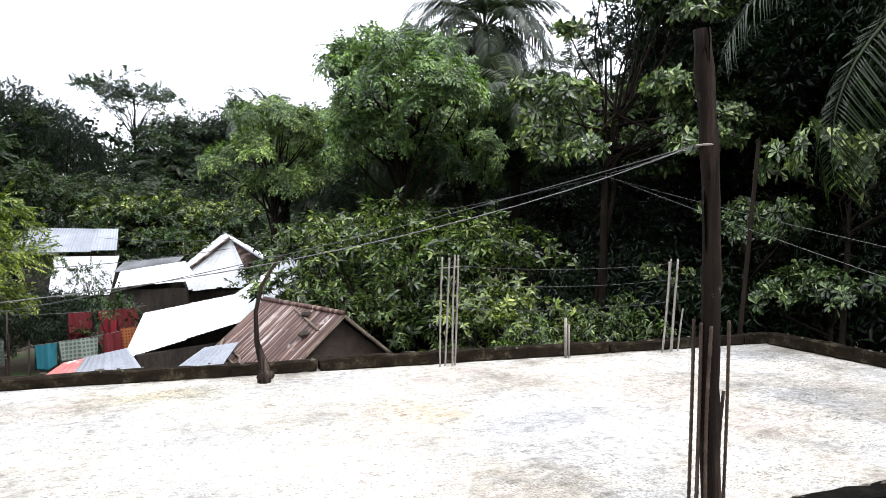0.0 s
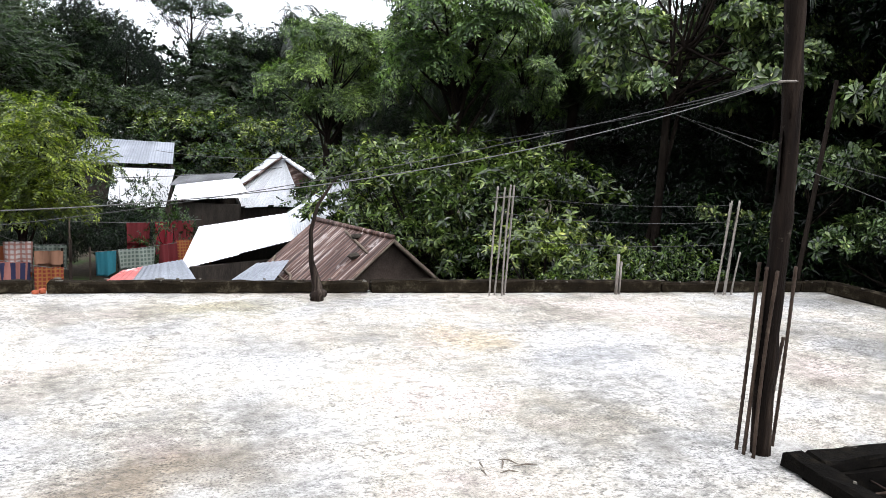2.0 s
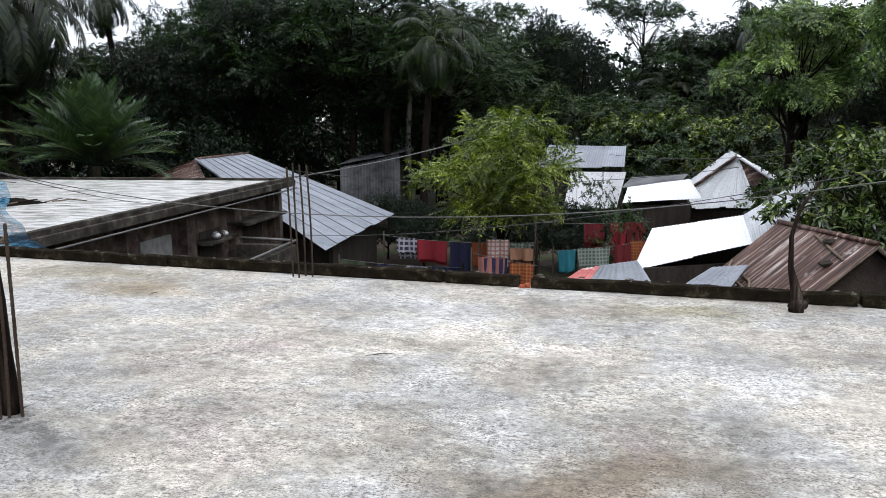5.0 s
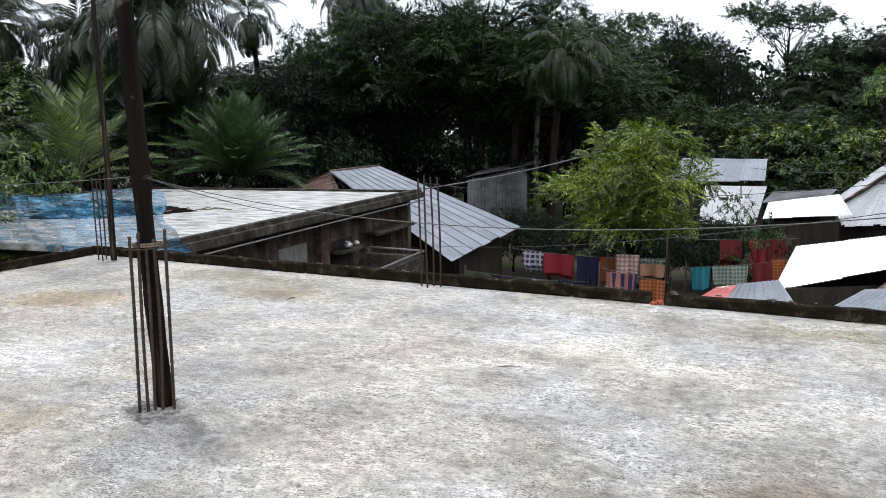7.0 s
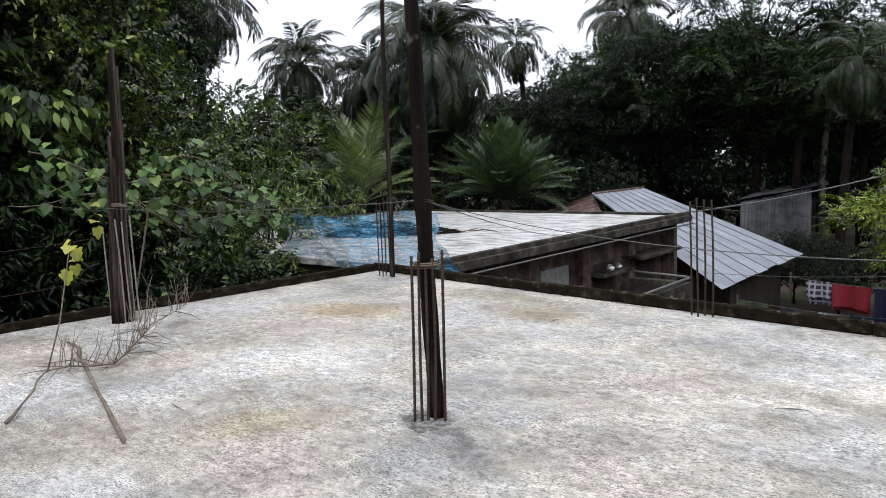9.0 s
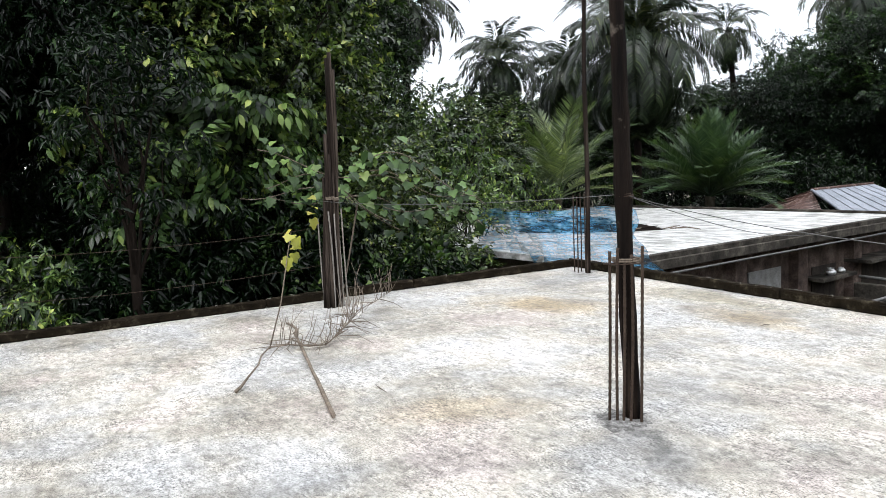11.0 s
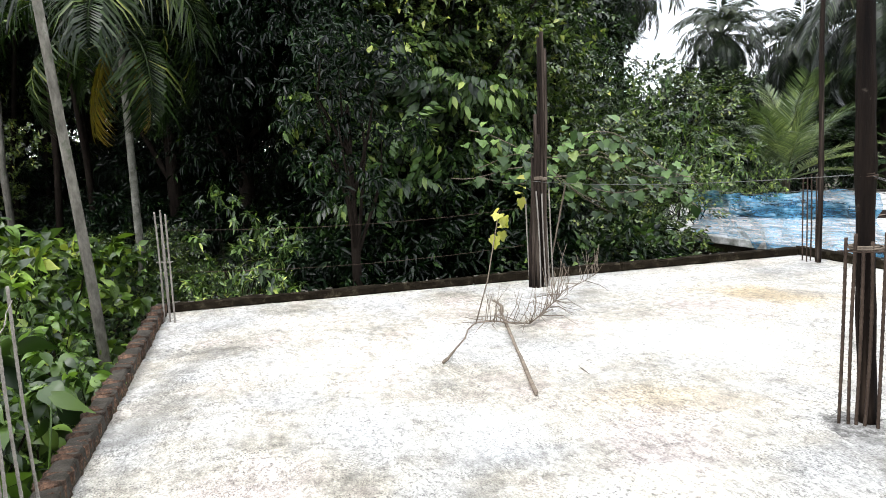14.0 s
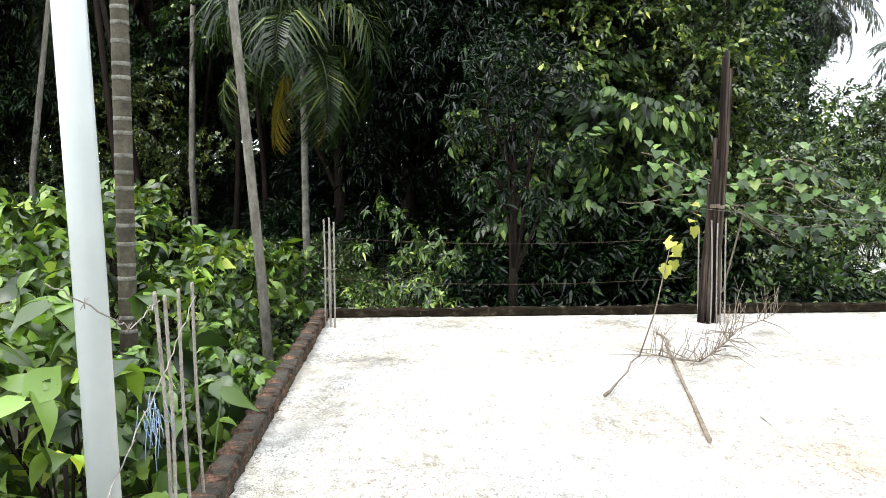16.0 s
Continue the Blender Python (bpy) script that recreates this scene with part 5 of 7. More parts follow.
for z in (0.92, 0.5):
    cable((-7.46, -0.5, z), (-7.53, 3.3, z - 0.02), 0.07, 0.0025, M_REBAR, "thin rusty wire between column bars")
for z in (0.78, 0.55, 0.95):
    cable((3.28, 6.71, z), (5.72, 6.6, z - 0.02), 0.05, 0.002, M_DARKWIRE, "thin rusty wire between column bars")
cable((7.86, 11.1, 2.0), (7.9, 5.4, 1.05), 0.03, 0.0038, M_WIRE, "pale cable strung from a tree trunk")
cable((7.86, 11.1, 2.02), (6.6, 3.4, 0.62), 0.03, 0.0038, M_WIRE, "pale cable strung from a tree trunk")
cable((7.86, 11.1, 2.04), TIE_OPEN, 0.02, 0.004, M_DARKWIRE, "dark cable from the post to a tree trunk")
cable((-1.0, 29.5, 0.1), (7.86, 11.1, 2.0), 0.5, 0.008, M_DARKWIRE, "dark cable sagging across the yard")
cable((-8.2, 17.6, 0.25), (2.5, 19.5, 0.3), 0.35, 0.008, M_DARKWIRE, "dark cable sagging across the yard")
cable((-8.2, 17.6, 0.1), (-5.0, 24.0, 0.9), 0.1, 0.02, M_WIRE, "pale thin pole leaning over the yard")


def barbed_wire(pts, label):
    root = empty("barbed_wire", pts[0])
    tagged(root, label, "wire")
    loc = [Vector(p) - Vector(pts[0]) for p in pts]
    fine = []
    for a, b in zip(loc, loc[1:]):
        for k in range(10):
            fine.append(a.lerp(b, k / 10) + Vector((random.uniform(-1, 1), random.uniform(-1, 1), random.uniform(-1, 1))) * 0.006)
    fine.append(loc[-1])
    tube("strand", fine, 0.0022, M_REBAR_GREY, root, 5)
    for k in range(4, len(fine), 7):
        c = fine[k]
        for d in ((0.012, 0.006, 0.016), (-0.01, 0.008, 0.016)):
            tube("barb", [c - Vector(d), c + Vector(d)], 0.0015, M_REBAR_GREY, root, 4)


barbed_wire([(-2.95, -0.62, 1.03), (-2.55, -0.62, 0.83), (-2.05, -0.6, 0.66), (-1.8, -0.62, 0.48), (-1.55, -0.66, 0.42)], "rusty barbed wire tied between bars and pipe")
barbed_wire([(-2.62, -0.66, 1.06), (-2.3, -0.64, 1.02), (-2.05, -0.6, 1.1), (-1.7, -0.62, 1.25)], "rusty barbed wire tied between bars and pipe")
rag_rng = random.Random(6)
rag = empty("string_tangle", (-2.4, -0.62, 0.72))
tagged(rag, "frayed pale blue string tangle caught on the wire", "string")
M_STRING = surface("faded_blue_string", [(0.3, (0.12, 0.2, 0.3)), (0.7, (0.3, 0.36, 0.4))], 20, 60, 0.9, 0, 0)
for k in range(26):
    p = Vector((rag_rng.gauss(0, 0.03), rag_rng.gauss(0, 0.015), rag_rng.gauss(0, 0.03)))
    q = p + Vector((rag_rng.gauss(0, 0.03), rag_rng.gauss(0, 0.02), -rag_rng.uniform(0.03, 0.16)))
    tube("strand", [p, p.lerp(q, 0.5) + Vector((rag_rng.gauss(0, 0.02), 0, 0)), q], 0.0015, M_STRING, rag, 4)


# ---- plants ----
def leaf_points(length, width, fold=0.25, droop=0.25, fine=False):
    """One leaf along +y, folded on its midrib and drooping at the tip."""
    if not fine:
        v = [(0, 0, 0), (width / 2, length * 0.45, fold * width), (0, length, -droop * length), (-width / 2, length * 0.45, fold * width)]
        return np.array(v), [(0, 1, 2), (0, 2, 3)]
    v = [(0, 0, 0), (width * 0.4, length * 0.22, fold * width), (width * 0.5, length * 0.55, fold * width * 0.9 - droop * length * 0.3), (0, length, -droop * length),
         (-width * 0.5, length * 0.55, fold * width * 0.9 - droop * length * 0.3), (-width * 0.4, length * 0.22, fold * width), (0, length * 0.5, -droop * length * 0.2)]
    return np.array(v), [(0, 1, 6), (1, 2, 6), (2, 3, 6), (3, 4, 6), (4, 5, 6), (5, 0, 6)]


def turned(v, rx, ry, rz, off=(0, 0, 0)):
    m = np.array(Euler((rx, ry, rz)).to_matrix())
    return v @ m.T + np.array(off)


def gather(pieces):
    vs, fs, o = [], [], 0
    for v, f in pieces:
        vs.append(v)
        fs += [tuple(i + o for i in q) for q in f]
        o += len(v)
    return np.concatenate(vs), np.array(fs)


def sprig_lance(rng, n=9, length=0.5, width=0.13):
    """Narrow leaves in a loose rosette at the twig's end."""
    out = []
    for k in range(n):
        v, f = leaf_points(length * rng.uniform(0.75, 1.1), width, 0.25, rng.uniform(0.15, 0.5))
        out.append((turned(v, rng.uniform(-1.2, 0.2), rng.uniform(-.4, .4), 2.4 * k + rng.uniform(-.6, .6), (0, 0.1 + 0.8 * k / n, 0)), f))
    return gather(out)


def sprig_pinnate(rng, pairs=7, length=1.0, leaf=0.26, width=0.095):
    """A feathered leaf: pairs of leaflets on a drooping stalk."""
    out = []
    for k in range(pairs):
        f = (k + 1) / pairs
        y, z = length * f * 0.9, -0.28 * length * f * f
        s = leaf * (1.1 - 0.45 * abs(f - 0.45))
        for side in (-1, 1):
            v, q = leaf_points(s, width, 0.15, 0.2)
            out.append((turned(v, rng.uniform(-.35, .1), 0, -side * rng.uniform(0.85, 1.25), (0, y, z)), q))
    v, q = leaf_points(leaf, width, 0.15, 0.3)
    out.append((turned(v, -0.5, 0, 0, (0, length * 0.9, -0.28 * length)), q))
    return gather(out)


def sprig_small(rng, n=9, length=0.3, width=0.16):
    """Small oval leaves along a twig."""
    out = []
    for k in range(n):
        v, f = leaf_points(length * rng.uniform(0.7, 1.1), width, 0.2, rng.uniform(0.1, 0.35))
        side = 1 if k % 2 else -1
        out.append((turned(v, rng.uniform(-.4, .3), rng.uniform(-.4, .4), side * rng.uniform(0.4, 1.3), (0, 0.1 + 0.8 * k / n, -0.1 * (k / n) ** 2)), f))
    return gather(out)


def scatter(name, templates, places, ways, sizes, material, parent, rs, roll=0.5):
    """Places many sprigs at once, each turned along its way, as one mesh."""
    places, ways, sizes = np.array(places), np.array(ways), np.array(sizes)
    ways /= np.linalg.norm(ways, axis=1, keepdims=True) + 1e-9
    up = np.array([[0.0, 0.0, 1.0]]) + rs.normal(0, roll, (len(places), 3)) * np.array([1, 1, 0.3])
    right = np.cross(ways, up)
    right /= np.linalg.norm(right, axis=1, keepdims=True) + 1e-9
    top = np.cross(right, ways)
    kind = rs.integers(0, len(templates), len(places))
    vs, fs, o = [], [], 0
    for k, (v, f) in enumerate(templates):
        w = np.where(kind == k)[0]
        if not len(w):
            continue
        m = np.stack([right[w], ways[w], top[w]], axis=2) * sizes[w][:, None, None]
        p = np.einsum("nij,vj->nvi", m, v) + places[w][:, None, :]
        vs.append(p.reshape(-1, 3))
        fs.append((np.array(f)[None] + (np.arange(len(w)) * len(v))[:, None, None] + o).reshape(-1, 3))
        o += len(w) * len(v)
    verts, faces = np.concatenate(vs), np.concatenate(fs)
    me = bpy.data.meshes.new(name)
    me.vertices.add(len(verts))
    me.vertices.foreach_set("co", verts.astype(np.float32).ravel())
    me.loops.add(len(faces) * 3)
    me.loops.foreach_set("vertex_index", faces.astype(np.int32).ravel())
    me.polygons.add(len(faces))
    me.polygons.foreach_set("loop_start", np.arange(0, len(faces) * 3, 3, dtype=np.int32))
    me.polygons.foreach_set("use_smooth", np.ones(len(faces), dtype=bool))
    me.update(calc_edges=True)
    me.materials.append(material)
    ob = new(name, me)
    ob.parent = parent
    return ob


SR = random.Random(3)
T_LANCE = [sprig_lance(SR) for _ in range(4)]
T_PINN = [sprig_pinnate(SR) for _ in range(4)]
T_SMALL = [sprig_small(SR) for _ in range(4)]


def sprig_droop(rng, n=4, pairs=5):
    """A fan of compound leaves held out flat, with large leaflets hanging from each stalk."""
    out = []
    for k in range(n):
        turn_ = (k - (n - 1) / 2) * 0.75 + rng.uniform(-.15, .15)
        ln = rng.uniform(0.8, 1.05)
        for j in range(pairs):
            f = (j + 1.2) / (pairs + 0.2)
            for side in (-1, 1):
                v, q = leaf_points(rng.uniform(0.3, 0.42), 0.15, 0.12, 0.25, True)
                v = turned(v, -rng.uniform(0.7, 1.15), 0, -side * rng.uniform(0.5, 0.95), (0, ln * f, 0.16 * math.sin(math.pi * f) - 0.14 * f))
                out.append((turned(v, 0, 0, turn_), q))
    return gather(out)


T_DROOP = [sprig_droop(SR) for _ in range(4)]


def sprig_rosette(rng, n=8, pairs=5):
    """Feathered leaves arching out and down all round a twig's end, which points along +y."""
    out = []
    for k in range(n):
        v, f = sprig_pinnate(rng, pairs, rng.uniform(0.75, 1.05), 0.3, 0.12)
        tilt = rng.uniform(-0.25, 0.6)
        v = turned(v, tilt, 0, 0)
        v = turned(v, 0, 0, 2 * math.pi * k / n + rng.uniform(-.3, .3))
        out.append((turned(v, -math.pi / 2, 0, 0), f))
    return gather(out)


def sprig_whorl(rng):
    """Spoon-shaped leaves in two tiers round a twig's end."""
    out = []
    for k in range(12):
        inner = k > 7
        ln, w = rng.uniform(0.55, 0.85) * (0.75 if inner else 1), rng.uniform(0.22, 0.3)
        dr = rng.uniform(0.0, 0.25) * ln
        v = np.array([(0, 0, 0), (w * 0.22, ln * 0.35, 0.02), (w * 0.5, ln * 0.75, 0.05 - dr * 0.4), (0, ln, -dr), (-w * 0.5, ln * 0.75, 0.05 - dr * 0.4), (-w * 0.22, ln * 0.35, 0.02), (0, ln * 0.7, -0.02 - dr * 0.3)])
        f = [(0, 1, 6), (1, 2, 6), (2, 3, 6), (3, 4, 6), (4, 5, 6), (5, 0, 6)]
        v = turned(v, rng.uniform(0.4, 1.0) if inner else rng.uniform(-0.35, 0.35), rng.uniform(-.3, .3), 2 * math.pi * k / 8 + rng.uniform(-.3, .3))
        out.append((turned(v, -math.pi / 2 + rng.uniform(-.2, .2), 0, 0), f))
    return gather(out)


def sprig_mango(rng, n=11):
    """Long oval leaves, hanging a little, in a close rosette."""
    out = []
    for k in range(n):
        v, f = leaf_points(rng.uniform(0.4, 0.62), rng.uniform(0.14, 0.19), 0.2, rng.uniform(0.1, 0.4), True)
        out.append((turned(v, rng.uniform(-0.7, 0.4), rng.uniform(-.3, .3), 2.4 * k + rng.uniform(-.3, .3), (0, 0.35 + 0.3 * k / n, 0)), f))
    return gather(out)


T_MANGO = [sprig_mango(SR) for _ in range(4)]
T_ROSE = [sprig_rosette(SR) for _ in range(4)]
T_WHORL = [sprig_whorl(SR) for _ in range(4)]


def heart_leaf(rng, length, width):
    """A heart-shaped leaf along +y in five stations, folded on its midrib, bending down to a thin tip."""
    wide, verts = (0.35, 0.95, 1.0, 0.72, 0.3, 0.03), []
    bend, cup, twist = rng.uniform(0.2, 1.3), rng.uniform(0.1, 0.3), rng.uniform(-0.25, 0.25)
    y, z = 0.0, 0.0
    for k, w in enumerate(wide):
        a = -bend * (k / 5) ** 1.3
        if k:
            y += length / 5 * math.cos(a)
            z += length / 5 * math.sin(a)
        h = w * width / 2
        for side in (-1, 0, 1):
            verts.append((side * h, y - (0.08 * length if k == 0 and side else 0), z + abs(side) * cup * h + side * twist * h * k / 5))
    faces = []
    for k in range(5):
        for c in (0, 1):
            i = 3 * k + c
            faces += [(i, i + 1, i + 4), (i, i + 4, i + 3)]
    return np.array(verts), faces


def sprig_heart(rng, n=6):
    """Heart-shaped leaves hanging from a twig."""
    out = []
    for k in range(n):
        ln = rng.uniform(0.45, 0.85)
        v, f = heart_leaf(rng, ln, ln * rng.uniform(0.45, 0.62))
        out.append((turned(v, rng.uniform(-0.9, 0.25), rng.uniform(-.35, .35), 2.4 * k + rng.uniform(-.4, .4), (0, 0.1 + 0.6 * k / n, 0)), f))
    return gather(out)


T_HEART = [sprig_heart(SR) for _ in range(7)]


def crown_points(rs, clumps, spread, per, flat=0.7, down=0.25):
    """Sprig places and ways on the outside of many clumps."""
    P, W, C = [], [], []
    for c, r in clumps:
        n = max(6, int(per * r * r))
        d = rs.normal(0, 1, (n, 3))
        d /= np.linalg.norm(d, axis=1, keepdims=True)
        d[:, 2] = np.where(d[:, 2] < -0.15, -d[:, 2], d[:, 2])
        rad = r * rs.uniform(0.45, 1.05, (n, 1)) ** 0.6
        p = np.array(c) + d * rad * np.array([1, 1, flat])
        w = d * np.array([1, 1, 0.5]) + rs.normal(0, spread, (n, 3))
        w[:, 2] -= down
        P.append(p)
        W.append(w)
    return np.concatenate(P), np.concatenate(W)


def tree(name, label, seed, height, crown_r, crown_h, material, templates, sprig, per=60, clump_n=26, clump_r=(0.5, 1.0), bark=None, trunk_r=0.14, bare=0.35, down=0.25, category="tree", spread=0.5, lean=(0, 0), tiers=()):
    """A tree at the origin: tapered trunk with limbs, and a crown of sprigs in uneven clumps."""
    rs = np.random.default_rng(seed)
    rr = random.Random(seed)
    root = empty(name)
    tagged(root, label, category)
    cz = height - crown_h / 2
    clumps = []
    for k in range(clump_n):
        d = rs.normal(0, 1, 3)
        d /= np.linalg.norm(d)
        f = rs.uniform(0.35, 1.0) ** 0.5
        c = np.array([d[0] * crown_r * f + lean[0], d[1] * crown_r * f + lean[1], cz + d[2] * crown_h / 2 * f])
        if tiers:
            c[2] = tiers[k % len(tiers)] + rs.normal(0, 0.22)
        clumps.append((c, rs.uniform(*clump_r)))
    pieces = []
    fork = Vector((lean[0] * 0.4, lean[1] * 0.4, height * bare))
    pieces.append(tube_data([(0, 0, -0.1), fork * 0.5 + Vector((rr.uniform(-.1, .1), rr.uniform(-.1, .1), 0)), fork, (lean[0] * 0.8, lean[1] * 0.8, cz)], [trunk_r * 1.25, trunk_r, trunk_r * 0.85, trunk_r * 0.35], 9))
    for c, r in clumps:
        base = fork.lerp(Vector((lean[0] * 0.8, lean[1] * 0.8, cz)), rr.uniform(0.0, 0.9))
        e = Vector(c)
        mid = base.lerp(e, 0.5) + Vector((rr.uniform(-.25, .25), rr.uniform(-.25, .25), rr.uniform(-.1, .3)))
        pieces.append(tube_data([base, mid, e], [trunk_r * 0.38, trunk_r * 0.24, trunk_r * 0.08], 5, False))
    mesh_object("trunk", *join_data(pieces), bark or M_BARK, root, "", True)
    P, W = crown_points(rs, clumps, spread, per, 0.4 if tiers else 0.75, down)
    scatter("crown", templates, P, W, sprig * rs.uniform(0.7, 1.25, len(P)), material, root, rs)
    return root


def frond_mesh(name, length, leaflets, leaf_len, leaf_w, droop, material, rise=0.5, seed=1, vee=0.4, hang=0.6, lean=0.75, shag=0.0):
    """A palm frond along +y: arching stalk with a comb of separate leaflets on both sides that hang from it."""
    rr = random.Random(seed)
    pts, n = [], 14
    p, a = Vector((0, 0, 0)), rise
    for i in range(n + 1):
        pts.append(p.copy())
        a -= droop / n * (0.4 + 1.2 * i / n)
        p = p + Vector((0.02 * math.sin(i), math.cos(a), math.sin(a))) * (length / n)
    verts, faces = tube_data(pts, [0.03 * length / 3.5 * (1.12 - i / n) for i in range(n + 1)], 4, False)
    verts = [tuple(v) for v in verts]
    for k in range(leaflets):
        f = 0.2 + 0.8 * k / (leaflets - 1)
        i = min(int(f * n), n - 1)
        q = pts[i].lerp(pts[i + 1], f * n - i)
        tangent = (pts[i + 1] - pts[i]).normalized()
        upv = Vector((1, 0, 0)).cross(tangent)
        ln = leaf_len * (0.5 + 0.75 * math.sin(math.pi * min(0.95, 0.2 + 0.72 * f)))
        for s in (-1, 1):
            if rr.random() < 0.05:
                continue
            l2 = ln * rr.uniform(0.85, 1.08)
            d = (Vector((s, 0, 0)) + tangent * (lean + rr.uniform(-0.12, 0.12)) + upv * (vee + rr.uniform(-0.1, 0.1))).normalized()
            fall = Vector((rr.uniform(-1, 1) * shag, rr.uniform(-1, 1) * shag, -hang * rr.uniform(0.75 - 0.5 * min(shag, 0.8), 1.25 + shag)))
            m1 = q + d * l2 * 0.3
            d2 = (d + fall * 0.5).normalized()
            m2 = m1 + d2 * l2 * 0.35
            tip = m2 + (d + fall).normalized() * l2 * 0.35
            wv = tangent.cross(d).cross(d).normalized() * leaf_w / 2
            o = len(verts)
            verts += [tuple(q), tuple(m1 + wv), tuple(m2 + wv * 0.8), tuple(tip), tuple(m2 - wv * 0.8), tuple(m1 - wv)]
            faces += [(o, o + 1, o + 5), (o + 1, o + 2, o + 4, o + 5), (o + 2, o + 3, o + 4)]
    me = bpy.data.meshes.new(name)
    me.from_pydata(verts, [], faces)
    me.materials.append(material)
    me.update()
    return me


F_COCO = [frond_mesh("frond", 3.7, 84, 0.85, 0.045, 1.9, L_PALM, 0.6, 1, 0.1, 1.5), frond_mesh("frond", 3.9, 84, 0.95, 0.045, 2.3, L_PALM, 0.6, 2, 0.1, 2.0),
          frond_mesh("frond", 3.5, 80, 0.85, 0.045, 1.5, L_PALM, 0.55, 21, 0.15, 1.2)]
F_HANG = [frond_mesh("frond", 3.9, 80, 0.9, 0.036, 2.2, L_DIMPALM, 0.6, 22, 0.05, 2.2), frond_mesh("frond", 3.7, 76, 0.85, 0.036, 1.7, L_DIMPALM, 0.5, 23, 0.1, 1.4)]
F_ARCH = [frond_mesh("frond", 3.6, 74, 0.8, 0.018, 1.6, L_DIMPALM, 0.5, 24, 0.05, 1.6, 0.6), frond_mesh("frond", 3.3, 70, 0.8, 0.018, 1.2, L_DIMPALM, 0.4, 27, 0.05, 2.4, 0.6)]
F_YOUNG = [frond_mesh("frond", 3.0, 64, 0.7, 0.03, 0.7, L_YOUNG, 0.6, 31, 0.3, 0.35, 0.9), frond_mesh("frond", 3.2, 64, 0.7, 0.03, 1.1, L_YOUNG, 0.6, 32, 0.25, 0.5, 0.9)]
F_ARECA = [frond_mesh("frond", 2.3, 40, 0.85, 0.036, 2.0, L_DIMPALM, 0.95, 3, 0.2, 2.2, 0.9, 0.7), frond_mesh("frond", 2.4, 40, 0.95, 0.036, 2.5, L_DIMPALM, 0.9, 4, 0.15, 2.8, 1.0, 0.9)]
F_OLD = [frond_mesh("frond", 1.8, 30, 0.7, 0.035, 0.5, L_OLDPALM, 0.35, 5, 0.05, 1.0, 2.2)]
F_DATE = [frond_mesh("frond", 2.5, 64, 0.46, 0.024, 0.6, L_DATE, 0.7, 6, 0.5, 0.25, 1.0), frond_mesh("frond", 2.4, 62, 0.44, 0.024, 0.35, L_DATE, 0.7, 26, 0.4, 0.2, 1.0), frond_mesh("frond", 2.2, 60, 0.44, 0.024, 0.95, L_DATE, 0.7, 28, 0.4, 0.35, 1.0)]


def palm(name, label, height, lean, fronds, count, r, seed, low=-50, high=75, scale=1.0, old=0, rings=True, bark=None):
    """A palm: ringed, slightly bent trunk with a head of separate fronds."""
    rr = random.Random(seed)
    root = empty(name)
    tagged(root, label, "palm")
    n = max(6, int(height / 0.16)) if rings else 12
    pts, rad = [], []
    for i in range(n + 1):
        f = i / n
        pts.append((lean[0] * f * f, lean[1] * f * f, height * f))
        rad.append(r * (1.15 - 0.35 * f) * (1.07 if i % 2 else 0.97) * (1.0 + 0.5 * math.exp(-f * 14)))
    tube("trunk", pts, rad, bark or M_PALMBARK, root, 10)
    top = Vector((lean[0], lean[1], height))
    for k in range(count):
        tilt = low + (high - low) * (k + 0.5) / count + rr.uniform(-8, 8)
        me = (F_OLD if k < old else fronds)[rr.randrange(len(F_OLD if k < old else fronds))]
        ob = new("frond", me)
        ob.parent = root
        ob.matrix_basis = Matrix.Translation(top) @ pose(0, 0, 0, 0, 0, 137.5 * k + rr.uniform(-12, 12)) @ pose(0, 0, 0, tilt - 28, 0, 0) @ Matrix.Scale(scale * rr.uniform(0.88, 1.1), 4)
    return root


def put(ob, place, turn=0.0, scale=1.0):
    ob.matrix_basis = pose(*place, 0, 0, turn) @ Matrix.Diagonal((scale, scale, scale, 1))
    return ob


def repeat(ob, place, turn=0.0, scale=(1, 1, 1)):
    if isinstance(scale, (int, float)):
        scale = (scale,) * 3
    s = Vector(ob.scale)
    return copy_thing(ob, pose(*place, 0, 0, turn) @ Matrix.Diagonal((scale[0] / s.x, scale[1] / s.y, scale[2] / s.z, 1)))


G = GROUND

# lime-green tree in the yard
lime_scale = 0.86
lime = put(tree("yard_tree", "lime-green feathery-leaved tree in the yard", 21, 5.6, 1.5, 2.5, L_LIME, T_PINN, 0.36, 210, 30, (0.4, 0.7), M_BARK, 0.09, 0.42, 0.2), (-2.35, 14.6, G), 40, lime_scale)

# feathery trees beyond the brown shed
feather = put(tree("feathery_tree", "large tree with drooping feathery green leaves", 33, 8.5, 2.1, 2.9, L_PINNATE, T_ROSE, 0.36, 44, 36, (0.4, 0.75), M_BARK, 0.13, 0.5, -0.9), az(-19.2, 17.8, G), 10)
repeat(feather, az(-9.4, 22, G), 130, (0.85, 0.85, 0.87))
repeat(feather, az(-24.0, 21, G), 220, (0.75, 0.75, 0.93))

# lance-leaved trees right behind the curb
mango = put(tree("mango_tree", "bushy mango tree with glossy lance-shaped leaves", 41, 4.6, 1.9, 3.6, L_MANGO, T_MANGO, 0.3, 96, 36, (0.35, 0.7), M_BARK, 0.1, 0.25, 0.15), az(-16.5, 15.9, G), 0, 1.0)
repeat(mango, az(-21.6, 15.2, G), 90, (1.0, 1.0, 0.95))
repeat(mango, az(-27.5, 12.2, G), 200, (0.8, 0.8, 0.74))
repeat(mango, az(-18.5, 19.0, G), 300, (1.15, 1.15, 1.0))
repeat(mango, az(-26, 16, G), 45, (1.1, 1.1, 0.95))
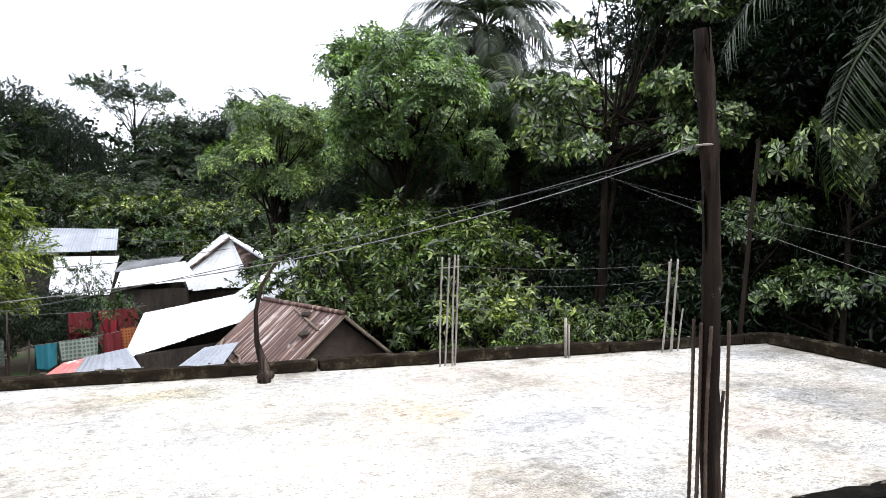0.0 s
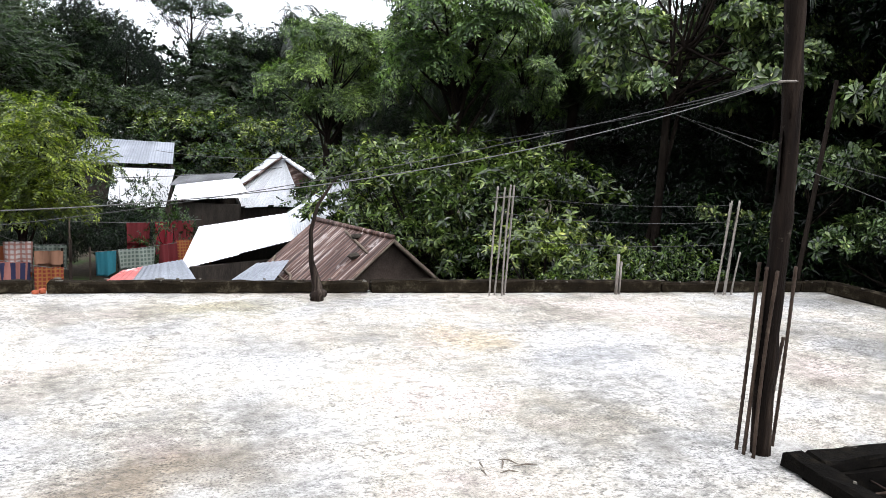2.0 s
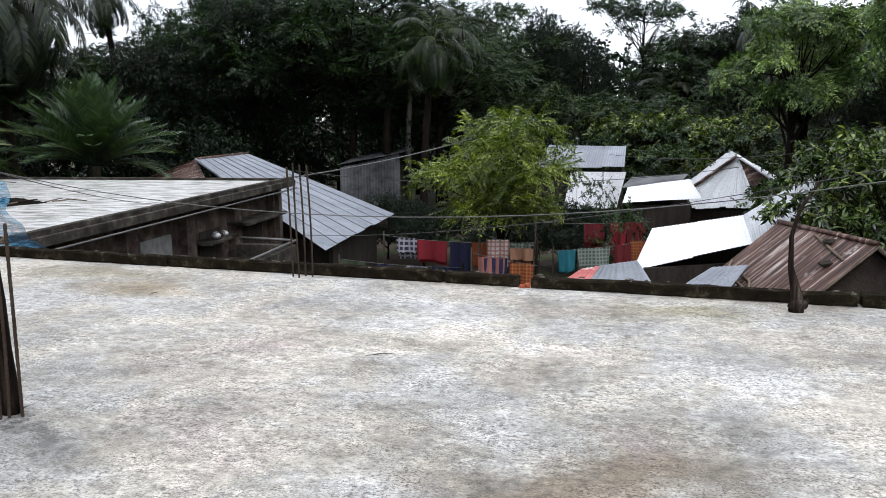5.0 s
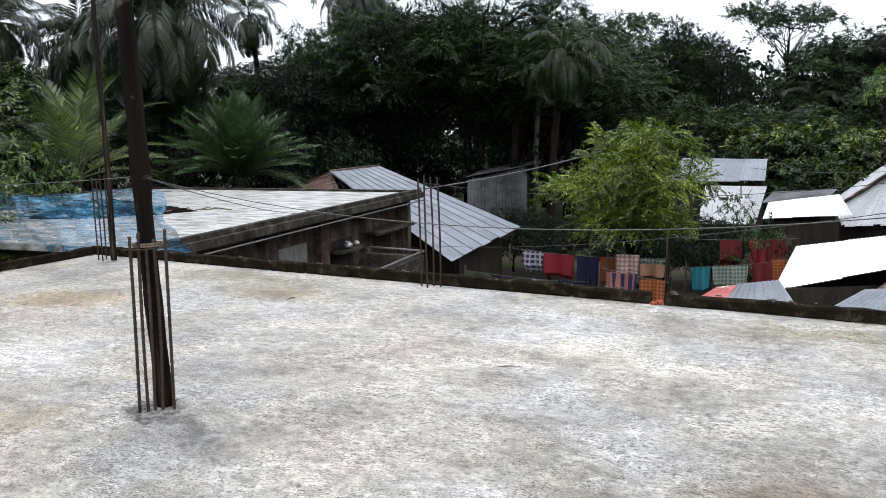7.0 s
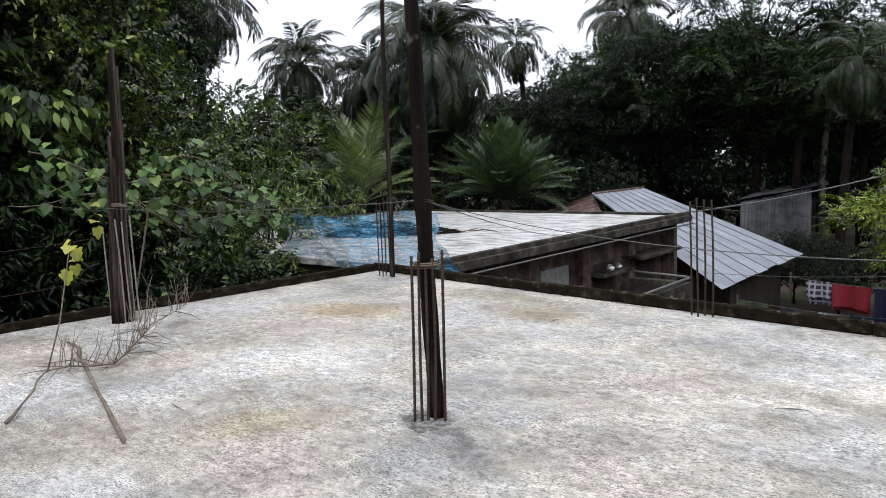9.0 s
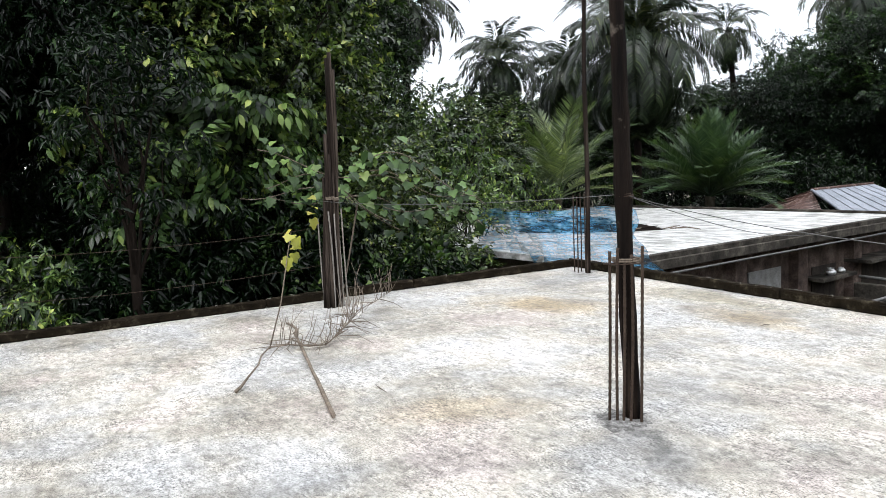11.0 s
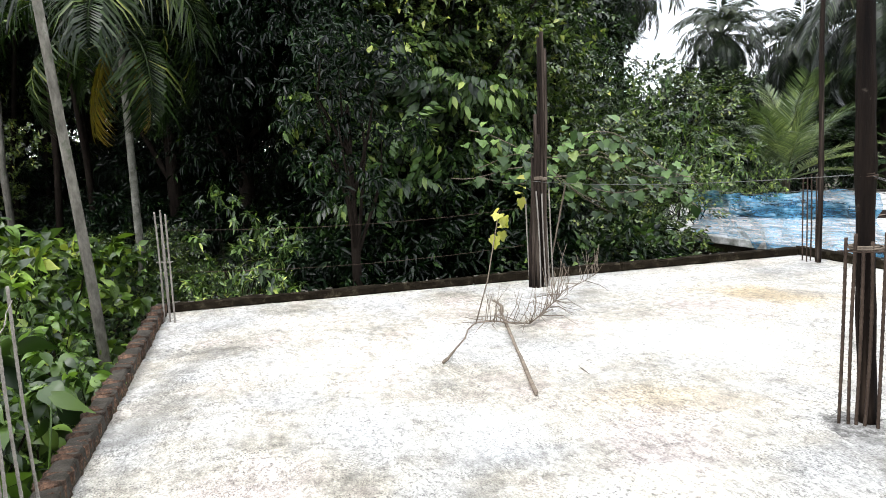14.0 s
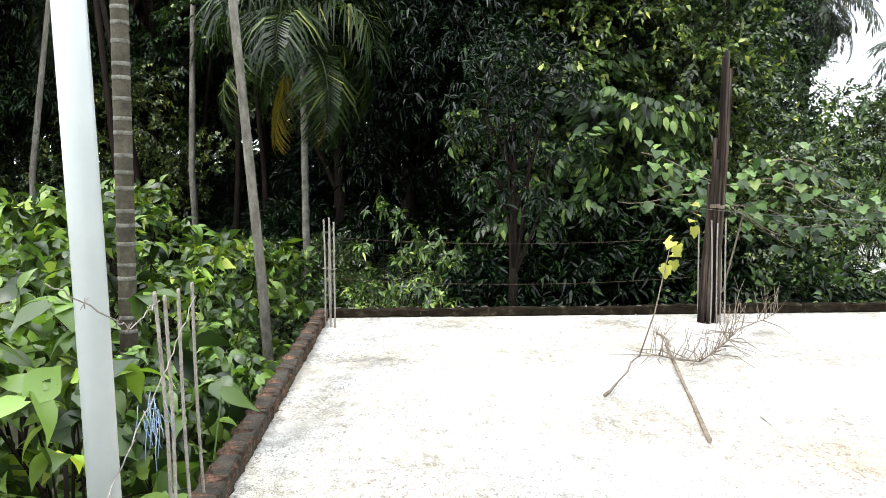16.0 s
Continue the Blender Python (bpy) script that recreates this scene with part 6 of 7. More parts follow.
repeat(mango, az(-31, 11.0, G), 145, (0.5, 0.5, 0.66))
repeat(mango, az(-35.5, 12.2, G), 245, (0.55, 0.55, 0.7))
for a_, d_, s_ in ((1.0, 36, 1.08), (-2.5, 36, 1.06), (-5.8, 34, 1.04), (-12.0, 24, 0.9), (3.5, 38, 1.08)):
    repeat(mango, az(a_, d_, G), 70 * a_, (s_ * 1.1, s_ * 1.1, s_))

# broad-leaved tree with level branches
almond = put(tree("almond_tree", "broad-leaved tree with level layered branches", 52, 8.8, 1.75, 4.4, L_BROAD, T_WHORL, 0.24, 210, 46, (0.32, 0.6), M_BARK, 0.075, 0.6, -0.4, lean=(0.45, -0.3), tiers=(5.75, 6.05, 6.3, 6.5, 8.2, 8.9)), az(-33.7, 13.3, G), 0)
repeat(almond, az(-42.5, 15.2, G), 140, (0.9, 0.9, 1.06))
bough = put(tree("almond_tree", "small broad-leaved tree with one level of leafy boughs", 53, 4.3, 1.1, 0.5, L_BROAD, T_WHORL, 0.2, 120, 10, (0.25, 0.42), M_BARK, 0.05, 0.75, -0.4), az(-50.2, 11.4, G), 0, 0.9)
repeat(bough, az(-51.0, 11.0, G), 120, (0.85, 0.85, 1.3))
repeat(bough, az(-44.8, 12.5, G), 200, (0.9, 0.9, 1.1))
repeat(bough, az(-40.5, 13.5, G), 80, (0.7, 0.7, 0.85))

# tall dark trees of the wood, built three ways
wood_a = put(tree("woodland_tree", "tall woodland tree with leaves coloured dark for shade", 61, 12.5, 3.4, 8.0, L_SHADE_DARK, T_LANCE, 0.38, 62, 52, (0.9, 1.5), M_BARK, 0.22, 0.35, 0.25), az(79, 17.5, G), 0)
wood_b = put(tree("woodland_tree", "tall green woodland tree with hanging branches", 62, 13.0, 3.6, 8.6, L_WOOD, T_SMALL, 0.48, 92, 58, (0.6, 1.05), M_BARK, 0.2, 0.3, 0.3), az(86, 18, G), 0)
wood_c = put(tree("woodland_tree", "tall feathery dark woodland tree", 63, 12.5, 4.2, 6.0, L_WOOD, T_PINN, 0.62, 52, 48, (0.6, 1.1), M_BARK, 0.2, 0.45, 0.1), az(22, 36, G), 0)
woods = (wood_a, wood_b, wood_c)
WR = random.Random(77)


def wood(angle, dist, kind, wide, top):
    """A woodland tree whose crown ends `top` degrees above the eye."""
    z = 1.5 + dist * math.tan(radians(top)) - G
    return repeat(woods[kind], az(angle, dist, G), WR.uniform(0, 360), (wide, wide, z / 13.6))


# west side: a close high wall of trees
for row in ((71, 14.2, 1, 0.6, 12), (75, 13.6, 1, 0.72, 34), (75, 19, 1, 1.0, 34), (84, 13.4, 0, 0.85, 34), (90, 14.5, 0, 0.8, 30), (95, 17, 1, 0.9, 32),
            (73, 21, 1, 1.0, 30), (82, 22, 2, 1.0, 34), (91, 22, 0, 1.05, 32), (70, 19, 1, 0.75, 18), (70, 26, 0, 1.0, 24), (98, 25, 1, 1.0, 30), (73, 28, 2, 1.1, 30), (86, 29, 0, 1.1, 30)):
    wood(*row)
# south-west forest with open floor under high crowns
for row in ((103, 24, 0, 0.9, 28), (108, 21, 1, 0.8, 30), (114, 25, 2, 1.0, 26), (119, 20, 0, 0.8, 28), (125, 24, 1, 1.0, 28), (105, 32, 1, 1.1, 22), (111, 33, 0, 1.1, 22),
            (117, 33, 1, 1.1, 20), (123, 33, 0, 1.1, 22), (130, 28, 1, 1.1, 24)):
    wood(*row)
for row in ((100, 38, 0, 1.1, 20), (106, 40, 0, 1.2, 19), (112, 40, 0, 1.2, 19), (118, 40, 0, 1.2, 19), (124, 40, 0, 1.2, 19), (109, 27, 0, 0.9, 24), (116, 28, 0, 0.9, 24), (122, 27, 0, 0.9, 24), (128, 22, 0, 0.9, 26)):
    wood(*row)
# north-west and north: rows behind the houses
for row in ((15.5, 36, 2, 0.9, 8.4), (20, 38, 1, 1.0, 9.2), (26, 37, 2, 1.0, 10.4), (29, 37, 0, 0.8, 9.6), (30, 39, 2, 0.9, 9.8), (13, 42, 1, 0.9, 6.8), (33.5, 42, 1, 0.9, 7), (10, 44, 1, 1.0, 7.4), (4.9, 42, 0, 0.45, 6.4), (7.2, 44, 0, 0.6, 8.2),
            (-3, 46, 1, 1.0, 6.8), (-7, 44, 0, 0.9, 7.4), (-11, 40, 1, 0.9, 8), (9.5, 54, 2, 1.0, 7.4), (23, 46, 0, 1.2, 9.6), (17, 48, 0, 1.2, 8.2),
            (38, 46, 0, 1.0, 6.0), (35.2, 41, 1, 0.42, 8.6), (33, 40, 2, 0.5, 8.2), (42, 42, 1, 1.0, 5.6), (47, 44, 0, 1.0, 6.0), (52, 40, 1, 0.9, 5.4), (56, 34, 0, 0.8, 5.8), (49.5, 45, 0, 1.0, 6.0), (-2.2, 50, 0, 0.9, 6.2), (-5.2, 48, 0, 0.9, 6.6), (34.5, 38, 0, 0.9, 6.2),
            (-17, 34, 0, 1.0, 9), (-21, 30, 1, 1.0, 10), (-6, 38, 1, 0.7, 3.4), (0, 37, 1, 0.7, 2.0), (4, 38, 1, 0.6, 2.2), (8, 37, 1, 0.6, 3)):
    wood(*row)
# north-east and east: dark close trees
for row in ((-30, 26, 0, 0.9, 8), (-40.5, 21, 0, 0.8, 10), (-45, 24, 0, 1.0, 20), (-47, 19, 0, 1.0, 22), (-53, 16, 0, 1.0, 24), (-59, 18, 0, 1.1, 24), (-27, 32, 1, 1.0, 8.5), (-50, 27, 0, 1.2, 20), (-34, 31, 1, 1.1, 10), (-64, 14, 0, 1, 24)):
    wood(*row)

wood(-60, 12.5, 0, 0.6, 22)
wood(-44, 17.0, 0, 0.8, 18)
wood(68.5, 21, 0, 0.75, 15)
wood(70, 26, 0, 0.9, 16)
wood(72, 18, 0, 0.7, 17)
# airy tall tree standing out of the northern tree line
airy = put(tree("airy_tree", "tall thin-crowned tree with a flat spreading top", 101, 12.0, 3.1, 1.4, L_WOOD, T_SMALL, 0.55, 60, 26, (0.45, 0.85), M_BARK, 0.1, 0.66, 0.1, tiers=(10.9, 11.3, 11.6)), az(0.6, 49, G), 0, 0.98)
repeat(airy, az(13, 47, G), 200, (1.0, 1.0, 0.95))

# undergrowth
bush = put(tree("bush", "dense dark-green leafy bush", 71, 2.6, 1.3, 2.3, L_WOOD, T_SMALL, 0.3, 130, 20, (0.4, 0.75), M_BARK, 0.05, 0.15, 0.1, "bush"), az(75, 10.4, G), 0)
dbush = put(tree("bush", "dense bush with leaves coloured dark for shade", 72, 2.8, 1.6, 2.4, L_SHADE_DARK, T_LANCE, 0.25, 130, 22, (0.5, 0.9), M_BARK, 0.05, 0.15, 0.1, "bush"), az(88, 12, G), 0)
BR = random.Random(19)
repeat(bush, az(1.3, 18.2, G), 30, (0.62, 0.62, 1.06))
repeat(bush, az(5.2, 24.5, G), 130, (0.7, 0.7, 1.14))
for a, d, s in ((67, 13.2, 1.35), (66, 12.2, 1.15), (68.5, 11.6, 1.35), (79, 11.6, 1.3), (94.5, 10.6, 1.25), (64, 16, 1.2), (84, 12.5, 1.3), (98, 11, 1.1),
                (1, 33, 1.6), (-3, 34, 1.7), (-9, 30, 1.7), (-14, 27, 1.6), (27, 40, 1.4), (47, 31, 1.6), (-12, 19.5, 1.3)):
    repeat(bush, az(a, d, G), BR.uniform(0, 360), (s, s, s * BR.uniform(0.9, 1.1)))
for a, d, s in ((96, 22, 1.8), (99, 24, 1.8), (93, 20, 1.7), (101.5, 27, 1.8), (90, 24, 1.7), (104, 30, 1.8), (69.5, 13, 1.5), (73, 11.8, 1.5), (75, 11.6, 1.5), (70, 14.5, 1.5), (82, 15, 1.5), (91, 16, 1.6), (75, 15, 1.6), (69, 17, 1.6), (68.5, 18, 1.6), (97, 17, 1.4), (103, 20, 1.4), (109, 24, 1.5), (115, 26, 1.5), (121, 24, 1.5), (106, 28, 1.6), (112, 29, 1.6), (118, 29, 1.6), (125, 28, 1.6),
                (-38, 15.5, 1.4), (-45, 14, 1.5), (-51, 13, 1.4), (-57, 13, 1.5), (-36.5, 22, 1.2), (-42, 20, 1.8), (-27.2, 22, 1.3), (15, 37, 1.8), (20, 38, 1.8), (27, 38, 1.8), (33, 36, 1.8), (9, 36, 1.7),
                (38, 34, 1.8), (43, 34, 1.8), (52, 30, 1.8), (57, 24, 1.7), (62, 24, 1.6), (34, 34, 1.5)):
    repeat(dbush, az(a, d, G), BR.uniform(0, 360), (s, s, s * BR.uniform(0.9, 1.15)))

# Added bushes that stand in for the dark, shaded back of the yard.
for x_, y_, s_ in ((-8.2, 24.5, 0.75), (-6.6, 23.6, 0.7), (-5.0, 24.2, 0.75), (-3.6, 23.2, 0.7), (-2.2, 24.0, 0.72), (-0.9, 22.6, 0.62)):
    repeat(dbush, (x_, y_, G), 50 * x_, (s_, s_, s_))

# coconut palms: angle, distance, elevation of the head, size, lean, fronds
for k, (a, d, top, s, lx, ly, kind, count) in enumerate((
        (-24.3, 26, 12.9, 0.85, 0.4, 0.2, F_COCO, 58), (-60.2, 10.6, 14.5, 0.9, -0.5, 0.35, F_ARCH, 24), (-10.3, 25.0, 3.6, 0.6, 0.1, 0.1, F_HANG, 30), (-19.0, 21.5, 5.2, 0.7, 0.1, 0.1, F_HANG, 30), (-27.5, 21.5, 7.4, 0.62, 0.1, 0.1, F_HANG, 28),
        (-31.5, 25, 9.0, 0.55, 0.1, 0.1, F_COCO, 26), (62.3, 26, 11.5, 0.62, 0.3, 0.1, F_COCO, 52), (37.9, 40, 8.4, 0.6, -0.6, 0.2, F_COCO, 26), (30.0, 42, 9.8, 0.8, 0.5, 0.5, F_COCO, 58), (54.4, 33, 7.4, 0.66, 0.3, 0.2, F_COCO, 54),
        (45.0, 30, 7.8, 0.98, 0.2, 0.4, F_COCO, 76), (50.0, 36, 6.2, 0.75, 0.2, 0.1, F_COCO, 58), (-8.4, 40, 5.6, 0.7, 0.2, 0, F_COCO, 28), (-6.4, 52, 7.6, 0.3, 0.2, 0.2, F_COCO, 14), (-1.6, 44, 1.6, 0.6, 0.2, 0.2, F_COCO, 16), (16.8, 30, 5.6, 0.62, -0.5, 0.3, F_HANG, 24))):
    put(palm("coconut_palm", "tall coconut palm with long drooping fronds", 1.5 - G + d * math.tan(radians(top)), (lx, ly), kind, count, 0.15, 50 + k, -80, 84, s, 0, False, M_BARK), az(a, d, G), 61 * k)
young = put(palm("young_coconut_palm", "young coconut palm with upright fronds", 3.7, (0.1, 0.1), F_YOUNG, 20, 0.13, 8, 15, 88, 0.95), az(51.2, 23, G), 0)
date = put(palm("date_palm", "bushy grey-green date palm", 3.45, (0.1, 0.0), F_DATE, 110, 0.2, 9, 4, 98, 1.04), az(40.2, 26, G), 0)

# areca palms and thin trunks on the garden side
areca = put(palm("areca_palm", "areca palm with a drooping yellowed frond", 6.9, (-0.05, 0.0), F_ARECA, 17, 0.06, 12, -60, 70, 0.86, 2, True, M_RING), az(97.6, 12.0, G), 20)
areca_dim = put(palm("areca_palm", "slender shaded areca palm with hanging fronds", 5.95, (-0.05, 0.0), F_ARECA, 9, 0.055, 14, -50, 62, 0.85, 0, True, M_BARK), az(118, 21, G), 20, 1.3)
repeat(areca_dim, az(82.6, 15.5, G), 140, (1, 1, 1.32))
for a, d, h in ((110, 24, 1.7), (113, 20, 1.55), (122, 17, 1.5)):
    repeat(areca_dim, az(a, d, G), 37 * h * a, (1, 1, h))
T2 = random.Random(4)
ringed = empty("palm_trunk", (-5.8, -1.95, G))
tagged(ringed, "grey ringed areca palm trunk beside the roof", "palm trunk")
ring_trunk = tube("trunk", [(0.02, 0, 0), (0.0, 0.0, 3.0), (-0.02, 0.05, 8.0)], [0.078, 0.069, 0.064], M_PALMBARK, ringed, 14)
for k in range(48):
    z = 1.2 + k * 0.14 + 0.02 * math.sin(k * 2.3)
    ring_r = 0.078 - 0.003 * z if z < 3 else 0.069 - 0.001 * (z - 3)
    cx, cy = (0.02 * (1 - z / 3), 0) if z < 3 else (-0.004 * (z - 3), 0.01 * (z - 3))
    tube("leaf_scar", [(cx, cy, z + h) for h in (0, 0.008, 0.03, 0.04)], [ring_r - 0.002, ring_r + 0.0025, ring_r + 0.002, ring_r - 0.002], M_RING, ring_trunk, 14)
slim = empty("slender_trunk", (-7.96, -1.2, G))
tagged(slim, "slender pale leaning tree trunk beside the roof", "tree trunk")
tube("trunk", [(0, 0.1, 0), (0.01, -0.1, 3.6), (0.06, -0.33, 6.65), (0.1, -0.6, 9.0)], [0.07, 0.055, 0.046, 0.038], M_PALEBARK, slim, 10)
for k in range(34):
    a, d = T2.uniform(99, 124), T2.uniform(15, 30)
    x, y, z = az(a, d, G)
    ob = tube("slender_trunk", [(0, 0, 0), (T2.uniform(-.3, .3), T2.uniform(-.3, .3), 5), (T2.uniform(-.8, .8), T2.uniform(-.8, .8), 11)], [0.09, 0.07, 0.045], M_PALEBARK if k % 9 == 0 else M_BARK, None, 6)
    ob.location = (x, y, z)
    tagged(ob, "slender straight trunk in the shaded wood", "tree trunk", "slender wood trunks")
for a, d, h, r, m in ((-34.5, 13.6, 5.6, 0.045, M_BARK), (-44.4, 9.6, 5.6, 0.03, M_BARK), (19.4, 34.5, 8, 0.17, M_BARK), (17.8, 35, 8, 0.13, M_PALEBARK)):
    ob = tube("tree_trunk", [(0, 0, 0), (T2.uniform(-.1, .1), T2.uniform(-.1, .1), h * 0.5), (T2.uniform(-.3, .3), T2.uniform(-.2, .2), h)], [r * 1.2, r, r * 0.8], m, None, 9)
    ob.location = az(a, d, G)
    tagged(ob, "straight bare lower trunk of a tree", "tree trunk")

# garden plants right beside the roof
garden = put(tree("garden_shrub", "bright green broad-leaved garden shrub", 81, 4.0, 1.0, 2.2, L_GARDEN, T_HEART, 0.21, 105, 18, (0.22, 0.46), M_BARK, 0.05, 0.3, 0.15, "shrub"), (-5.2, -2.5, G), 0, 1.08)
for x, y, s, z in ((-6.7, -2.3, 1.1, 1.12), (-4.0, -2.3, 1.0, 1.06), (-7.6, -3.2, 1.2, 1.18), (-5.4, -3.8, 1.2, 1.2), (-3.2, -3.2, 1.1, 1.14), (-8.6, -2.0, 1.1, 1.04), (-9.6, -2.8, 1.2, 1.12), (-2.6, -2.1, 0.8, 0.96), (-10.6, -1.6, 1.1, 0.96), (-7.0, -1.6, 0.7, 0.92), (-4.5, -4.8, 1.3, 1.24), (-8.2, -4.6, 1.3, 1.24), (-11.5, -4.0, 1.3, 1.2)):
    repeat(garden, (x, y, G), BR.uniform(0, 360), (s, s, z))
pepper = put(tree("pepper_plant", "large-leaved climbing plant hanging over the curb", 82, 4.3, 0.5, 2.0, L_GARDEN, T_HEART, 0.27, 70, 13, (0.2, 0.38), M_BARK, 0.03, 0.3, 0.5, "shrub"), (-3.45, -1.4, G), 0, 1.04)
repeat(pepper, (-2.75, -1.55, G), 120, (1.0, 1.0, 1.02))
repeat(pepper, (-4.3, -1.3, G), 220, (0.85, 0.85, 0.93))
repeat(pepper, (-5.3, -1.25, G), 60, (0.75, 0.75, 0.88))
repeat(pepper, (-6.2, -1.2, G), 160, (0.6, 0.6, 0.82))
# pale taro leaf leaning over the brick curb
taro = empty("curled_leaf", (-4.14, -0.82, 0.0))
tagged(taro, "long pale green leaf drooping over the brick curb", "leaf")
tv, tf = heart_leaf(random.Random(4), 0.3, 0.09)
mesh_object("blade", turned(tv, -0.25, 0.9, -0.95, (0, 0.0, 0.3)), tf, L_GARDEN, taro, smooth=True)
tube("stalk", [(-0.25, -0.3, -3.3), (-0.2, -0.25, -1.2), (0, 0, 0.3)], [0.012, 0.01, 0.005], L_GARDEN, taro, 6)

# young bright-leaved tree in front of the west wood
bright = put(tree("young_tree", "young tree with hanging bright green leaves", 95, 6.6, 0.9, 2.6, L_VINE, T_DROOP, 0.5, 9, 9, (0.3, 0.45), M_BARK, 0.05, 0.4, 0.5, "tree"), az(76.5, 11.6, G), 0)

fresh = put(tree("leafy_tree", "leafy tree with small fresh yellow-green leaves", 96, 5.6, 1.5, 3.4, L_SPRING, T_SMALL, 0.3, 100, 24, (0.4, 0.75), M_BARK, 0.07, 0.3, 0.1), az(62.5, 13.6, G), 0)
repeat(fresh, az(92.5, 10.4, G), 130, (0.6, 0.6, 0.66))
repeat(fresh, az(108.5, 19, G), 40, (1.0, 1.0, 1.35))
repeat(fresh, az(103, 25, G), 140, (1.2, 1.2, 1.75))
repeat(fresh, az(116, 20, G), 240, (1.1, 1.1, 1.3))
repeat(fresh, az(112, 27, G), 20, (1.2, 1.2, 1.9))
repeat(fresh, az(63.5, 12.0, G), 300, (0.8, 0.8, 0.88))
repeat(fresh, az(60.5, 12.6, G), 340, (0.6, 0.6, 0.8))
repeat(fresh, az(66.5, 12.4, G), 30, (0.8, 0.8, 0.98))
repeat(fresh, az(58.5, 23, G), 100, (1.4, 1.4, 1.3))
repeat(fresh, az(73, 12.8, G), 60, (1.2, 1.2, 1.55))
repeat(fresh, az(78.5, 13.2, G), 160, (1.2, 1.2, 1.6))
repeat(fresh, az(68, 13.8, G), 10, (1.1, 1.1, 1.35))
repeat(fresh, az(70, 15.5, G), 200, (1.15, 1.15, 1.25))
repeat(fresh, az(80, 15.8, G), 20, (1.1, 1.1, 1.3))
repeat(fresh, az(96.2, 11.2, G), 80, (0.5, 0.5, 0.6))
repeat(fresh, az(98.6, 12.4, G), 250, (0.6, 0.6, 0.66))
repeat(fresh, az(94.6, 12.6, G), 10, (0.6, 0.6, 0.7))
repeat(fresh, az(100.6, 13.5, G), 150, (0.7, 0.7, 0.7))
repeat(fresh, az(89.2, 10.6, G), 290, (0.55, 0.55, 0.56))
repeat(areca_dim, az(91.0, 12.0, G), 60, (0.75, 0.75, 0.5))
repeat(areca_dim, az(94.5, 13.0, G), 190, (0.75, 0.75, 0.42))
put(tree("shade_tree", "small dark-crowned tree with a bare brown trunk", 98, 6.7, 0.75, 2.4, L_SHADE_DARK, T_LANCE, 0.27, 110, 10, (0.4, 0.65), M_BARK, 0.075, 0.5, 0.2), az(82.3, 9.6, G), 0)
compound = put(tree("compound_leaved_tree", "thin tree with long bright compound leaves", 97, 6.7, 0.8, 1.7, L_FLUSH, T_DROOP, 0.52, 5, 6, (0.25, 0.4), M_BARK, 0.05, 0.55, 0.35), az(75.7, 11.6, G), 0)
repeat(compound, az(78.0, 11.0, G), 130, (0.9, 0.9, 0.82))
repeat(compound, az(81.5, 11.4, G), 200, (1.0, 1.0, 1.0))
repeat(compound, az(80.8, 11.0, G), 80, (0.8, 0.8, 0.76))
repeat(compound, az(72.0, 11.8, G), 250, (0.8, 0.8, 0.9))

# yellow-green young growth between the flat roof and the palms
flush = put(tree("young_mango_tree", "young mango tree with fresh yellow-green leaf tufts", 99, 5.6, 1.25, 2.6, L_FLUSH, T_MANGO, 0.34, 34, 22, (0.35, 0.6), M_BARK, 0.06, 0.3, 0.1), az(56.2, 19.5, G), 0, 0.92)
repeat(flush, az(52.9, 20.5, G), 80, (0.55, 0.55, 0.8))
repeat(flush, az(58.0, 16.0, G), 150, (0.7, 0.7, 0.96))
repeat(flush, az(60.2, 15.2, G), 220, (0.55, 0.55, 1.04))

repeat(flush, az(90.8, 9.3, G), 100, (0.5, 0.5, 0.78))

# climbing gourd on the west bushes
LOBES = [(0.0, 0.0), (0.3, -0.12), (0.52, 0.06), (0.46, 0.3), (0.56, 0.52), (0.33, 0.62), (0.2, 0.84), (0.0, 1.0)]
lob = [(x, y, 0.12 * abs(x) - 0.3 * y * y) for x, y in LOBES] + [(-x, y, 0.16 * abs(x) - 0.3 * y * y) for x, y in LOBES[-2:0:-1]] + [(0, 0.4, -0.1)]
lobed = (np.array(lob), [(k, (k + 1) % (len(lob) - 1), len(lob) - 1) for k in range(len(lob) - 1)])
rs = np.random.default_rng(91)
vine = empty("climbing_gourd", az(68, 9.9, G + 0.28))
tagged(vine, "climbing gourd vine with large pale leaves over bushes", "vine")
runs = []
for k in range(7):
    y0, z0 = rs.uniform(-1.9, 0.6), rs.uniform(4.1, 4.75)
    ln, ph_ = rs.uniform(1.3, 2.4), rs.uniform(0, 6)
    run = [Vector((0.55 + 0.25 * math.sin(ph_ + 2.0 * f) - 0.1 * k, y0 + ln * f, z0 - 0.55 * f * f + 0.12 * math.sin(ph_ + 7 * f))) for f in np.linspace(0, 1, 14)]
    tube("stem", run, 0.006, M_POLE, vine, 5)
    runs.append(run)
P, W = [], []
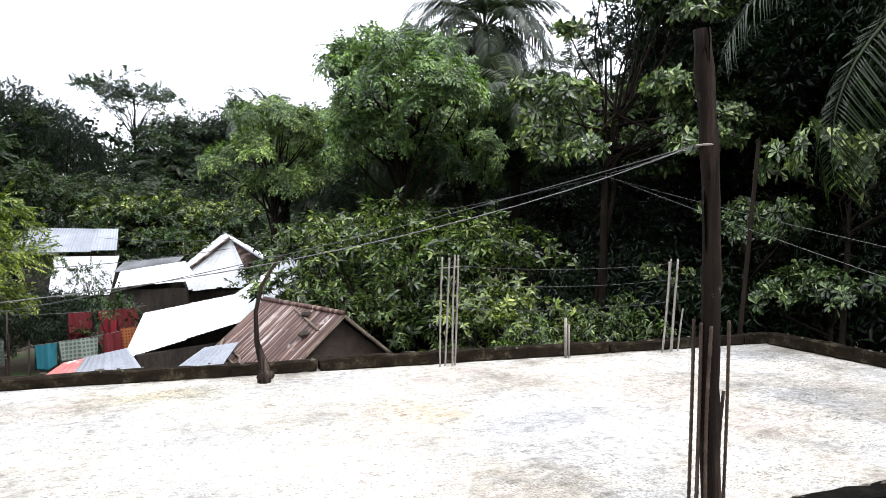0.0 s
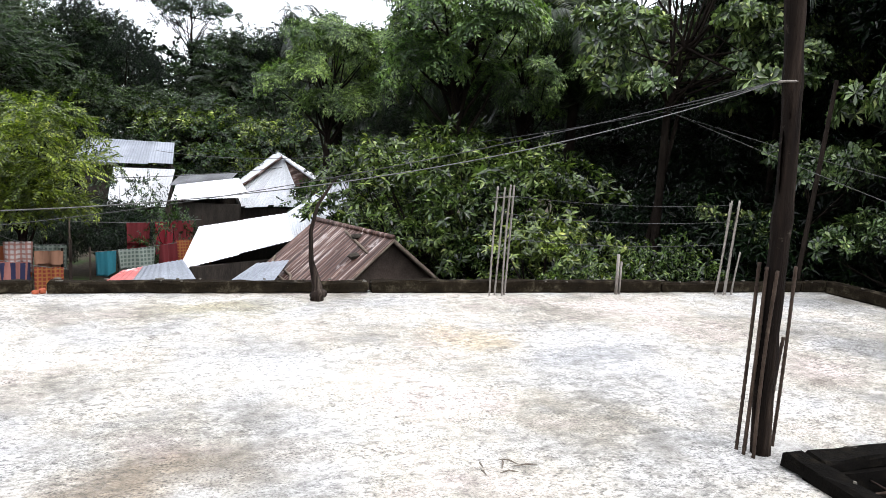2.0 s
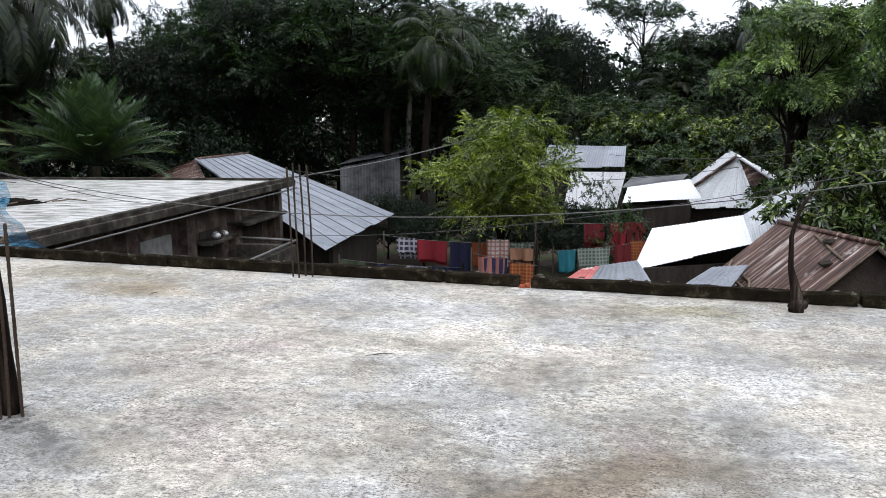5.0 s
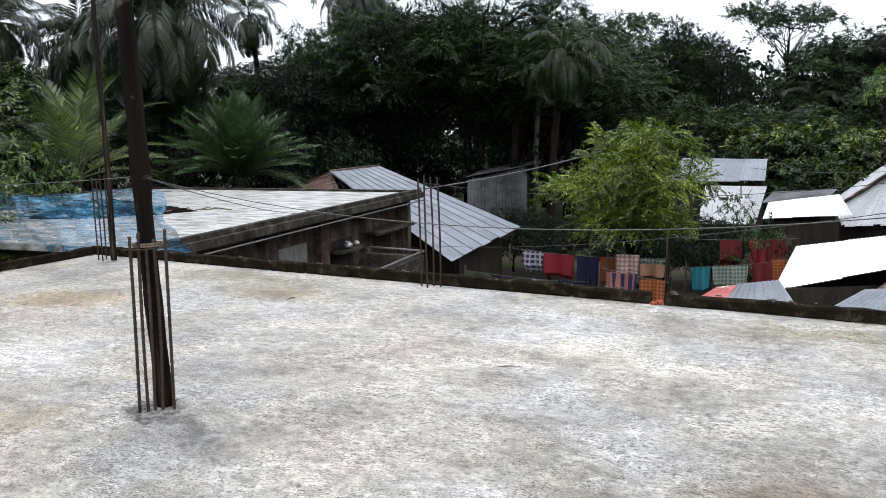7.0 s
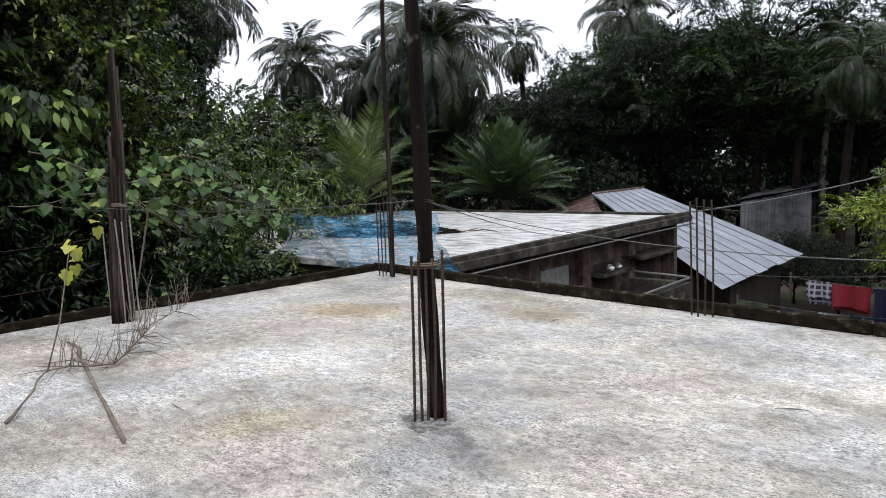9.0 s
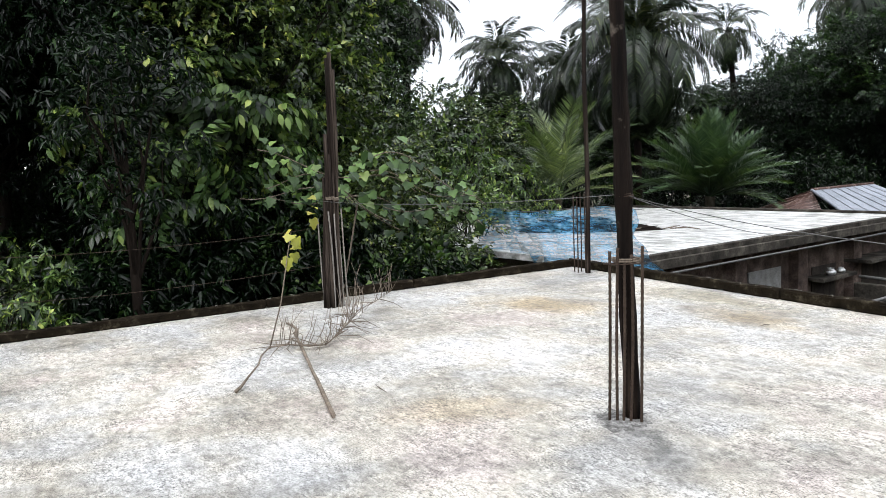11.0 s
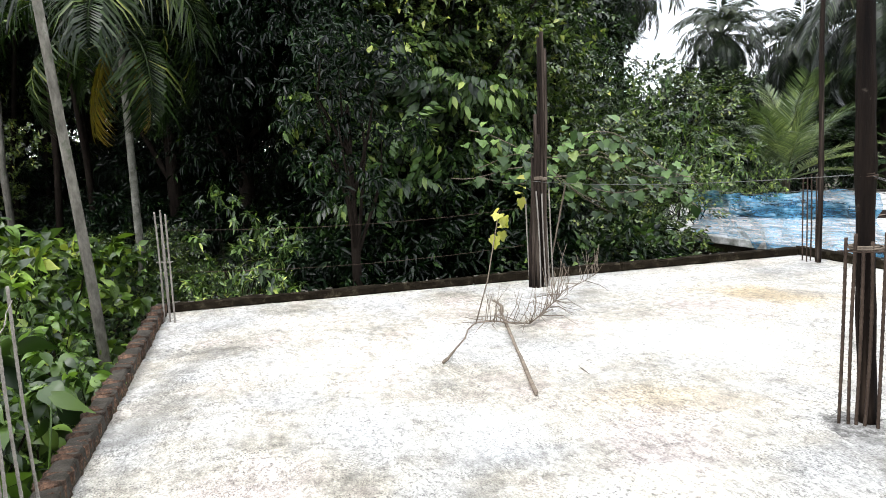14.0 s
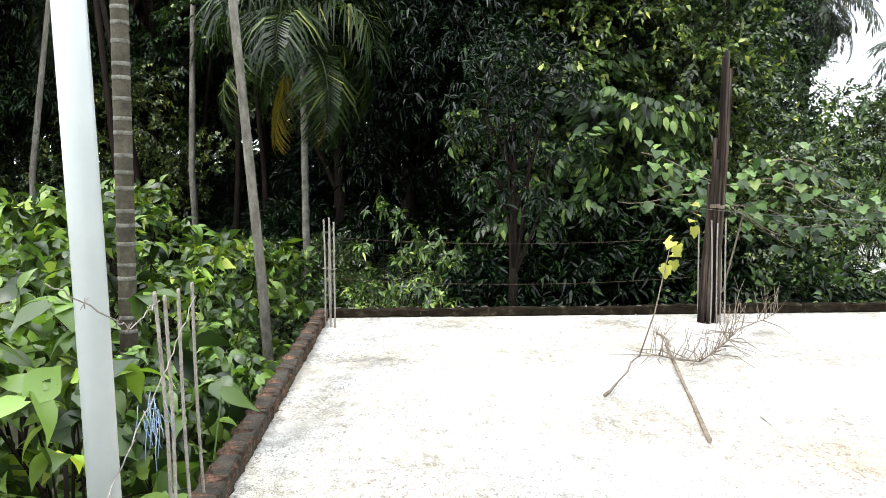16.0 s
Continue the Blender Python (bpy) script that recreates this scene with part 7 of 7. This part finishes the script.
for k in range(210):
    run = runs[k % 7]
    f = rs.uniform(0, 12.99)
    q = run[int(f)].lerp(run[int(f) + 1], f % 1)
    P.append((q.x + rs.normal(0, 0.1), q.y + rs.normal(0, 0.1), q.z + rs.normal(0.02, 0.09)))
    W.append((rs.normal(0.75, 0.4), rs.normal(-0.2, 0.5), rs.normal(-0.45, 0.25)))
scatter("leaves", [lobed], P, W, rs.uniform(0.08, 0.16, len(P)), L_VINE, vine, rs, 0.25)
tube("stem", [(0.3, 0.2, 4.1), (-0.3, 0.1, 2.5), (-0.4, 0.0, -0.28)], 0.012, M_POLE, vine, 5)
dead = empty("withered_vine", (-5.6, 2.38, 0))
tagged(dead, "withered yellow-leaved vine climbing a dry stem", "vine")
P = np.array([(-0.38, 0.08, 0.98), (-0.48, 0.16, 0.92), (-0.5, 0.05, 0.74), (-1.74, 0.8, 1.08), (-0.45, 0.1, 1.02), (-0.5, 0.12, 0.86), (-0.42, 0.14, 0.95), (-0.55, 0.15, 0.8), (-0.4, 0.05, 0.78), (-1.68, 0.78, 1.15), (-1.66, 0.76, 1.02), (-1.7, 0.76, 1.25)])
scatter("leaves", [lobed], P, rs.normal(0, 0.6, (12, 3)) + np.array([0.4, -0.3, -0.8]), rs.uniform(0.07, 0.13, 12), L_YELLOW, dead, rs, 0.3)
tube("stem", [(-0.32, -0.2, 0.02), (-0.36, -0.06, 0.4), (-0.45, 0.1, 1.0)], [0.007, 0.006, 0.004], M_POLE, dead, 5)

# far woods closing the view
rs = np.random.default_rng(7)
n = 15000
ang = np.radians(rs.uniform(-75, 140, n))
dist = rs.uniform(56, 74, n)
P = np.stack([0.4 - dist * np.sin(ang), 0.3 + dist * np.cos(ang), G + rs.uniform(0, 1, n) ** 0.7 * (8.2 + 1.0 * np.sin(ang * 9) + 0.8 * np.sin(ang * 31))], axis=1)
W = rs.normal(0, 0.7, (n, 3)) + np.array([0, 0, -0.1])
far = scatter("far_woods", T_SMALL, P, W, rs.uniform(1.2, 2.4, n), L_SHADE_DARK, None, rs)
tagged(far, "dense dark far woods behind the village", "woods", kind="stuff")
